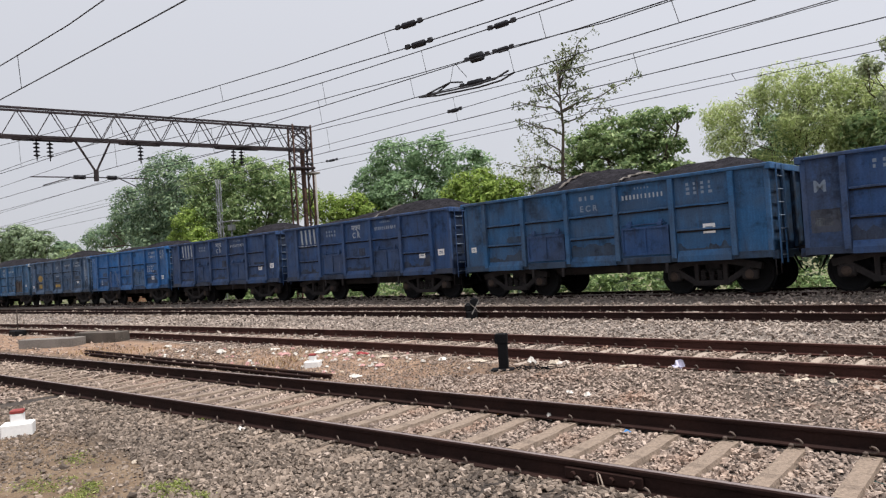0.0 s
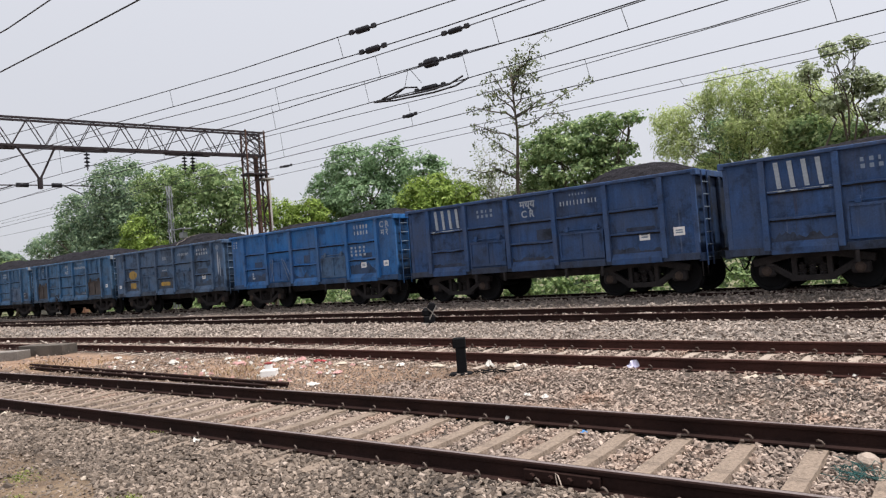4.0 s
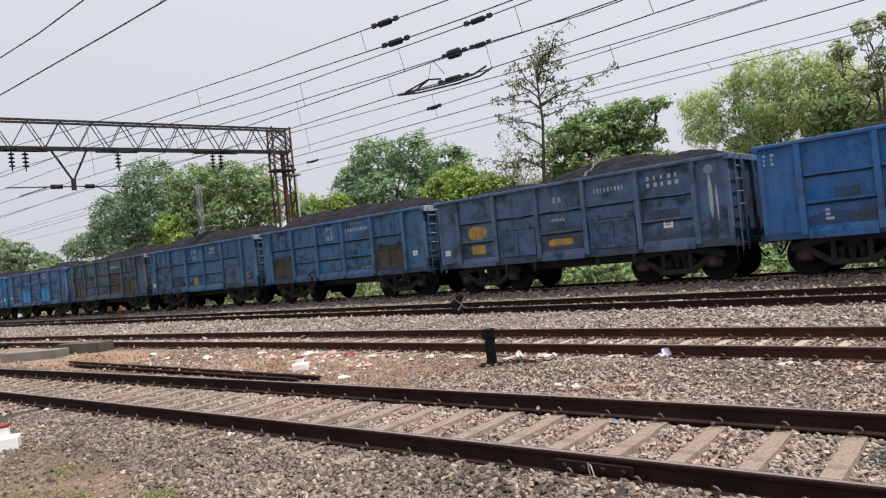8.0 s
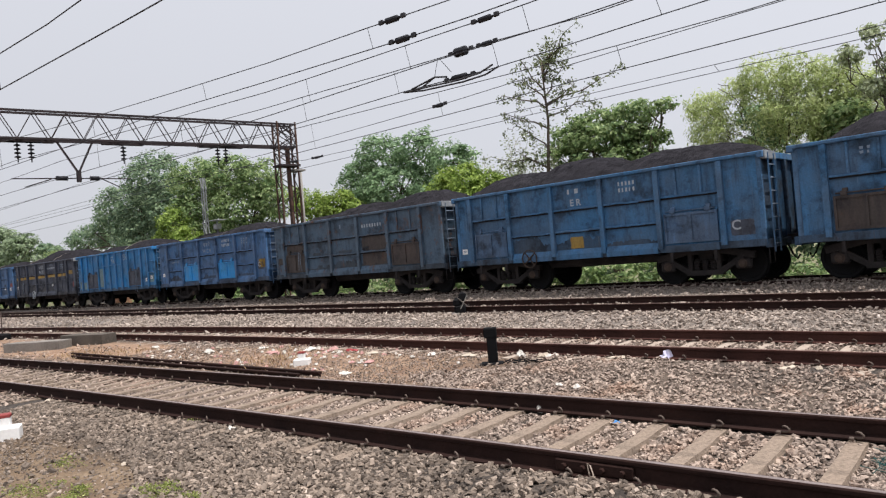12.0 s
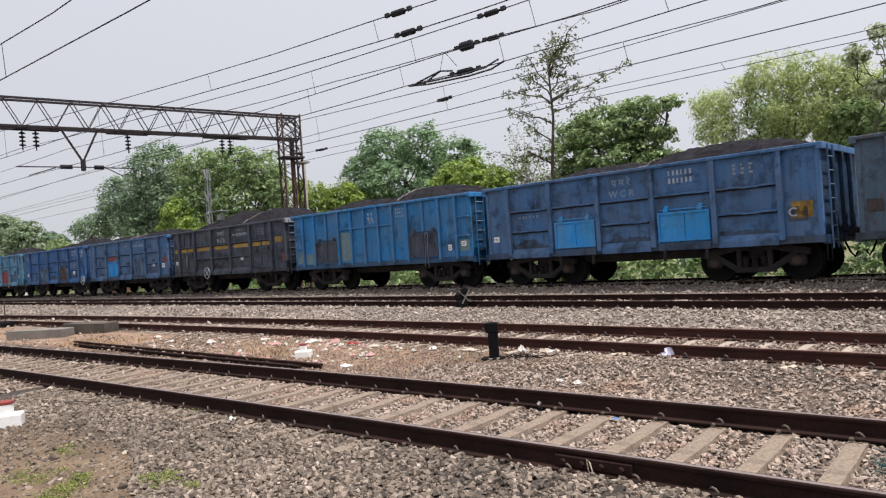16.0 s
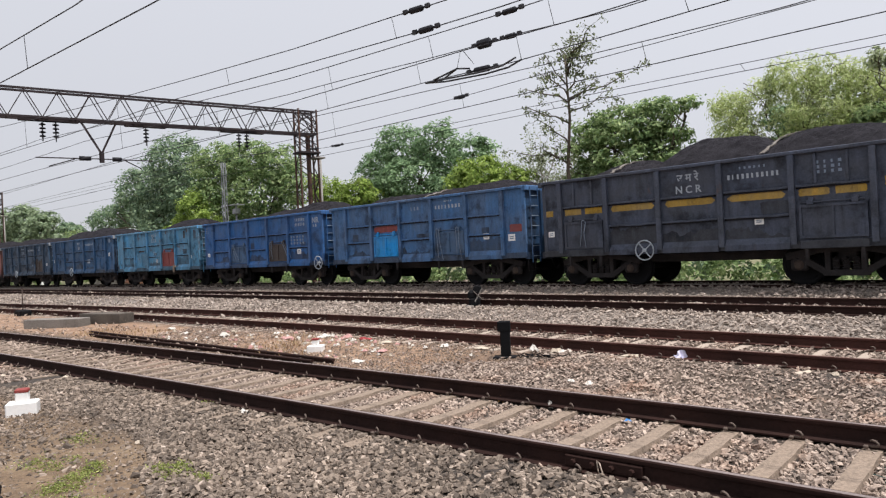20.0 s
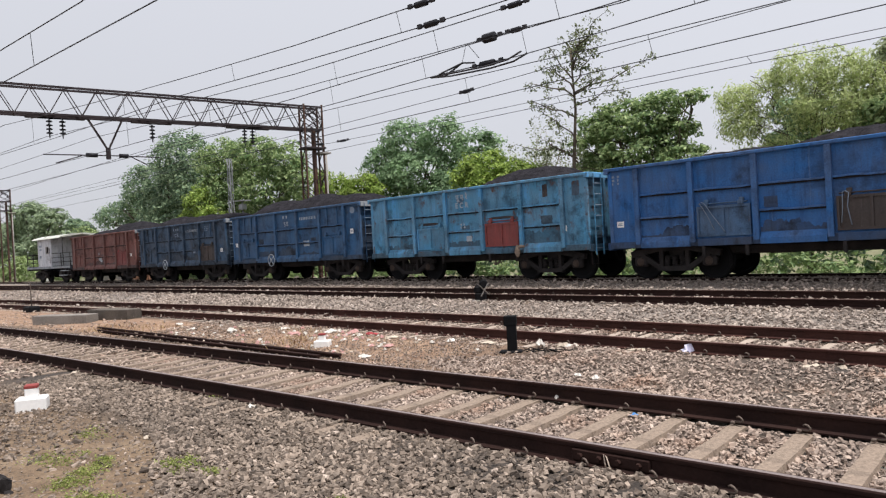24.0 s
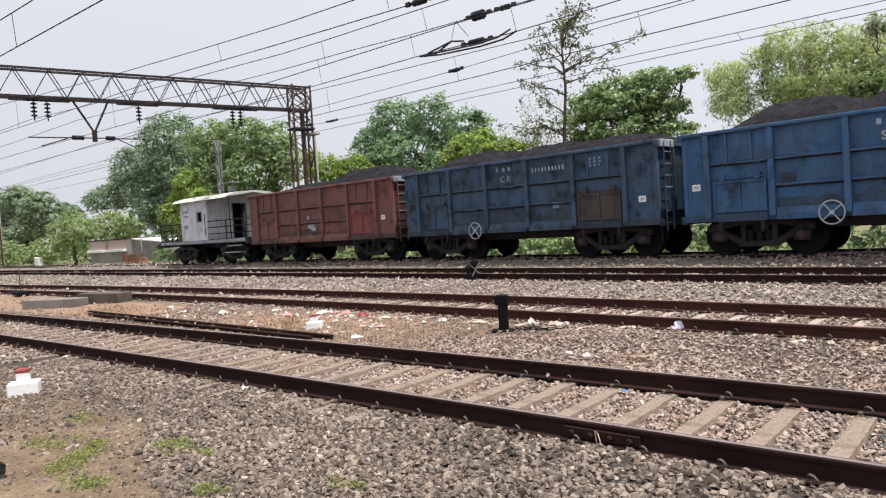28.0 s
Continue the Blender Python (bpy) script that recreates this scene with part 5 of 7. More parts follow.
# ---------------------------------------------------------------- the brake van at the tail
def brake_van():
    """A cabin between two open end platforms under a shorter arched roof; the doorway opens on the platform."""
    v = thing("brake_van", "dusty white brake van with open end platforms", "brake van")
    white, x0, x1, wy = PAINT["cream"], -2.3, 0.45, 1.42
    part("underframe", Build().box(-4.9, 4.0, -1.42, 1.42, 1.05, 1.25, 0.02).box(-4.9, 4.0, -0.3, 0.3, 0.8, 1.06, 0.02), MAT["sill_dirt"], v)
    for s in (-1, 1):
        ya, yb = sorted((s * wy, s * (wy - 0.06)))
        part("side_wall", Build().box(x0, -0.55, ya, yb, 1.25, 3.35).box(-0.55, -0.1, ya, yb, 1.25, 2.25).box(-0.55, -0.1, ya, yb, 2.7, 3.35).box(-0.1, x1, ya, yb, 1.25, 3.35), white, v)
        part("window_frame", Build().box(-0.59, -0.06, s * wy - 0.03, s * wy + 0.03, 2.19, 2.25).box(-0.59, -0.06, s * wy - 0.03, s * wy + 0.03, 2.7, 2.76).box(-0.59, -0.55, s * wy - 0.03, s * wy + 0.03, 2.25, 2.7).box(-0.1, -0.06, s * wy - 0.03, s * wy + 0.03, 2.25, 2.7), MAT["grey_concrete"], v)
        part("handrail", Build().tube([(0.3, s * (wy + 0.06), 1.5), (0.3, s * (wy + 0.06), 2.6)], 0.02, 6), MAT["bogie"], v)
        for x in (x0 + 0.03, -1.3, x1 - 0.03):
            part("wall_seam", Build().box(x - 0.02, x + 0.02, s * wy - 0.012, s * wy + 0.012, 1.27, 3.33), TRIM[white.name], v)
    for xe in (x0, x1 - 0.06):
        part("end_wall", Build().box(xe, xe + 0.06, -wy + 0.06, 0.08, 1.25, 3.5).box(xe, xe + 0.06, 0.86, wy - 0.06, 1.25, 3.5).box(xe, xe + 0.06, 0.08, 0.86, 3.12, 3.5), white, v)
        part("door_frame", Build().box(xe - 0.02, xe + 0.08, 0.04, 0.08, 1.25, 3.16).box(xe - 0.02, xe + 0.08, 0.86, 0.90, 1.25, 3.16), MAT["grey_concrete"], v)
    # dark panel added inside to stand in for the shade of the cabin
    part("partition", Build().box(-0.9, -0.84, -wy + 0.06, wy - 0.06, 1.25, 3.5), MAT["bogie"], v)
    for s in (-1, 1):
        part("sole_bar", Build().box(-4.8, 3.9, s * 1.44 - 0.025, s * 1.44 + 0.025, 1.08, 1.24, 0.01), PAINT["pale"], v, "pale grey sole bar")
    part("floor", Build().box(-4.85, 3.95, -1.4, 1.4, 1.252, 1.29), MAT["bogie"], v)
    roof = [(-1.66, 3.30), (-1.5, 3.42), (-0.9, 3.58), (0.0, 3.64), (0.9, 3.58), (1.5, 3.42), (1.66, 3.30), (1.5, 3.34), (0.0, 3.55), (-1.5, 3.34)]
    b = Build()
    n = len(roof)
    b.add([(x, y, z) for x in (-2.8, 2.7) for y, z in roof], [tuple(range(n)), tuple(reversed(range(n, 2 * n)))] + [((i + 1) % n, i, i + n, (i + 1) % n + n) for i in range(n)])
    part("roof", b, MAT["roof"], v, "dusty cream arched roof")
    for s in (-1, 1):
        part("roof_post", Build().tube([(2.6, s * 1.38, 1.25), (2.6, s * 1.38, 3.36)], 0.026, 6), MAT["bogie"], v)
    for xe, xi in ((-4.82, x0), (3.9, x1)):
        for y in (-1.38, -0.45, 0.45, 1.38):
            part("platform_post", Build().tube([(xe, y, 1.25), (xe, y, 2.2)], 0.032, 6), MAT["bogie"], v)
        for z in (1.55, 1.88, 2.2):
            for y0, y1 in ((-1.38, -0.45), (0.45, 1.38)):
                part("platform_rail", Build().tube([(xe, y0, z), (xe, y1, z)], 0.026, 6), MAT["bogie"], v)
            for s in (-1, 1):
                part("platform_rail", Build().tube([(xe, s * 1.38, z), (xi, s * 1.38, z)], 0.026, 6), MAT["bogie"], v)
        for s in (-1, 1):
            part("platform_post", Build().tube([((xe + xi) / 2, s * 1.38, 1.25), ((xe + xi) / 2, s * 1.38, 2.2)], 0.03, 6), MAT["bogie"], v)
    for s in (-1, 1):
        for z, reach in ((0.55, 0.25), (0.88, 0.14)):
            part("step", Build().box(2.4, 3.6, s * 1.42 - reach, s * 1.42 + reach, z, z + 0.04, 0.008), PAINT["pale"], v)
        for x in (2.44, 3.56):
            part("step_hanger", Build().box(x - 0.02, x + 0.02, s * 1.42 - 0.02, s * 1.42 + 0.02, 0.55, 1.1), MAT["bogie"], v)
    for xa, xb, za, zb in ((-2.1, -1.45, 2.75, 2.85), (-2.0, -1.5, 2.5, 2.6), (-2.0, -1.6, 1.9, 2.1)):
        part("lettering_bar", Build().box(xa, xb, -wy - 0.006, -wy - 0.001, za, zb), MAT["faint"], v)
    for e, at in ((-1, -4.9), (1, 4.0)):
        part("buffer_beam", Build().box(at - 0.06, at + 0.06, -1.4, 1.4, 0.95, 1.25, 0.02), MAT["sill_dirt"], v)
        bogie(v, e * 2.45, 1.8)
        part("coupler", MESH[("coupler",)], MAT["bogie"], v, at=pose(at - e * 1.0, 0, 0, 0, 0, 0 if e > 0 else 180))
    return v


TRAIN.append((brake_van(), PITCH - 0.72 - 4.0))
# ---------------------------------------------------------------- portals, masts and overhead wires
def lattice(b, a, c, up, across, bays, r=0.022):
    """Zigzag braces of a box girder from a to c; up and across: its two half sizes as vectors. Returns the brace ends."""
    a, c, up, across = Vector(a), Vector(c), Vector(up), Vector(across)
    ends = []
    for side in (-1, 1):
        for i in range(bays):
            p0, p1, pm = a.lerp(c, i / bays), a.lerp(c, (i + 1) / bays), a.lerp(c, (i + 0.5) / bays)
            ends += [(p0 - up + across * side, pm + up + across * side), (pm + up + across * side, p1 - up + across * side)]
    return ends


def insulator_string(th, top, discs=4, step=0.17, r=0.13):
    """Hanging discs under a hook."""
    x, y, z = top
    ins = part("insulator", Build().disc([(0.0, -0.02), (0.02, -0.02)] + [q for i in range(discs) for q in ((0.03, -0.08 - i * step), (r, -0.13 - i * step), (r, -0.16 - i * step), (0.03, -0.19 - i * step))] + [(0.02, -0.2 - discs * step), (0.0, -0.2 - discs * step)], 12, "z"), MAT["insulator"], th, "dark glazed insulator string", pose(x, y, z))
    return ins


def portal(near_end, far_end, top, label, detail=True):
    th = thing("lattice_portal", label, "overhead line portal")
    a, c = Vector((*near_end, 0)), Vector((*far_end, 0))
    d = (c - a).normalized()
    n = Vector((-d.y, d.x, 0))
    half, wide = 0.60, 0.28
    mid = Vector((0, 0, top - half))
    for s in (-1, 1):
        for u in (-1, 1):
            p = n * (wide * s) + Vector((0, 0, half * u))
            part("chord", Build().bar(a + mid + p, c + mid + p, 0.09, 0.09), MAT["steel"], th)
    bays = round((c - a).length / 1.3)
    for p, q in lattice(None, a + mid, c + mid, (0, 0, half), n * wide, bays):
        part("brace", Build().bar(p, q, 0.055, 0.03), MAT["steel"], th)
    for i in range(bays + 1):
        p = a.lerp(c, i / bays) + mid - Vector((0, 0, half))
        part("cross_tie", Build().bar(p - n * wide, p + n * wide, 0.05, 0.03), MAT["steel"], th)
    for end, inward in ((c, -1), (a, 1)):
        foot = float(ground_z(end.x, end.y)) - 0.3
        base = end + d * (inward * 0.55)
        for s in (-1, 1):
            for e in (-1, 1):
                q = base + d * (0.52 * e) + n * (0.30 * s)
                part("mast_leg", Build().bar(q + Vector((0, 0, foot)), q + Vector((0, 0, top + 0.12)), 0.075, 0.075), MAT["rusty_steel"], th)
        part("mast_channel", Build().bar(base + d * 0.1 + Vector((0, 0, foot)), base + d * 0.1 + Vector((0, 0, top - 1.2)), 0.19, 0.16), MAT["rusty_steel"], th, "rusty channel up the middle of the mast")
        part("cable_pipe", Build().tube([base + d * 0.58 - n * 0.42 + Vector((0, 0, foot)), base + d * 0.58 - n * 0.42 + Vector((0, 0, top - 2.6))], 0.05, 8), MAT["grey_concrete"], th, "pale pipe up the mast")
        part("mast_shelf", Build().box(0.25, 0.9, -0.4, 0.4, -0.045, 0.045, 0.01), MAT["grey_concrete"], th, at=Matrix.Translation(base + Vector((0, 0, top - 2.45))) @ pose(0, 0, 0, 0, 0, math.degrees(math.atan2(d.y, d.x))))
        for s in (-1, 1):
            for z0, z1 in ((top - 1.2, top - 0.6), (top - 0.6, top), (top - 1.8, top - 1.2)):
                for e in (-1, 1):
                    part("mast_brace", Build().bar(base + d * (0.52 * e) + n * (0.30 * s) + Vector((0, 0, z0)), base - d * (0.52 * e) + n * (0.30 * s) + Vector((0, 0, z1)), 0.055, 0.03), MAT["steel"], th)
        for s in (-1, 1):
            k = 14
            for i in range(k):
                z0, z1 = foot + (top - foot) * i / k, foot + (top - foot) * (i + 1) / k
                e = 1 if i % 2 else -1
                part("mast_brace", Build().bar(base + d * (0.52 * e) + n * (0.30 * s) + Vector((0, 0, z0)), base - d * (0.52 * e) + n * (0.30 * s) + Vector((0, 0, z1)), 0.06, 0.03), MAT["steel"], th)
                part("mast_brace", Build().bar(base + d * 0.52 * s - n * 0.3 * e + Vector((0, 0, z0)), base + d * 0.52 * s + n * 0.3 * e + Vector((0, 0, z1)), 0.05, 0.03), MAT["steel"], th)
        part("mast_collar", Build().box(-0.62, 0.62, -0.42, 0.42, -0.05, 0.05, 0.01), MAT["steel"], th, at=Matrix.Translation(base + Vector((0, 0, top - 2.2))) @ pose(0, 0, 0, 0, 0, math.degrees(math.atan2(d.y, d.x))))
        part("footing", Build().box(-0.9, 0.9, -0.7, 0.7, -0.2, 0.35, 0.03), MAT["grey_concrete"], th, at=Matrix.Translation(base + Vector((0, 0, foot))) @ pose(0, 0, 0, 0, 0, math.degrees(math.atan2(d.y, d.x))))
    return th, a, c, d, n


def along(a, c, y):
    """The point of a portal's line over a given y."""
    return a.lerp(c, (y - a.y) / (c.y - a.y))


gate, pa, pc, pd, pn = portal((-36.2, -3.6), (-30.1, 24.25), 9.5, "rusty steel lattice portal spanning the tracks")
for y in (11.6, 12.1, 15.75, 20.1, 20.5):
    p = along(pa, pc, y)
    part("hanger_beam", Build().bar(p - pd * 0.9 + Vector((0, 0, 8.22)), p + pd * 0.9 + Vector((0, 0, 8.22)), 0.30, 0.10), MAT["steel"], gate)
    insulator_string(gate, (p.x, p.y, 8.18))
v0, v1, vb = along(pa, pc, 13.05), along(pa, pc, 14.5), along(pa, pc, 13.85)
for v in (v0, v1):
    part("drop_bracket", Build().bar((v.x, v.y, 8.3), (vb.x, vb.y, 6.85), 0.08, 0.08), MAT["steel"], gate, "steel V-shaped drop bracket")
part("drop_post", Build().bar((vb.x, vb.y, 6.95), (vb.x, vb.y, 6.45), 0.16, 0.16), MAT["steel"], gate)
for s, reach in ((-1, 2.6), (1, 2.2)):
    q = vb + pd * (s * 0.45)
    e = vb + pd * (s * reach)
    part("arm_insulator", Build().tube([(q.x, q.y, 6.62), tuple(q.lerp(e, 0.22) + Vector((0, 0, 6.62)))], [0.10, 0.10], 10), MAT["insulator"], gate)
    part("register_arm", Build().tube([(vb.x, vb.y, 6.62), (e.x, e.y, 6.6)], 0.028, 6), MAT["steel"], gate)
    f = vb + pd * (s * reach * 0.8) + pn * 0.4
    part("steady_arm", Build().tube([tuple(q.lerp(e, 0.3) + Vector((0, 0, 6.58))), (f.x, f.y, 6.28)], 0.024, 6), MAT["steel"], gate)
portal((-92.0, -4.0), (-86.0, 26.0), 10.2, "distant grey steel lattice portal over the tracks")


def lattice_pole(x, y, top, label):
    th = thing("lattice_pole", label, "utility pole")
    foot = float(ground_z(x, y)) - 0.3
    for dx in (-0.17, 0.17):
        for dy in (-0.13, 0.13):
            part("pole_leg", Build().bar((x + dx, y + dy, foot), (x + dx * 0.7, y + dy * 0.7, top), 0.06, 0.06), MAT["pale_steel"], th)
    k = 12
    for i in range(k):
        z0, z1, e = foot + (top - foot) * i / k, foot + (top - foot) * (i + 1) / k, 1 if i % 2 else -1
        for s in (-1, 1):
            part("pole_brace", Build().bar((x + 0.2 * e, y + 0.16 * s, z0), (x - 0.2 * e, y + 0.16 * s, z1), 0.04, 0.02), MAT["pale_steel"], th)
    return th


MAT["pale_steel"] = plain("pale_galvanised_steel", (0.30, 0.31, 0.32), 0.55, 0.4, 0.25, 5, 0.1)
lattice_pole(-46.35, 28.6, 9.0, "pale galvanised lattice pole behind the freight train")
cab = thing("pole_platform", "small pale equipment platform on a post behind the train", "equipment box")
cab_x = -44.9
cab_foot = float(ground_z(cab_x, 28.6)) - 0.2
part("post", Build().tube([(cab_x, 28.6, cab_foot), (cab_x, 28.6, 5.2)], 0.07, 8), MAT["pale_steel"], cab)
part("box", Build().box(cab_x - 0.24, cab_x + 0.24, 28.4, 28.8, 5.1, 5.5, 0.03), MAT["pale_steel"], cab)
part("canopy", Build().box(cab_x - 0.5, cab_x + 0.5, 28.2, 29.0, 5.72, 5.78, 0.01).box(cab_x - 0.05, cab_x + 0.05, 28.55, 28.65, 5.5, 5.73), MAT["pale_steel"], cab)


def between(k, q, x):
    """y of a line q of the way from track k to the next."""
    return line_y(k, x) * (1 - q) + line_y(min(k + 1, 4), x) * q


def run(points, k, q):
    """A wire through (x, z) points over a line between tracks, in short straight lengths."""
    pts = sorted(points)
    out = []
    for (x0, z0), (x1, z1) in zip(pts, pts[1:]):
        n = max(1, int((x1 - x0) / 4))
        for i in range(n):
            x = x0 + (x1 - x0) * i / n
            out.append((x, between(k, q, x), z0 + (z1 - z0) * i / n))
    x, z = pts[-1]
    return out + [(x, between(k, q, x), z)]


def height(points, x):
    pts = sorted(points)
    return float(np.interp(x, [p[0] for p in pts], [p[1] for p in pts]))


def wire_insulator(th, points, k, q, x, length, r, plates=0):
    """A rod insulator in a wire."""
    a = Vector((x - length / 2, between(k, q, x - length / 2), height(points, x - length / 2)))
    b = Vector((x + length / 2, between(k, q, x + length / 2), height(points, x + length / 2)))
    prof, n = [], 9
    cuts = [0.0, 0.12, 0.29, 0.31, 0.69, 0.71, 0.88, 1.0]
    radii = [0.014, 0.026, 0.026, r, r, 0.026, 0.026, 0.014]
    part("wire_insulator", Build().tube([a.lerp(b, t) for t in cuts], [v for v in radii], 10, smooth=False), MAT["insulator"], th, "dark rod insulator in the wire")
    for t in (0.12, 0.88):
        p = a.lerp(b, t)
        part("wire_clamp", Build().box(p.x - 0.06, p.x + 0.06, p.y - 0.03, p.y + 0.03, p.z - 0.035, p.z + 0.06, 0.01), MAT["wire"], th)


def overhead(label, k, q, upper, lower, droppers, r=0.012):
    th = thing("overhead_line", label, "overhead wire", group="overhead wires above the tracks")
    part("catenary_wire", Build().tube(run(upper, k, q), r, 5), MAT["wire"], th)
    if lower:
        part("contact_wire", Build().tube(run(lower, k, q), r, 5), MAT["wire"], th)
    for x in droppers:
        y = between(k, q, x)
        part("dropper", Build().tube([(x, y, height(upper, x)), (x + 0.12, y, height(lower, x))], 0.007, 4), MAT["wire"], th)
    return th


A = [(-100, 7.4), (-33, 7.6), (-17.7, 6.62), (-13.5, 6.6), (5, 7.2), (30, 8)]
B = [(-100, 6.0), (-33, 6.0), (-17.3, 5.9), (-10.8, 5.9), (30, 5.9)]
overhead("thin dark catenary and contact wires over the front track", 1, 0, A, B, (-27, -21.5, -15.9, -9.5, -3.5))
C = [(-100, 7.3), (-60, 7.0), (-35, 8.1), (-22.9, 7.4), (-14.2, 6.92), (-10.6, 6.78), (-7, 6.6), (-3, 6.5), (30, 6.8)]
D = [(-100, 6.3), (-60, 6.4), (-36, 6.85), (-20.2, 6.75), (-14.3, 6.48), (-10, 6.28), (-7.7, 6.2), (-3, 6.1), (30, 6.0)]
line_2 = overhead("dark overhead wire pair with rod insulators", 2, 0, C, D, (-32, -24, -17.2, -10.55))
wire_insulator(line_2, C, 2, 0, -9.8, 0.85, 0.065)
wire_insulator(line_2, D, 2, 0, -9.55, 0.85, 0.065)
E_ = [(-100, 7.3), (-35, 7.7), (-21.1, 7.05), (-16.2, 6.8), (-14.4, 6.75), (-8.8, 6.62), (-4, 6.55), (30, 6.9)]
G = [(-100, 6.2), (-35, 6.35), (-16.3, 6.13), (-9.7, 6.1), (-6.5, 6.02), (30, 5.9)]
line_3 = overhead("dark overhead wire pair between the middle tracks", 2, 0.25, E_, G, (-27, -21, -14.4, -10.7, -7.4))
wire_insulator(line_3, E_, 2, 0.25, -8.35, 0.8, 0.06)
F = [(-100, 7.4), (-34, 7.65), (-21.6, 7.06), (-18.1, 6.90), (-15, 6.80), (-12.5, 6.68), (-10.7, 6.62), (-9, 6.58), (-6.6, 6.45), (30, 6.7)]
H = [(-100, 6.2), (-34, 6.3), (-16.9, 6.12), (-12, 6.08), (-9.3, 5.98), (-7.4, 5.98), (-5, 6.0), (30, 6.0)]
line_4 = overhead("dark overhead wire pair with a section insulator", 2, 0.5, F, H, (-28, -22.5, -16.3, -12.4, -9.15, -5.2))
wire_insulator(line_4, F, 2, 0.5, -10.1, 0.85, 0.11)
wire_insulator(line_4, F, 2, 0.5, -9.3, 0.65, 0.06)
wire_insulator(line_4, H, 2, 0.5, -10.2, 1.1, 0.075)
for s in (-1, 1):
    y = lambda x: between(2, 0.5, x) + s * 0.12
    part("runner", Build().tube([(-12.1, between(2, 0.5, -12.1), 6.06), (-11.5, y(-11.5), 6.0), (-10.2, y(-10.2), 5.92), (-9.5, y(-9.5), 5.93), (-9.1, y(-9.1), 6.03)], 0.022, 6), MAT["wire"], line_4, "curved runner of the section insulator")
    part("strut", Build().tube([(-11.7, y(-11.7), 6.04), (-11.0, between(2, 0.5, -11.0), 6.2), (-10.6, between(2, 0.5, -10.6), 6.12)], 0.022, 6), MAT["wire"], line_4)
for x0, x1 in ((-10.85, -11.0), (-10.8, -10.45)):
    part("dropper", Build().tube([(x0, between(2, 0.5, x0), 6.62), (x1, between(2, 0.5, x1), 6.2)], 0.008, 4), MAT["wire"], line_4)
I_ = [(-110, 7.5), (-34, 7.5), (-20.4, 6.9), (-11.6, 6.6), (-8.9, 6.5), (-4.3, 6.4), (30, 6.9)]
K_ = [(-110, 6.1), (-34, 6.1), (-20.4, 6.0), (-12.9, 5.92), (-8.9, 5.9), (-2.5, 5.82), (30, 5.8)]
overhead("dark catenary and contact wires over the third track", 3, 0, I_, K_, (-30, -25, -19.4, -13.2, -7.3, -2.0))
J_ = [(-110, 6.6), (-34, 6.5), (-20.3, 6.3), (-13.4, 6.3), (-8.9, 6.38), (-4.4, 6.42), (30, 6.6)]
line_6 = overhead("single dark overhead wire with a small insulator", 3, 0.04, J_, [], (), 0.010)
wire_insulator(line_6, J_, 3, 0.04, -13.3, 0.6, 0.06)
M_ = [(-130, 7.4), (-32, 7.2), (-25, 6.65), (-17.4, 6.5), (-9.5, 6.42), (-3.1, 6.3), (30, 6.6)]
N_ = [(-130, 6.3), (-32, 6.35), (-17.4, 6.28), (-9.5, 6.2), (-3.1, 6.1), (30, 6.1)]
line_7 = overhead("thin dark wires over the freight train", 4, 0, M_, N_, (-26, -20, -12.5, -6.3), 0.010)
wire_insulator(line_7, M_, 4, 0, -24.0, 0.9, 0.055)
wire_insulator(line_7, M_, 4, 0, -25.7, 0.6, 0.06)
# ---------------------------------------------------------------- trees and scrub
def leaf_green(name, low, mid, high, transmit=0.4):
    return island_material(name, [(0.0, low), (0.5, mid), (0.92, high), (1.0, tuple(min(0.75, v * 1.35 + 0.03) for v in high))], 0.5, 0, transmit=transmit)


# dark, bamboo, hazy, blue_haze and far_fresh have distance haze mixed into their leaf colour
GREEN = {
    "dark": leaf_green("dark_tree_leaves", (0.098, 0.160, 0.104), (0.190, 0.275, 0.165), (0.310, 0.395, 0.235)),
    "mid": leaf_green("green_tree_leaves", (0.100, 0.168, 0.070), (0.205, 0.295, 0.115), (0.360, 0.440, 0.205)),
    "fresh": leaf_green("fresh_green_leaves", (0.105, 0.170, 0.032), (0.220, 0.315, 0.060), (0.360, 0.455, 0.115)),
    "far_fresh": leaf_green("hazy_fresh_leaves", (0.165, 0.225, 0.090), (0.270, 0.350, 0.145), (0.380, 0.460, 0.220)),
    "bamboo": leaf_green("yellow_green_bamboo_leaves", (0.28, 0.34, 0.15), (0.46, 0.53, 0.23), (0.62, 0.67, 0.36), 0.6),
    "tuft": leaf_green("thin_olive_leaves", (0.080, 0.095, 0.055), (0.150, 0.175, 0.090), (0.245, 0.275, 0.145)),
    "pale": leaf_green("pale_sparse_leaves", (0.22, 0.26, 0.15), (0.36, 0.41, 0.24), (0.50, 0.54, 0.36)),
    "hazy": leaf_green("haze_paled_leaves", (0.150, 0.205, 0.125), (0.235, 0.305, 0.180), (0.340, 0.415, 0.260)),
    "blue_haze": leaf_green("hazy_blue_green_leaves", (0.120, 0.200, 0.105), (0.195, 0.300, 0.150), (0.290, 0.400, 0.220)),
    "weed": leaf_green("olive_weeds", (0.10, 0.125, 0.030), (0.20, 0.24, 0.060), (0.33, 0.35, 0.12), 0.3),
    "straw": leaf_green("dry_straw_stalks", (0.16, 0.095, 0.05), (0.30, 0.19, 0.10), (0.44, 0.34, 0.19), 0.3),
}


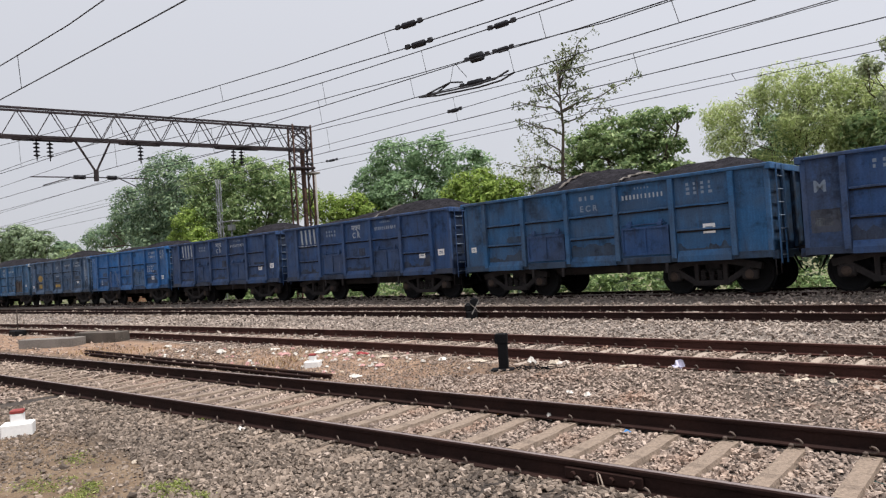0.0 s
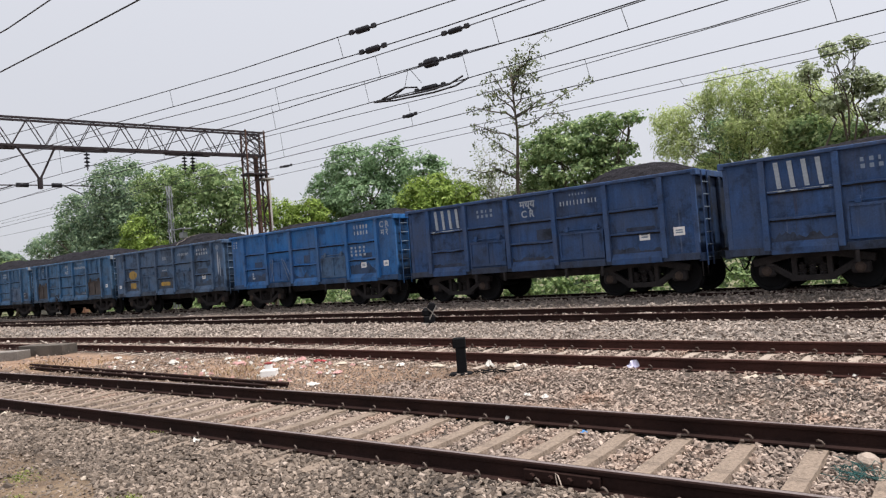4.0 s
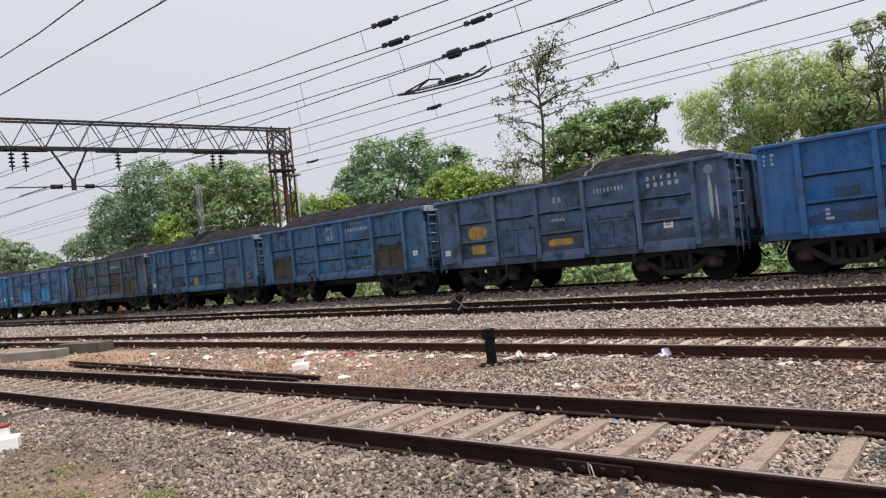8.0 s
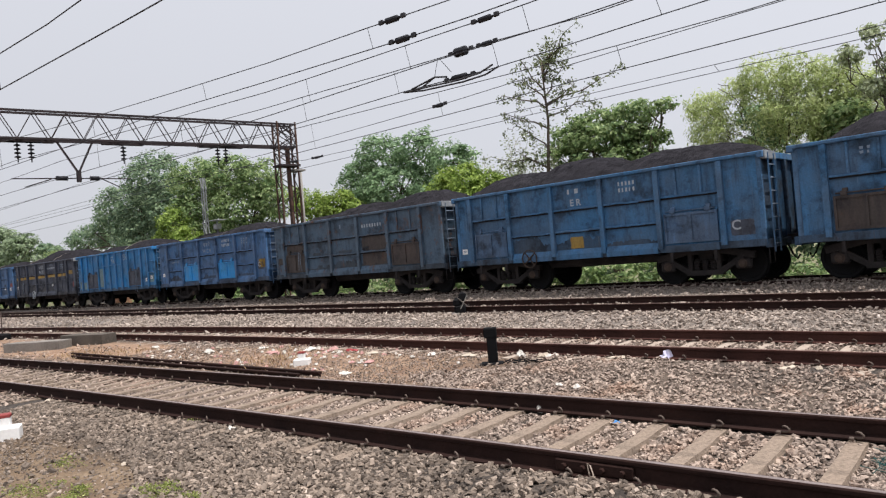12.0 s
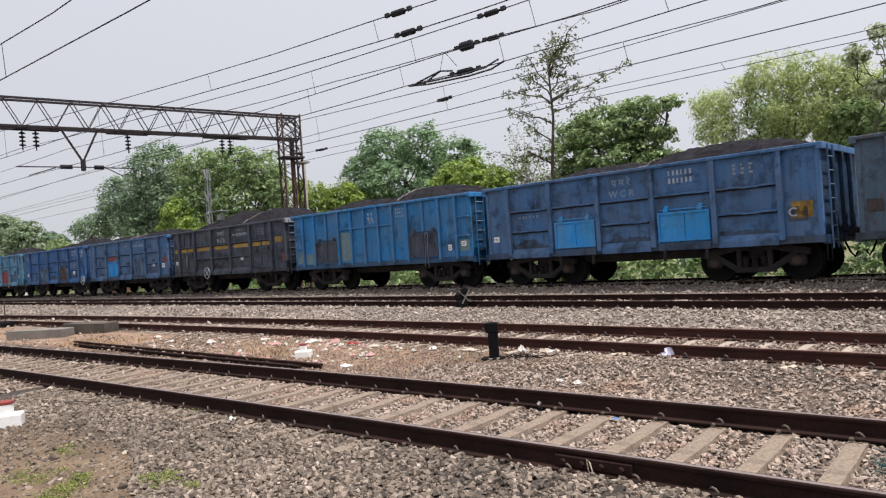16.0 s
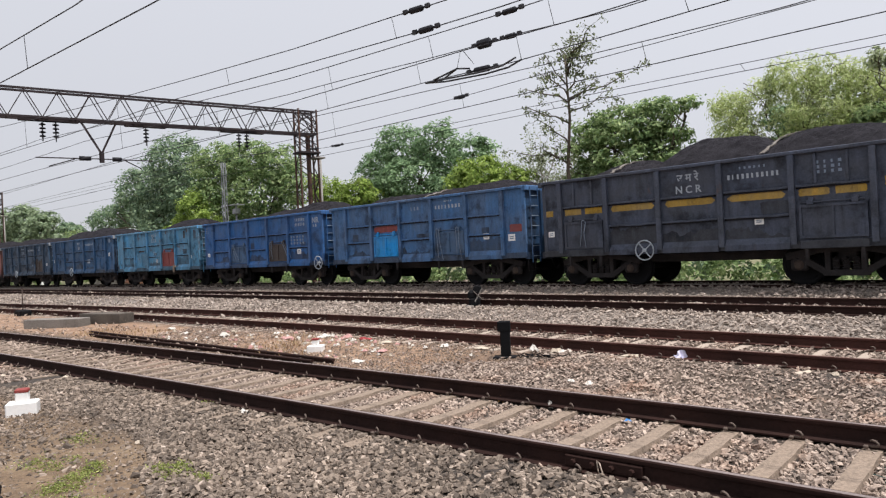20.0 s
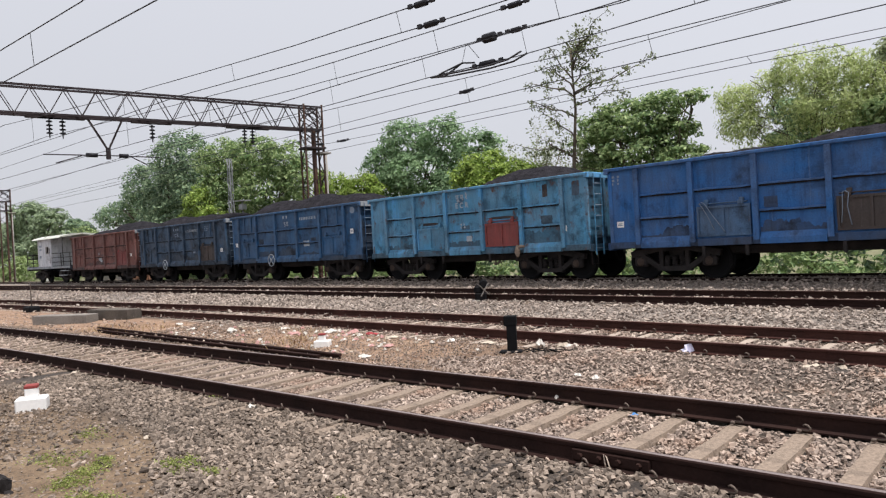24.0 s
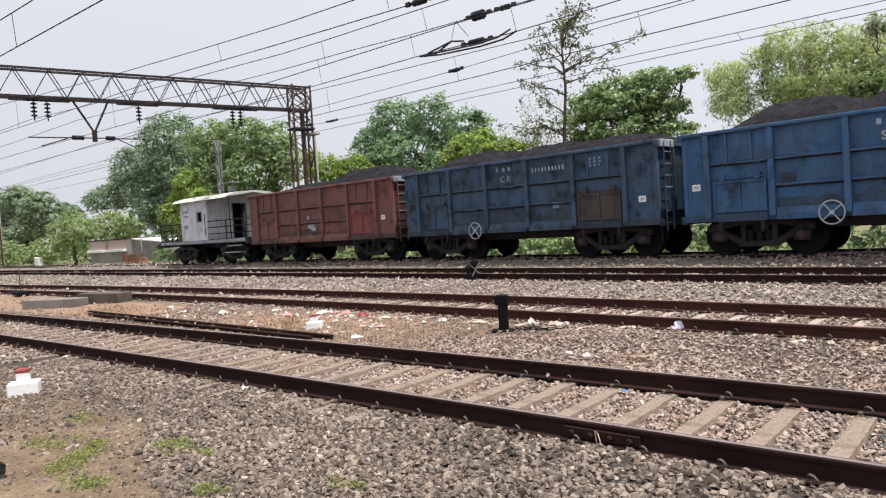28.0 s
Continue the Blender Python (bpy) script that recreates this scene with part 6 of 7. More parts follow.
def leaf_mesh(name, spots, size, material, seed, droop=0.0, slim=0.45, out=None):
    """Leaves as folded diamonds at each spot; out: the way that each one's face is turned, if not at random."""
    r = np.random.RandomState(seed)
    n = len(spots)
    d = r.normal(size=(n, 3))
    if out is None:
        d[:, 2] = d[:, 2] * 0.6 - droop
        e = np.cross(d, r.normal(size=(n, 3)))
    else:
        face = out + r.normal(size=(n, 3)) * 0.42
        d[:, 2] -= droop
        e = np.cross(face, d)
        d = np.cross(e, face)
    d /= np.linalg.norm(d, axis=1, keepdims=True) + 1e-9
    e /= np.linalg.norm(e, axis=1, keepdims=True) + 1e-9
    up = np.cross(d, e)
    s = (size * r.uniform(0.6, 1.3, n))[:, None]
    v = np.stack([spots - d * s, spots + e * s * slim + up * s * 0.12, spots + d * s, spots - e * s * slim + up * s * 0.12], 1).reshape(-1, 3)
    return array_mesh(name, v, np.arange(n * 4).reshape(n, 4), material)


def crown_spots(lobes, count, seed, clump=0.5, each=22, shell=0.55, flat=0.6):
    """Leaf places and facings: bunches near the skins of the lobes (centre, radii), leaves over each bunch's top and sides."""
    r = np.random.RandomState(seed)
    vol = np.array([(a * b + b * c + a * c) for _, (a, b, c) in lobes])
    pick = r.choice(len(lobes), max(1, count // each), p=vol / vol.sum())
    spots, out = [], []
    for i in pick:
        c, rad = np.array(lobes[i][0]), np.array(lobes[i][1])
        d = r.normal(size=3)
        d[2] = d[2] * 0.9 + 0.15
        d /= np.linalg.norm(d)
        k = shell + (1.03 - shell) * r.uniform() ** 0.6
        size = clump * r.uniform(0.45, 1.25)
        q = r.normal(size=(each, 3))
        q[:, 2] += 0.45
        q /= np.linalg.norm(q, axis=1, keepdims=True)
        spots.append(c + d * rad * k + q * size * r.uniform(0.45, 1.08, (each, 1)) * np.array([1, 1, flat]))
        out.append(q * 0.75 + d * 0.45 + np.array([0, 0, 0.45]))
    return np.concatenate(spots), np.concatenate(out)


def limb(b, a, c, r0, r1, r, bend=0.12):
    a, c = Vector(a), Vector(c)
    k = (c - a).length * bend
    m = [a.lerp(c, t) + Vector((r.uniform(-k, k), r.uniform(-k, k), r.uniform(-k * 0.3, k))) * (4 * t * (1 - t)) for t in (0, 0.25, 0.5, 0.75, 1)]
    b.tube(m, [r0 + (r1 - r0) * t for t in (0, 0.25, 0.5, 0.75, 1)], 7)
    return m


def tree(label, x, y, lobes, leaves, size, green, seed, droop=0.0, slim=0.45, clump=0.5, shell=0.55, trunk_r=0.22, flat=0.6):
    """lobes: (dx, dy, z, rx, ry, rz) round the trunk's foot."""
    r = random.Random(seed)
    z = float(ground_z(x, y)) - 0.1
    th = thing("tree", label, "tree", pose(x, y, 0))
    low = min(q[2] - q[5] * 0.4 for q in lobes)
    fork = max(z + 0.8, low * 0.7)
    b = Build()
    limb(b, (0, 0, z), (r.uniform(-0.3, 0.3), r.uniform(-0.3, 0.3), fork), trunk_r * 1.25, trunk_r, r)
    part("trunk", b, MAT["bark"], th)
    for q in lobes:
        br = Build()
        m = limb(br, (0, 0, fork - 0.2), (q[0], q[1], q[2] + q[5] * 0.2), trunk_r * 0.6, trunk_r * 0.14, r, 0.15)
        for i in range(5):
            a = m[2 + i % 3]
            limb(br, a, (q[0] + r.uniform(-0.8, 0.8) * q[3], q[1] + r.uniform(-0.8, 0.8) * q[4], q[2] + r.uniform(-0.5, 0.8) * q[5]), trunk_r * 0.18, 0.015, r, 0.2)
        part("limb", br, MAT["bark"], th)
    spots, out = crown_spots([((q[0], q[1], q[2]), (q[3], q[4], q[5])) for q in lobes], leaves, seed, clump, 26, shell, flat)
    part("crown", leaf_mesh("crown", spots, size, None, seed, droop, slim, out), GREEN[green], th)
    return th


# the woods behind the freight train, from the far end to the near one
tree("tall dark green leafy tree behind the railway", -64.0, 33.0, [(2.7, 0, 10.9, 3.0, 2.6, 2.6), (-4.5, 0, 9.0, 2.7, 2.4, 2.3), (-11.2, 0, 6.6, 3.3, 2.4, 1.4), (-8.0, 0.6, 7.6, 2.6, 2.2, 1.7), (-1.5, 0, 6.0, 3.0, 2.4, 2.6), (4.7, 0, 8.1, 2.6, 2.2, 3.2), (2.2, -0.4, 5.0, 3.0, 2.4, 2.6), (-0.5, 0.3, 8.4, 2.6, 2.3, 2.4)], 30000, 0.17, "dark", 1, 0.3, clump=0.75)
tree("broad green leafy tree with lighter lower branches", -46.9, 31.5, [(-5.0, 0, 9.5, 2.3, 2.1, 1.9), (-0.6, 0, 9.2, 2.2, 1.9, 1.8), (3.2, 0, 8.6, 1.7, 1.5, 1.8), (-4.2, -0.3, 6.7, 2.8, 2.3, 2.2), (1.3, -0.3, 6.3, 2.5, 2.1, 2.0), (4.7, 0, 6.8, 1.3, 1.1, 1.5), (-2.4, 0, 3.6, 3.2, 2.2, 2.2), (2.6, 0, 3.4, 2.8, 2.0, 2.0)], 30000, 0.155, "mid", 2, 0.3, clump=0.7)
tree("small fresh green tree beside the lattice portal", -50.6, 28.6, [(-0.4, 0, 5.6, 1.4, 1.2, 1.7), (-1.6, 0, 3.7, 1.8, 1.5, 1.7), (1.6, 0, 4.6, 1.2, 1.1, 1.2), (0.6, -0.2, 3.0, 1.8, 1.4, 1.3)], 11000, 0.125, "fresh", 3, 0.2, clump=0.5)
tree("low yellow-green shrubby tree behind the wagons", -36.4, 31.0, [(-0.4, 0, 5.8, 1.4, 1.1, 1.2), (2.2, 0, 5.6, 1.5, 1.3, 1.1), (-2.2, 0, 6.4, 0.7, 0.6, 1.3), (0.6, 0, 4.2, 2.4, 1.4, 1.2)], 9000, 0.12, "fresh", 5, 0.25, clump=0.45, shell=0.3)
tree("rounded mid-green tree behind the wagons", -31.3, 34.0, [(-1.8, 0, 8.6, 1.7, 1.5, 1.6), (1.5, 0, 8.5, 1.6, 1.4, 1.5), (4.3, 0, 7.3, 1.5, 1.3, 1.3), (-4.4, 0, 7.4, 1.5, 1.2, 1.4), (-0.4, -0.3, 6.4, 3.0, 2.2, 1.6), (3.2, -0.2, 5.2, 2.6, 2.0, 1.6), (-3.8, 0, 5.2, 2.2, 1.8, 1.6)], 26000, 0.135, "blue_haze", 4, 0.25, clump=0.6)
tree("bright green young tree in front of the woods", -22.7, 29.5, [(-0.3, 0, 5.7, 1.4, 1.2, 0.9), (1.7, 0, 5.0, 1.2, 1.0, 0.8), (-1.6, 0, 5.2, 1.1, 0.9, 0.9), (0.2, -0.1, 4.2, 2.0, 1.4, 1.2)], 9000, 0.125, "fresh", 6, 0.15, clump=0.45)
tree("spreading dark green tree with layered branches", -15.6, 32.5, [(-2.6, 0, 7.5, 1.1, 1.0, 0.55), (-0.8, 0, 7.9, 1.2, 1.1, 0.6), (1.1, 0, 7.9, 1.3, 1.1, 0.6), (2.6, 0, 8.0, 0.8, 0.7, 0.35), (-0.4, -0.2, 6.9, 2.3, 1.9, 0.7), (1.5, 0, 6.6, 1.4, 1.2, 0.7), (-2.7, 0, 6.5, 1.2, 1.0, 0.8), (-0.4, -0.2, 5.6, 2.6, 2.0, 0.9), (1.9, 0, 5.2, 1.3, 1.2, 0.9), (-2.4, 0, 5.0, 1.6, 1.2, 0.9)], 20000, 0.12, "mid", 7, 0.15, clump=0.5, shell=0.45, flat=0.4)
tree("feathery yellow-green bamboo thicket", -8.5, 34.0, [(-3.0, 0, 7.6, 1.0, 1.0, 0.9), (-1.7, 0, 8.0, 1.1, 1.0, 1.0), (-0.1, 0, 8.4, 1.3, 1.1, 1.1), (1.3, 0, 8.0, 1.3, 1.1, 1.3), (2.6, 0, 7.6, 1.2, 0.9, 1.3), (3.9, 0, 7.0, 1.0, 0.9, 1.1), (-2.6, -0.2, 6.4, 1.2, 1.0, 0.8), (0.9, -0.2, 6.6, 1.9, 1.5, 1.2), (2.6, -0.2, 6.0, 1.6, 1.3, 1.1), (-1.6, 0, 4.9, 1.6, 1.2, 0.9), (2.0, 0, 4.8, 2.0, 1.4, 1.1)], 32000, 0.100, "bamboo", 8, 1.0, 0.30, 0.40, 0.25, 0.06, 1.0)
tree("hazy blue-green tree behind the bamboo", -9.3, 36.6, [(-0.6, 0, 7.4, 1.0, 0.9, 0.8), (0.6, 0, 6.9, 1.2, 1.0, 0.9), (-0.4, 0, 5.9, 1.5, 1.2, 0.9), (2.6, 0, 6.2, 1.1, 0.9, 0.8), (4.4, 0, 6.4, 1.1, 0.9, 0.7)], 9000, 0.11, "blue_haze", 18, 0.25, clump=0.42, shell=0.4, trunk_r=0.12)
tree("slender tree with dark rounded leaf tufts", -3.9, 32.0, [(-0.3, 0, 8.9, 0.45, 0.4, 0.42), (-1.1, 0, 8.4, 0.42, 0.4, 0.38), (0.5, 0, 9.1, 0.45, 0.4, 0.26), (0.3, 0, 7.8, 0.6, 0.5, 0.4), (1.0, 0, 7.3, 0.6, 0.5, 0.4), (-0.4, 0, 6.9, 0.6, 0.5, 0.4), (1.4, 0, 6.3, 0.8, 0.6, 0.5)], 4200, 0.10, "pale", 9, 0.1, clump=0.28, trunk_r=0.09)
tree("dark leafy tree at the end of the thicket", -4.4, 33.2, [(-1.1, 0, 6.0, 0.9, 0.8, 0.8), (0.3, 0, 5.4, 1.4, 1.1, 0.8), (0.4, 0, 4.4, 2.4, 1.6, 1.2)], 7000, 0.125, "mid", 13, 0.2, clump=0.45)
tree("fresh green tree at the end of the thicket", 0.6, 33.0, [(-2.2, 0, 5.4, 1.0, 0.9, 0.7), (0.0, 0, 6.0, 1.6, 1.3, 1.2), (2.4, 0, 5.6, 1.8, 1.4, 1.4), (0.8, 0, 4.4, 2.6, 1.6, 1.4)], 9000, 0.13, "fresh", 10, 0.3, clump=0.5)
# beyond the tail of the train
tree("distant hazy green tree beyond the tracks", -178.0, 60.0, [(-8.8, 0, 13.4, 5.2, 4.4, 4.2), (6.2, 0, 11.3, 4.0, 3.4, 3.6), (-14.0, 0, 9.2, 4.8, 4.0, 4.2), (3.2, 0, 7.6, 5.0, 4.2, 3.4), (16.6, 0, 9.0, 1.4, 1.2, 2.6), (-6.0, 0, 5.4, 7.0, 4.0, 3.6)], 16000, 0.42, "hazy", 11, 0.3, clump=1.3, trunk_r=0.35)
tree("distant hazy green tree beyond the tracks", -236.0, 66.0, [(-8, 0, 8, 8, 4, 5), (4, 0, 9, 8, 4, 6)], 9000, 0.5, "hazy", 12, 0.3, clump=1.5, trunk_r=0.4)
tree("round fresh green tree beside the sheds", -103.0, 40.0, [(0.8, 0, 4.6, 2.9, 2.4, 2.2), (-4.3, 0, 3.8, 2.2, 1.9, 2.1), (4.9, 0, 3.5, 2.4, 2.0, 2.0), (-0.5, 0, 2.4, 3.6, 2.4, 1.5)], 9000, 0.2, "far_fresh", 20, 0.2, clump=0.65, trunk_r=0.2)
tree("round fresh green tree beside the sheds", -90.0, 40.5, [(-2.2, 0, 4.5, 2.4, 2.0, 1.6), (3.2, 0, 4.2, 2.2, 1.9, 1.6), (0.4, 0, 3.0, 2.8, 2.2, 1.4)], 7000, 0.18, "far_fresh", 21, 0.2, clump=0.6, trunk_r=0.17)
tree("small dark feathery tree far behind the sheds", -142.0, 55.0, [(-4.0, 0, 9.6, 1.8, 1.5, 1.1), (2.0, 0, 8.4, 1.6, 1.4, 1.4), (-1.0, 0, 6.6, 2.4, 2.0, 1.8)], 3500, 0.3, "dark", 22, 0.4, clump=0.8, trunk_r=0.18)


def bare_tree():
    """Thin-leaved tree: a straight trunk, wide level limbs and hanging leaf tufts."""
    x, y = -17.75, 30.0
    z = float(ground_z(x, y)) - 0.1
    th = thing("tree", "tall sparse tree with thin bare branches", "tree", pose(x, y, 0))
    r = random.Random(5)
    b = Build()
    limb(b, (0, 0, z), (-0.1, 0, 10.9), 0.15, 0.035, r, 0.015)
    part("trunk", b, MAT["bark"], th)
    tips = []
    plan = [(5.4, -1.6, 6.5), (5.6, -3.3, 6.6), (6.4, -1.9, 8.1), (7.6, -1.9, 8.6), (8.6, -2.2, 9.6), (8.9, -1.7, 10.4), (8.7, 1.9, 9.2), (8.8, 3.4, 9.6), (8.2, 2.6, 8.4), (9.4, -1.3, 11.2), (9.9, 0.9, 11.2), (10.0, -0.6, 11.4), (10.2, 1.0, 11.4), (10.5, 1.8, 11.7), (10.4, 0.2, 11.6), (9.2, 1.4, 10.3)]
    for z0, dx, z1 in plan:
        br = Build()
        m = limb(br, (0.0, 0, z0), (dx, r.uniform(-0.9, 0.9), z1), 0.045, 0.014, r, 0.10)
        for i in range(8):
            a = m[1 + i % 4]
            t = (a.x + r.uniform(-0.55, 0.55), a.y + r.uniform(-0.6, 0.6), a.z + r.uniform(-0.35, 0.4))
            limb(br, a, t, 0.013, 0.007, r, 0.2)
            tips.append(t)
        tips += [tuple(v) for v in m[2:]]
        part("limb", br, MAT["bark"], th)
    rs = np.random.RandomState(4)
    spots = np.concatenate([np.array(t) + rs.normal(size=(13, 3)) * np.array([0.12, 0.12, 0.10]) - np.array([0, 0, 0.08]) for t in tips])
    part("crown", leaf_mesh("crown", spots, 0.086, None, 6, 0.8, 0.5), GREEN["tuft"], th)


bare_tree()


def twig_bush():
    """A pale, half-bare bush: fine twigs fanning up, few leaves."""
    x, y = -20.2, 31.0
    z = float(ground_z(x, y)) - 0.1
    th = thing("tree", "half-bare pale bushy tree with fine twigs", "tree", pose(x, y, 0))
    r = random.Random(8)
    b = Build()
    limb(b, (0.6, 0, z), (0.2, 0, 3.6), 0.09, 0.06, r, 0.03)
    part("trunk", b, MAT["bark"], th)
    tips = []
    for i in range(18):
        br = Build()
        m = limb(br, (0.2, 0, 3.4), (r.uniform(-2.2, 2.2), r.uniform(-0.8, 0.8), r.uniform(5.0, 7.6)), 0.03, 0.008, r, 0.12)
        for k in range(6):
            a = m[1 + k % 4]
            t = (a.x + r.uniform(-0.6, 0.6), a.y + r.uniform(-0.5, 0.5), a.z + r.uniform(0.0, 0.7))
            limb(br, a, t, 0.010, 0.005, r, 0.2)
            tips.append(t)
        part("limb", br, MAT["pale_bark"], th)
    rs = np.random.RandomState(9)
    spots = np.concatenate([np.array(t) + rs.normal(size=(26, 3)) * 0.19 for t in tips])
    part("crown", leaf_mesh("crown", spots, 0.075, None, 9, 0.2, 0.5), GREEN["pale"], th)


twig_bush()


def scrub(label, boxes, leaves, size, green, seed):
    lobes = [((x, y, z), (w, d, h)) for x, y, z, w, d, h in boxes]
    spots, out = crown_spots(lobes, leaves, seed, 0.35, 18, 0.3)
    ok = spots[:, 2] > ground_z(spots[:, 0], spots[:, 1]) - 0.05
    tagged(new("scrub", leaf_mesh("scrub", spots[ok], size, GREEN[green], seed, 0.1, out=out[ok])), label, "bushes", kind="stuff")


rr = random.Random(11)
scrub("low green scrub growing behind the railway embankment", [(x, 27.6 + 0.035 * max(0, -x - 20) + rr.uniform(0, 1.6), rr.uniform(-0.3, 0.5), rr.uniform(1.0, 2.2), 0.9, rr.uniform(0.7, 1.5)) for x in np.arange(-58, 6, 1.5)], 30000, 0.12, "mid", 31)
scrub("tall dark undergrowth between the tree trunks", [(x, 31.5 + rr.uniform(0, 3.0), rr.uniform(0.4, 1.6), rr.uniform(1.6, 2.8), 1.2, rr.uniform(1.4, 2.4)) for x in np.arange(-60, 10, 2.0)], 32000, 0.18, "dark", 32)
scrub("haze-paled bushes beyond the tail of the train", [(x, 44 + rr.uniform(-3, 4), rr.uniform(0.6, 2.2), rr.uniform(2.5, 4.5), 2.0, rr.uniform(1.6, 2.9)) for x in np.arange(-190, -108, 4.0)], 20000, 0.3, "far_fresh", 34)
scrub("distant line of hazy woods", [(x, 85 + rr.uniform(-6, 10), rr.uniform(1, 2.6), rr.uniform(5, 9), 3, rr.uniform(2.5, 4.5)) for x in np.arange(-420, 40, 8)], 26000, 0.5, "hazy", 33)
import itertools

# ---------------------------------------------------------------- things on the ground
def gz(x, y):
    return float(ground_z(x, y))


def marker_block(label, x, y, turn, k=1.0):
    th = thing("marker_block", label, "marker block", pose(x, y, gz(x, y) - 0.03, 0, 0, turn), group="white marker blocks")
    part("base", Build().box(-0.24 * k, 0.24 * k, -0.17 * k, 0.17 * k, 0, 0.25 * k, 0.015), MAT["white"], th)
    part("pillar", Build().box(-0.10 * k, 0.10 * k, -0.09 * k, 0.09 * k, 0.24 * k, 0.42 * k, 0.012), MAT["white"], th)
    part("cap", Build().box(-0.105 * k, 0.105 * k, -0.095 * k, 0.095 * k, 0.40 * k, 0.47 * k, 0.012), MAT["red_paint"], th, "red painted cap")


marker_block("white painted concrete marker block with red cap", -9.75, 3.06, 62, 0.72)
marker_block("white marker block with red cap behind spare rails", -10.4, 8.15, 35, 0.6)

# short black signal post
post = thing("trackside_post", "short black iron post beside the rusty track", "post", pose(-6.55, 8.82, gz(-6.55, 8.82) - 0.04, 0, 0, 30))
part("stem", Build().box(-0.075, 0.075, -0.06, 0.06, 0, 0.48, 0.012), MAT["black"], post)
part("head", Build().box(-0.115, 0.085, -0.065, 0.065, 0.44, 0.60, 0.015), MAT["black"], post)
part("foot", Build().box(-0.2, 0.16, -0.1, 0.1, 0, 0.06, 0.015), MAT["black"], post)

# point lever by the third track
lever = thing("point_lever", "black iron hand point lever with crossed grey arms", "point lever", pose(-12.08, 14.94, gz(-12.08, 14.94) - 0.02, 0, 0, 38))
part("box", Build().box(-0.15, 0.17, -0.14, 0.14, 0, 0.30, 0.05).box(-0.17, 0.08, -0.12, 0.12, 0.24, 0.50, 0.07), MAT["black"], lever)
part("counterweight", Build().disc([(0.0, -0.09), (0.09, -0.09), (0.12, -0.05), (0.12, 0.05), (0.09, 0.09), (0.0, 0.09)], 14), MAT["black"], lever, at=pose(0.10, -0.05, 0.52))
part("arm", Build().bar((0.02, -0.20, 0.20), (0.22, -0.24, 0.55), 0.034, 0.022), MAT["grey_concrete"], lever, "dull grey arm")
part("arm", Build().bar((0.24, -0.21, 0.24), (-0.02, -0.24, 0.50), 0.030, 0.022), MAT["slab_concrete"], lever, "dull grey arm")
part("base_stone", Build().box(-0.24, 0.0, -0.2, 0.12, -0.04, 0.10, 0.03), MAT["slab_concrete"], lever, "grey stone under the lever")

# thin stake
stake = thing("stake", "thin rusty marker stake in a dark base", "stake", pose(-29.6, 9.45, gz(-29.6, 9.45)))
part("rod", Build().tube([(0, 0, 0), (0.02, 0, 1.05)], 0.02, 6), MAT["bogie_rust"], stake)
part("base", Build().box(-0.35, 0.35, -0.2, 0.2, -0.05, 0.22, 0.05), MAT["black"], stake)

# spare rails lying by the nearest track
for i, (x0, y0, x1, y1) in enumerate(((-19.4, 7.78, -8.95, 7.36), (-18.6, 7.45, -9.2, 7.12))):
    a = math.atan2(y1 - y0, x1 - x0)
    n = 8
    path = [(x0 + (x1 - x0) * t / n, y0 + (y1 - y0) * t / n, gz((x0 + x1) / 2, y0) + 0.085, a) for t in range(n + 1)]
    tagged(new("spare_rail", Build().sweep(RAIL, path).mesh("spare_rail", MAT["rail"])), "rusty spare rail lying beside the track", "rail", "spare rails")

# concrete slabs over a cable trench
def slab(label, x0, y0, x1, y1, wide, high, seed):
    a = math.atan2(y1 - y0, x1 - x0)
    length = math.hypot(x1 - x0, y1 - y0)
    ob = new("concrete_slab", Build().box(0, length, -wide / 2, wide / 2, -0.08, high, 0.012).mesh("concrete_slab", MAT["slab_concrete"]))
    ob.matrix_world = pose(x0, y0, gz(x0, y0), 0, 0, math.degrees(a))
    return tagged(ob, label, "concrete slab", "concrete slabs")


slab("low weathered concrete slab on brown earth", -23.7, 7.75, -21.9, 8.62, 0.5, 0.27, 1)
slab("dark concrete trench cover beside the slab", -22.8, 9.05, -20.95, 9.46, 0.5, 0.30, 2).data.materials[0] = plain("soot_stained_slab", (0.085, 0.072, 0.062), 0.95, 0, 0.5, 5, 0.8, (0.14, 0.12, 0.10))

# fishplate on the near rail, with bolts
fish = thing("fishplate", "rusty bolted fishplate joining the near rail", "fishplate", kind="")
fy = line_y(1, -2.6) - GAUGE / 2
fish.matrix_world = pose(-2.62, fy, 0.2, 0, 0, math.degrees(line_turn(1, -2.6)))
part("plate", Build().box(-0.32, 0.32, -0.045, -0.012, -0.14, -0.05, 0.008), MAT["rail"], fish)
for i in range(4):
    part("bolt", shared(("bolt",), lambda: Build().disc([(0.0, -0.075), (0.02, -0.075), (0.022, -0.045)], 6)), MAT["rail"], fish, at=pose(-0.24 + 0.16 * i, 0, -0.095))


# a bent wire caught behind the fishplate
wire_y = line_y(1, -2.5) - GAUGE / 2 - 0.06
bent = thing("bent_wire", "pale bent wire sticking up beside the near rail", "wire", pose(-2.62, wire_y, gz(-2.62, wire_y)))
part("wire", Build().tube([(0.0, 0.0, -0.02), (-0.02, -0.01, 0.07), (-0.03, 0.0, 0.13), (-0.01, 0.0, 0.115), (0.02, -0.02, 0.06), (0.04, -0.03, 0.01), (0.03, -0.04, 0.05)], 0.0055, 6), MAT["pale_concrete"], bent)

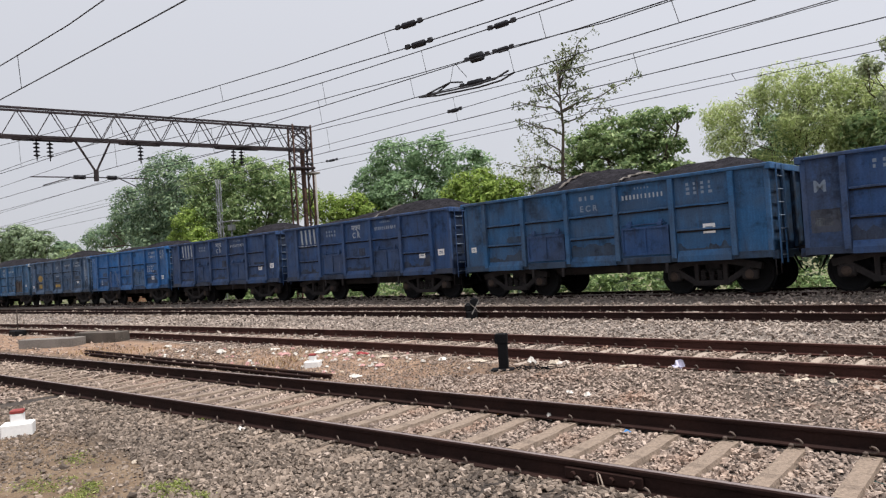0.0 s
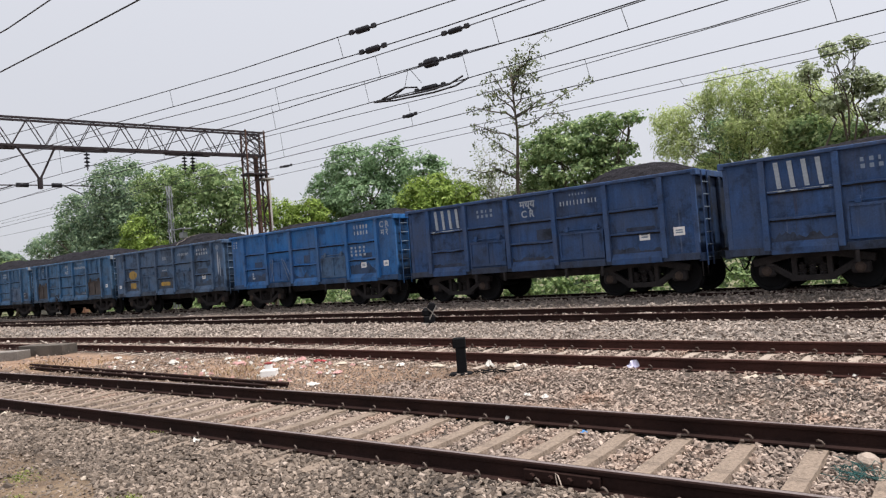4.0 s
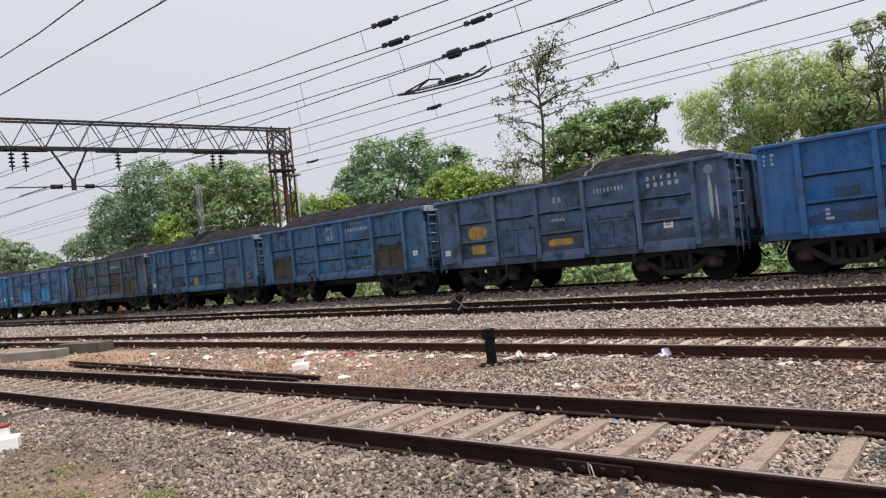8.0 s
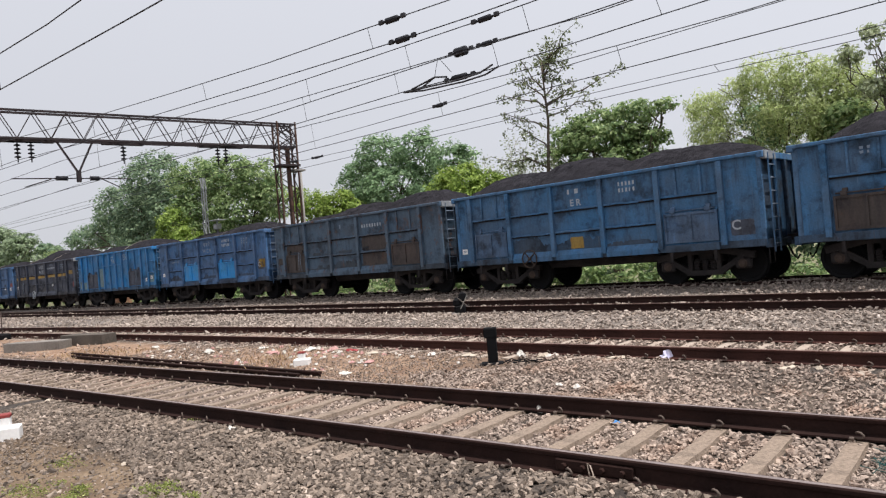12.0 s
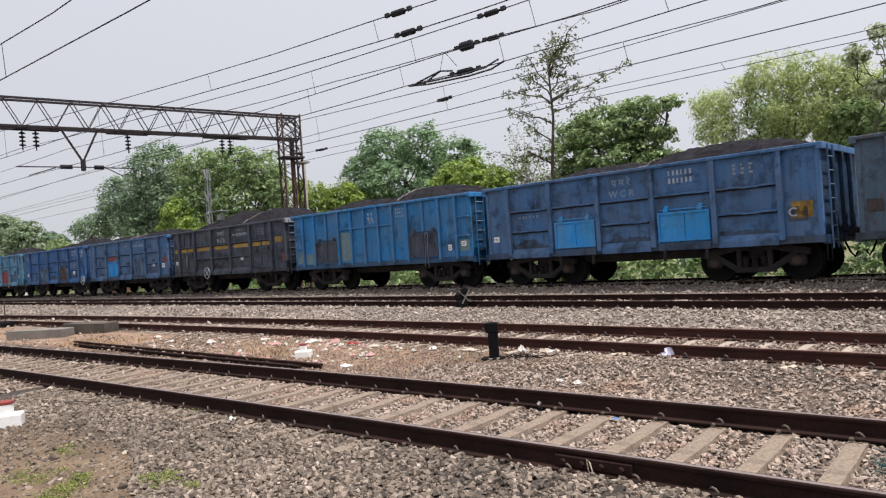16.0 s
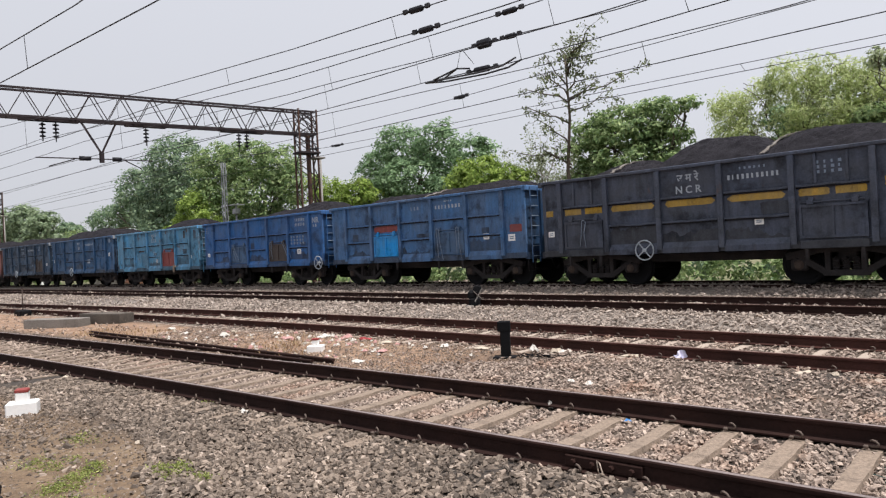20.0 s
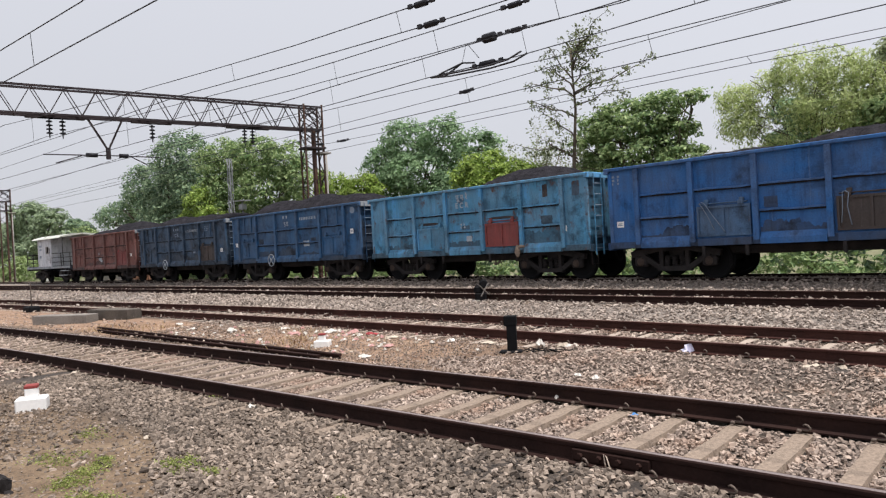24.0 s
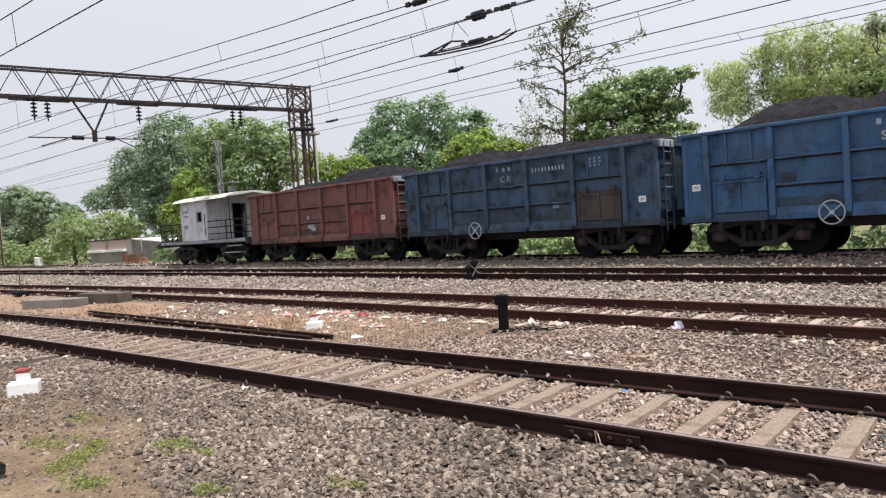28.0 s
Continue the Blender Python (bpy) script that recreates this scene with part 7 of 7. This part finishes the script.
# old cable and twigs thrown down by the black post
tangle = thing("cable_tangle", "tangle of old dark cable beside the black post", "cable", pose(-6.1, 8.86, gz(-6.1, 8.86)))
tr = random.Random(21)
for i in range(7):
    x0, y0, a = tr.uniform(-0.35, 0.2), tr.uniform(-0.1, 0.1), tr.uniform(-0.5, 0.5)
    part("cable", Build().tube([(x0 + 0.09 * k * math.cos(a), y0 + 0.09 * k * math.sin(a), 0.015 + 0.05 * abs(math.sin(1.3 * k + i))) for k in range(5)], 0.008, 6), MAT["black"], tangle)

# a dark lump of sacking at the edge of the path
lump = new("dark_sacking", crumple_cloth(33).mesh("dark_sacking", MAT["bogie"]))
lump.matrix_world = pose(-6.42, 1.70, gz(-6.42, 1.70) + 0.05, 0, 70, 30)
tagged(lump, "dark crumpled sacking lying on brown earth", "sacking")


# ---------------------------------------------------------------- litter
def crumple(seed, w, d, h):
    """A crumpled sheet with real thickness."""
    r = random.Random(seed)
    n, m = 6, 5
    b = Build()
    top = [[(w * (i / (n - 1) - 0.5) * r.uniform(0.8, 1.1), d * (j / (m - 1) - 0.5) * r.uniform(0.75, 1.15), h * r.uniform(0.15, 1.0) * (0.4 if i in (0, n - 1) or j in (0, m - 1) else 1)) for j in range(m)] for i in range(n)]
    pts = [p for row in top for p in row]
    low = [(x, y, z - 0.006) for x, y, z in pts]
    faces = [(i * m + j, (i + 1) * m + j, (i + 1) * m + j + 1, i * m + j + 1) for i in range(n - 1) for j in range(m - 1)]
    k = len(pts)
    rim = [i * m for i in range(n)] + [(n - 1) * m + j for j in range(1, m)] + [i * m + m - 1 for i in range(n - 2, -1, -1)] + [j for j in range(m - 2, 0, -1)]
    b.add(pts + low, faces + [tuple(v + k for v in reversed(f)) for f in faces] + [(rim[(i + 1) % len(rim)], rim[i], rim[i] + k, rim[(i + 1) % len(rim)] + k) for i in range(len(rim))])
    return b


LITTER = {
    "white": plain("white_plastic_scrap", (0.60, 0.57, 0.52), 0.6, 0, 0.25, 9, 0.1),
    "cream": plain("cream_paper_scrap", (0.47, 0.40, 0.32), 0.8, 0, 0.2, 9, 0.1),
    "pink": plain("pink_plastic_scrap", (0.48, 0.27, 0.25), 0.6, 0, 0.2, 9, 0.1),
    "red": plain("red_plastic_scrap", (0.34, 0.05, 0.055), 0.6, 0, 0.2, 9, 0.1),
    "blue": plain("blue_plastic_scrap", (0.08, 0.25, 0.55), 0.5, 0, 0.2, 9, 0.1),
    "lilac": plain("pale_lilac_plastic_bag", (0.62, 0.60, 0.74), 0.4, 0, 0.15, 9, 0.1),
    "orange": plain("orange_wrapper", (0.62, 0.32, 0.10), 0.5, 0, 0.2, 9, 0.1),
    "teal": plain("teal_net_scrap", (0.030, 0.095, 0.090), 0.8, 0, 0.3, 9, 0.3),
}
WORD = {"white": "crumpled white plastic scrap lying on the ballast", "cream": "torn cream paper scrap lying on the ballast", "pink": "crumpled pink plastic scrap lying on brown earth", "red": "crumpled red plastic scrap lying on brown earth",
        "blue": "small blue plastic scrap between the sleepers", "lilac": "pale lilac plastic bag beside the rusty rail", "orange": "orange wrapper lying between the sleepers"}


def litter(colour, x, y, w, d, h, seed, lift=0.0):
    ob = new("litter", crumple(seed, w * 0.72, d * 0.72, h * 1.2).mesh("litter", LITTER[colour]))
    ob.matrix_world = pose(x, y, gz(x, y) + 0.012 + lift, 0, 0, seed * 47 % 360)
    tagged(ob, WORD[colour], "litter", "scattered litter")


NET = (-0.83, 5.85)


def torn_net(x, y):
    """A torn net: thin strands drooping both ways over the stones."""
    r = random.Random(17)
    th = thing("torn_net", "torn teal net tangled on the ballast by a sleeper", "net", pose(x, y, gz(x, y) + 0.03))
    for k in range(20):
        a, px_, py_, h = r.uniform(0, math.tau), r.gauss(0, 0.075), r.gauss(0, 0.065), r.uniform(0.01, 0.05)
        part("strand", Build().tube([(px_ + 0.035 * i * math.cos(a + 0.35 * i * r.uniform(-1, 1)), py_ + 0.035 * i * math.sin(a), h + 0.035 * math.sin(i * 1.7 + k)) for i in range(6)], 0.003, 4), LITTER["teal"], th)


BY_FRONT_TRACK = [
    ("blue", -3.25, 6.3, 0.11, 0.05, 0.03), ("orange", -4.85, 6.42, 0.15, 0.1, 0.06), ("white", -4.2, 6.4, 0.1, 0.08, 0.07), ("white", -1.75, 6.5, 0.1, 0.08, 0.08),
    ("cream", -12.1, 4.5, 0.25, 0.2, 0.04), ("cream", -13.4, 3.9, 0.25, 0.15, 0.03), ("white", -7.1, 4.5, 0.18, 0.12, 0.04),
    ("cream", -3.3, 2.9, 0.2, 0.12, 0.03), ("cream", -6.9, 3.2, 0.16, 0.1, 0.03), ("white", -1.0, 6.45, 0.14, 0.1, 0.05),
]
ON_BROWN_EARTH = [
    ("white", -8.65, 7.62, 0.35, 0.22, 0.05), ("red", -10.3, 9.3, 0.36, 0.14, 0.08), ("pink", -10.9, 9.35, 0.34, 0.2, 0.08), ("white", -11.6, 9.3, 0.5, 0.3, 0.08),
    ("pink", -12.3, 8.9, 0.4, 0.3, 0.05), ("white", -14.4, 8.7, 0.35, 0.25, 0.1), ("cream", -9.6, 9.2, 0.4, 0.25, 0.04), ("white", -8.2, 9.25, 0.35, 0.2, 0.04),
    ("cream", -7.4, 9.3, 0.4, 0.22, 0.03), ("white", -13.2, 9.3, 0.3, 0.2, 0.05), ("pink", -9.0, 8.5, 0.25, 0.2, 0.04), ("white", -16.0, 8.6, 0.3, 0.2, 0.05),
    ("white", -17.4, 9.0, 0.3, 0.2, 0.05),
]
BY_RUSTY_TRACK = [
    ("lilac", -4.05, 9.55, 0.24, 0.2, 0.13), ("white", -4.44, 7.68, 0.26, 0.12, 0.05), ("white", -4.75, 7.75, 0.20, 0.10, 0.03), ("cream", -4.8, 9.5, 0.4, 0.12, 0.03),
    ("cream", -2.35, 9.15, 0.34, 0.16, 0.05), ("cream", -2.05, 9.2, 0.2, 0.1, 0.04), ("white", -6.35, 9.3, 0.2, 0.16, 0.12), ("cream", -6.0, 9.4, 0.3, 0.2, 0.06),
    ("white", -5.9, 9.45, 0.3, 0.18, 0.05), ("cream", -3.0, 9.5, 0.35, 0.2, 0.03), ("white", -1.3, 9.4, 0.22, 0.16, 0.05), ("white", -5.6, 10.2, 0.2, 0.14, 0.05),
    ("white", -3.4, 10.3, 0.2, 0.14, 0.05), ("cream", -5.2, 7.9, 0.2, 0.12, 0.03),
]
for i, (c, x, y, w, d, h) in enumerate(itertools.chain(BY_FRONT_TRACK, ON_BROWN_EARTH, BY_RUSTY_TRACK)):
    litter(c, x, y, w, d, h, i + 1)
torn_net(NET[0], NET[1])
rock = new("pale_rock", Build().disc([(0.0, -0.05), (0.05, -0.045), (0.085, -0.01), (0.08, 0.03), (0.045, 0.06), (0.0, 0.065)], 9, "z").mesh("pale_rock", MAT["pale_concrete"]))
rock.matrix_world = pose(NET[0] + 0.02, NET[1] + 0.30, gz(NET[0], NET[1] + 0.3) + 0.04, 14, 9, 0)
tagged(rock, "rounded pale rock lying on the ballast", "rock")
rl = random.Random(77)
for i in range(130):
    x, y = (rl.gauss(-10.6, 0.9), rl.gauss(9.0, 0.28)) if i % 2 else (rl.uniform(-17, -8.3), rl.uniform(7.7, 9.2))
    litter(rl.choice(["white", "white", "cream", "pink", "cream"]), x, y, rl.uniform(0.06, 0.17), rl.uniform(0.04, 0.1), rl.uniform(0.02, 0.06), 100 + i)


# ---------------------------------------------------------------- grass tufts and dry stalks
def tufts(label, spots, green, seed, blade=0.09):
    r = np.random.RandomState(seed)
    v, f = [], []
    for x, y, spread, count in spots:
        bx, by = x + r.normal(size=count) * spread, y + r.normal(size=count) * spread * 0.7
        bz = ground_z(bx, by)
        for k in range(count):
            a, h, lean = r.uniform(0, math.tau), blade * r.uniform(0.5, 1.4), r.uniform(0.2, 0.9)
            dx, dy, w = math.cos(a), math.sin(a), 0.007
            n = len(v)
            v += [(bx[k] - dy * w, by[k] + dx * w, bz[k] - 0.01), (bx[k] + dy * w, by[k] - dx * w, bz[k] - 0.01), (bx[k] + dx * h * lean * 0.5 + dy * w * 0.8, by[k] + dy * h * lean * 0.5 - dx * w * 0.8, bz[k] + h * 0.7), (bx[k] + dx * h * lean, by[k] + dy * h * lean, bz[k] + h)]
            f.append((n, n + 1, n + 2, n + 3))
    tagged(new("grass", array_mesh("grass", np.array(v), np.array(f), GREEN[green])), label, "grass", kind="stuff")


def weeds(label, spots, size, seed):
    """Low broad-leaved weeds in ragged mats."""
    r = np.random.RandomState(seed)
    out = []
    for x, y, spread, count in spots:
        for k in range(5):
            cx, cy = x + r.normal() * spread, y + r.normal() * spread * 0.7
            n = count // 2
            px, py = cx + r.normal(size=n) * spread * 0.45, cy + r.normal(size=n) * spread * 0.35
            out.append(np.stack([px, py, ground_z(px, py) + r.uniform(0.0, 0.05, n)], 1))
    tagged(new("weeds", leaf_mesh("weeds", np.concatenate(out), size, GREEN["weed"], seed, -0.2, 0.4)), label, "weeds", kind="stuff")


weeds("low olive-green weeds growing in brown earth", [(-5.9, 2.85, 0.16, 500), (-6.1, 2.2, 0.18, 550), (-5.6, 2.1, 0.16, 350), (-3.7, 3.1, 0.08, 220), (-4.5, 2.5, 0.10, 240), (-6.4, 2.55, 0.12, 200), (-7.9, 4.62, 0.08, 160), (-5.3, 2.9, 0.10, 120), (-6.9, 2.3, 0.2, 260), (-7.6, 2.9, 0.15, 120)], 0.013, 3)
tufts("dry straw-coloured stalks among the litter", [(rl.uniform(-20, -9), rl.uniform(7.6, 9.2), 0.4, 70) for i in range(11)], "straw", 4, 0.075)


# ---------------------------------------------------------------- sheds at the far end
def shed(label, x, y, turn, w, d, h, wall, roof, fall=0.0, eave=0.08):
    """Four walls under a sheet roof; fall: how far the roof drops from one end to the other."""
    th = thing("shed", label, "shed", pose(x, y, gz(x, y) - 0.05, 0, 0, turn))
    for s in (-1, 1):
        top = h - fall * (s + 1) / 2
        part("wall", Build().box(s * w / 2 - 0.06, s * w / 2 + 0.06, -d / 2, d / 2, 0, top, 0.01), wall, th)
        y0, y1, x0, x1 = s * d / 2 - 0.06, s * d / 2 + 0.06, -w / 2 + 0.062, w / 2 - 0.062
        part("wall", Build().add([(x0, y0, 0), (x1, y0, 0), (x1, y1, 0), (x0, y1, 0), (x0, y0, h), (x1, y0, h - fall), (x1, y1, h - fall), (x0, y1, h)], [(3, 2, 1, 0), (4, 5, 6, 7), (0, 1, 5, 4), (1, 2, 6, 5), (2, 3, 7, 6), (3, 0, 4, 7)]), wall, th)
    x0, x1, y0, y1 = -w / 2 - eave, w / 2 + eave, -d / 2 - eave, d / 2 + eave
    part("roof", Build().add([(x0, y0, h + 0.005), (x1, y0, h + 0.005 - fall), (x1, y1, h + 0.005 - fall), (x0, y1, h + 0.005), (x0, y0, h + 0.13), (x1, y0, h + 0.13 - fall), (x1, y1, h + 0.13 - fall), (x0, y1, h + 0.13)], [(3, 2, 1, 0), (4, 5, 6, 7), (0, 1, 5, 4), (1, 2, 6, 5), (2, 3, 7, 6), (3, 0, 4, 7)]), roof, th)
    return th


brick = plain("dusty_brick_wall", (0.32, 0.17, 0.11), 0.9, 0, 0.35, 4, 0.3)
tan_board = plain("dusty_tan_boarding", (0.44, 0.35, 0.29), 0.9, 0, 0.35, 3, 0.3, (0.33, 0.24, 0.19))
hut = shed("low grey trackside hut with white window ledges and a rusty roof", -82.7, 37.5, 4, 8.2, 3.4, 3.0, MAT["grey_concrete"], MAT["bogie_rust"])
for x0, x1 in ((-4.0, -0.5), (0.3, 4.2)):
    part("ledge", Build().box(x0, x1, -2.25, -1.762, 1.66, 1.94, 0.02), MAT["white"], hut, "white painted ledge")
    part("upper_panel", Build().box(x0, x1, -1.80, -1.762, 1.96, 2.9), tan_board, hut, "dusty tan boarding under the eaves")
gate_post = thing("red_post", "short red painted post beside the hut", "post", pose(-77.9, 35.6, gz(-77.9, 35.6) - 0.05))
part("post", Build().box(-0.32, 0.32, -0.2, 0.2, 0, 1.3, 0.03), MAT["red_paint"], gate_post)
low_shed = shed("low grey shed with a sloping pale tin roof", -76.2, 38.6, 4, 6.6, 3.4, 3.0, MAT["grey_concrete"], MAT["white"], 0.55)
part("downpipe", Build().tube([(-0.3, -1.82, 0.0), (-0.3, -1.82, 3.3)], 0.09, 8), MAT["grey_concrete"], low_shed)
rubble_r = random.Random(3)
for i in range(10):
    ob = new("brick_rubble", Build().box(-0.5, 0.5, -0.35, 0.35, 0, rubble_r.uniform(0.4, 1.5), 0.06).mesh("brick_rubble", brick))
    ob.matrix_world = pose(-77.2 + i * 0.36, 35.4 + rubble_r.uniform(-0.4, 0.4), gz(-76, 35.4) - 0.05, 0, 0, rubble_r.uniform(0, 90))
    tagged(ob, "heap of broken orange brick beside the hut", "rubble", "brick rubble")
white_box = thing("kilometre_stone", "white painted stone beyond the tail of the train", "marker stone", pose(-116.6, 40.0, gz(-116.6, 40.0)))
part("stone", Build().box(-0.9, 0.9, -0.3, 0.3, -0.05, 1.3, 0.1), MAT["white"], white_box)
fence = thing("green_fence", "low green painted boundary fence beside the sheds", "fence", pose(-61.0, 31.0, gz(-61.0, 31.0)))
for i in range(9):
    part("post", Build().box(i * 0.8 - 0.04, i * 0.8 + 0.04, -0.04, 0.04, -0.1, 0.95, 0.01), LITTER["teal"], fence)
for z in (0.12, 0.32, 0.52, 0.72, 0.9):
    part("rail", Build().box(-0.05, 6.5, -0.06, -0.035, z, z + 0.13, 0.008), LITTER["teal"], fence)


# ---------------------------------------------------------------- ballast stones
CHUNK = ([(-1, -1, -0.8), (1, -0.9, -0.8), (0.9, 1, -0.8), (-0.9, 0.9, -0.8), (-0.75, -0.65, 0.7), (0.7, -0.75, 0.7), (0.65, 0.7, 0.7), (-0.7, 0.65, 0.7)],
         [(3, 2, 1, 0), (4, 5, 6, 7), (0, 1, 5, 4), (1, 2, 6, 5), (2, 3, 7, 6), (3, 0, 4, 7)])
SHARD = ([(1, 0.25, 0.1), (-1, -0.2, 0.1), (0.2, 1, -0.1), (-0.25, -1, 0.1), (0.3, 0.1, 1), (-0.1, -0.2, -1)],
         [(0, 2, 4), (2, 1, 4), (1, 3, 4), (3, 0, 4), (2, 0, 5), (1, 2, 5), (3, 1, 5), (0, 3, 5)])


def stones(name, count, area, size, seed, keep, label, material="stone", form=SHARD):
    """Broken stone: flattened angular pieces, each with its corners knocked askew its own way."""
    r = np.random.RandomState(seed)
    x0, x1, y0, y1 = area
    x, y = r.uniform(x0, x1, count), r.uniform(y0, y1, count)
    ok = keep(x, y, r)
    x, y = x[ok], y[ok]
    n, k = len(x), len(form[0])
    size = size * r.uniform(0.5, 1.3, n)
    z = ground_z(x, y) + r.uniform(-0.45, 1.5, n) * size
    pts = np.array(form[0], float)[None] * r.uniform(0.72, 1.18, (n, k, 1)) + r.uniform(-0.3, 0.3, (n, k, 3))
    pts = pts * (np.stack([r.uniform(0.85, 1.6, n), r.uniform(0.6, 1.05, n), r.uniform(0.5, 0.9, n)], 1) * size[:, None])[:, None]
    a, t = r.uniform(0, math.tau, n), r.uniform(-0.75, 0.75, n)
    ca, sa, ct, st = np.cos(a)[:, None], np.sin(a)[:, None], np.cos(t)[:, None], np.sin(t)[:, None]
    px, py, pz = pts[..., 0], pts[..., 1], pts[..., 2]
    px, pz = px * ct - pz * st, px * st + pz * ct
    px, py = px * ca - py * sa, px * sa + py * ca
    v = np.stack([px + x[:, None], py + y[:, None], pz + z[:, None]], -1).reshape(-1, 3)
    f = (np.arange(n)[:, None, None] * k + np.array(form[1])[None]).reshape(-1, len(form[1][0]))
    tagged(new(name, array_mesh(name, v, f, MAT[material])), label, "ballast", kind="stuff")


def off_track(x, y, r):
    """Clear of rails, thin on sleepers; thin on bare earth."""
    ok = np.ones(len(x), bool)
    for k, first, pitch in ((1, 1.0, 0.545), (2, 1.3, 0.56), (3, 1.0, 0.6), (4, 1.1, 0.6)):
        d = y - line_ys(k, x)
        ok &= np.abs(np.abs(d) - GAUGE / 2) > 0.078
        on = (np.abs(((x - first + pitch / 2) % pitch) - pitch / 2) < 0.086) & (np.abs(d) < 1.4 if k < 3 else np.abs(d) < 0.0)
        ok &= ~(on & (r.uniform(size=len(x)) > (0.10 if k == 2 else 0.17)))
    mid = (y > line_ys(1, x) + 1.35) & (y < line_ys(2, x) - 1.1) & (x < -6.6 + 0.8 * np.sin(y * 3))
    front = y + 0.22 * wobble(x, y, 12) < np.minimum(2.4 + 0.28 * (-4.7 - x), 3.35)
    ok &= ~(mid & (r.uniform(size=len(x)) > 0.12)) & ~(front & (r.uniform(size=len(x)) > 0.11))
    # thinning out towards the path beside the yard
    ok &= (-x < 3.9 * y + 1.0) & (x + 0.3 * wobble(x, y, 8) < 0.1 + 0.85 * r.uniform(size=len(x)) ** 2)
    ok &= y + 0.5 * wobble(x, y, 9) > 1.5 - 1.2 * r.uniform(size=len(x)) ** 2
    return ok


stones("ballast", 54000, (-12.0, 1.0, 1.2, 4.75), 0.0200, 41, off_track, "loose dark grey-brown ballast stones beside the nearest track", "dark_stone", CHUNK)
stones("ballast", 48000, (-13.0, 1.0, 4.6, 7.3), 0.0178, 42, off_track, "loose grey-brown ballast stones between the sleepers", "stone", CHUNK)
stones("ballast", 64000, (-17.0, 1.0, 7.3, 12.2), 0.0248, 43, off_track, "grey-brown ballast stones between the tracks")
stones("ballast", 52000, (-30.0, 0.5, 12.0, 20.0), 0.038, 44, off_track, "pale grey ballast stones round the far tracks", "pale_stone")
stones("ballast", 20000, (-30.0, -12.5, 3.0, 9.0), 0.035, 47, off_track, "grey-brown ballast stones along the near tracks")
stones("ballast", 18000, (-55.0, -14.0, 9.0, 24.0), 0.054, 45, off_track, "distant grey ballast stones along the tracks", "pale_stone")


def gravel_fines():
    """Small chips on the bare earth."""
    def bare(x, y, r):
        mid = (y > line_ys(1, x) + 1.35) & (y < line_ys(2, x) - 1.1) & (x < -7.0)
        front = (y < 3.5) & (x < -3.6)
        return (mid | front) & (-x < 3.9 * y + 1.0)
    stones("gravel_chips", 62000, (-17.0, -3.0, 1.4, 9.6), 0.0125, 46, bare, "small gravel chips scattered over bare brown earth", "dark_stone")


gravel_fines()
stones("gravel_chips", 16000, (-12.0, 0.6, 1.4, 4.75), 0.014, 48, off_track, "small dark chips among the ballast stones", "dark_stone")


# ---------------------------------------------------------------- what moves
def motions():
    for ob, off in TRAIN:
        walk(ob, ride(off))
    spin = []
    for i in range(281):
        t = i * 0.1
        spin.append((t, math.degrees((train_at(t) - train_at(0)) / 0.5)))
    for ob in SPINNING:
        place = ob.location.copy()
        walk(ob, [(t, pose(*place, 0, a, 0)) for t, a in spin])


motions()
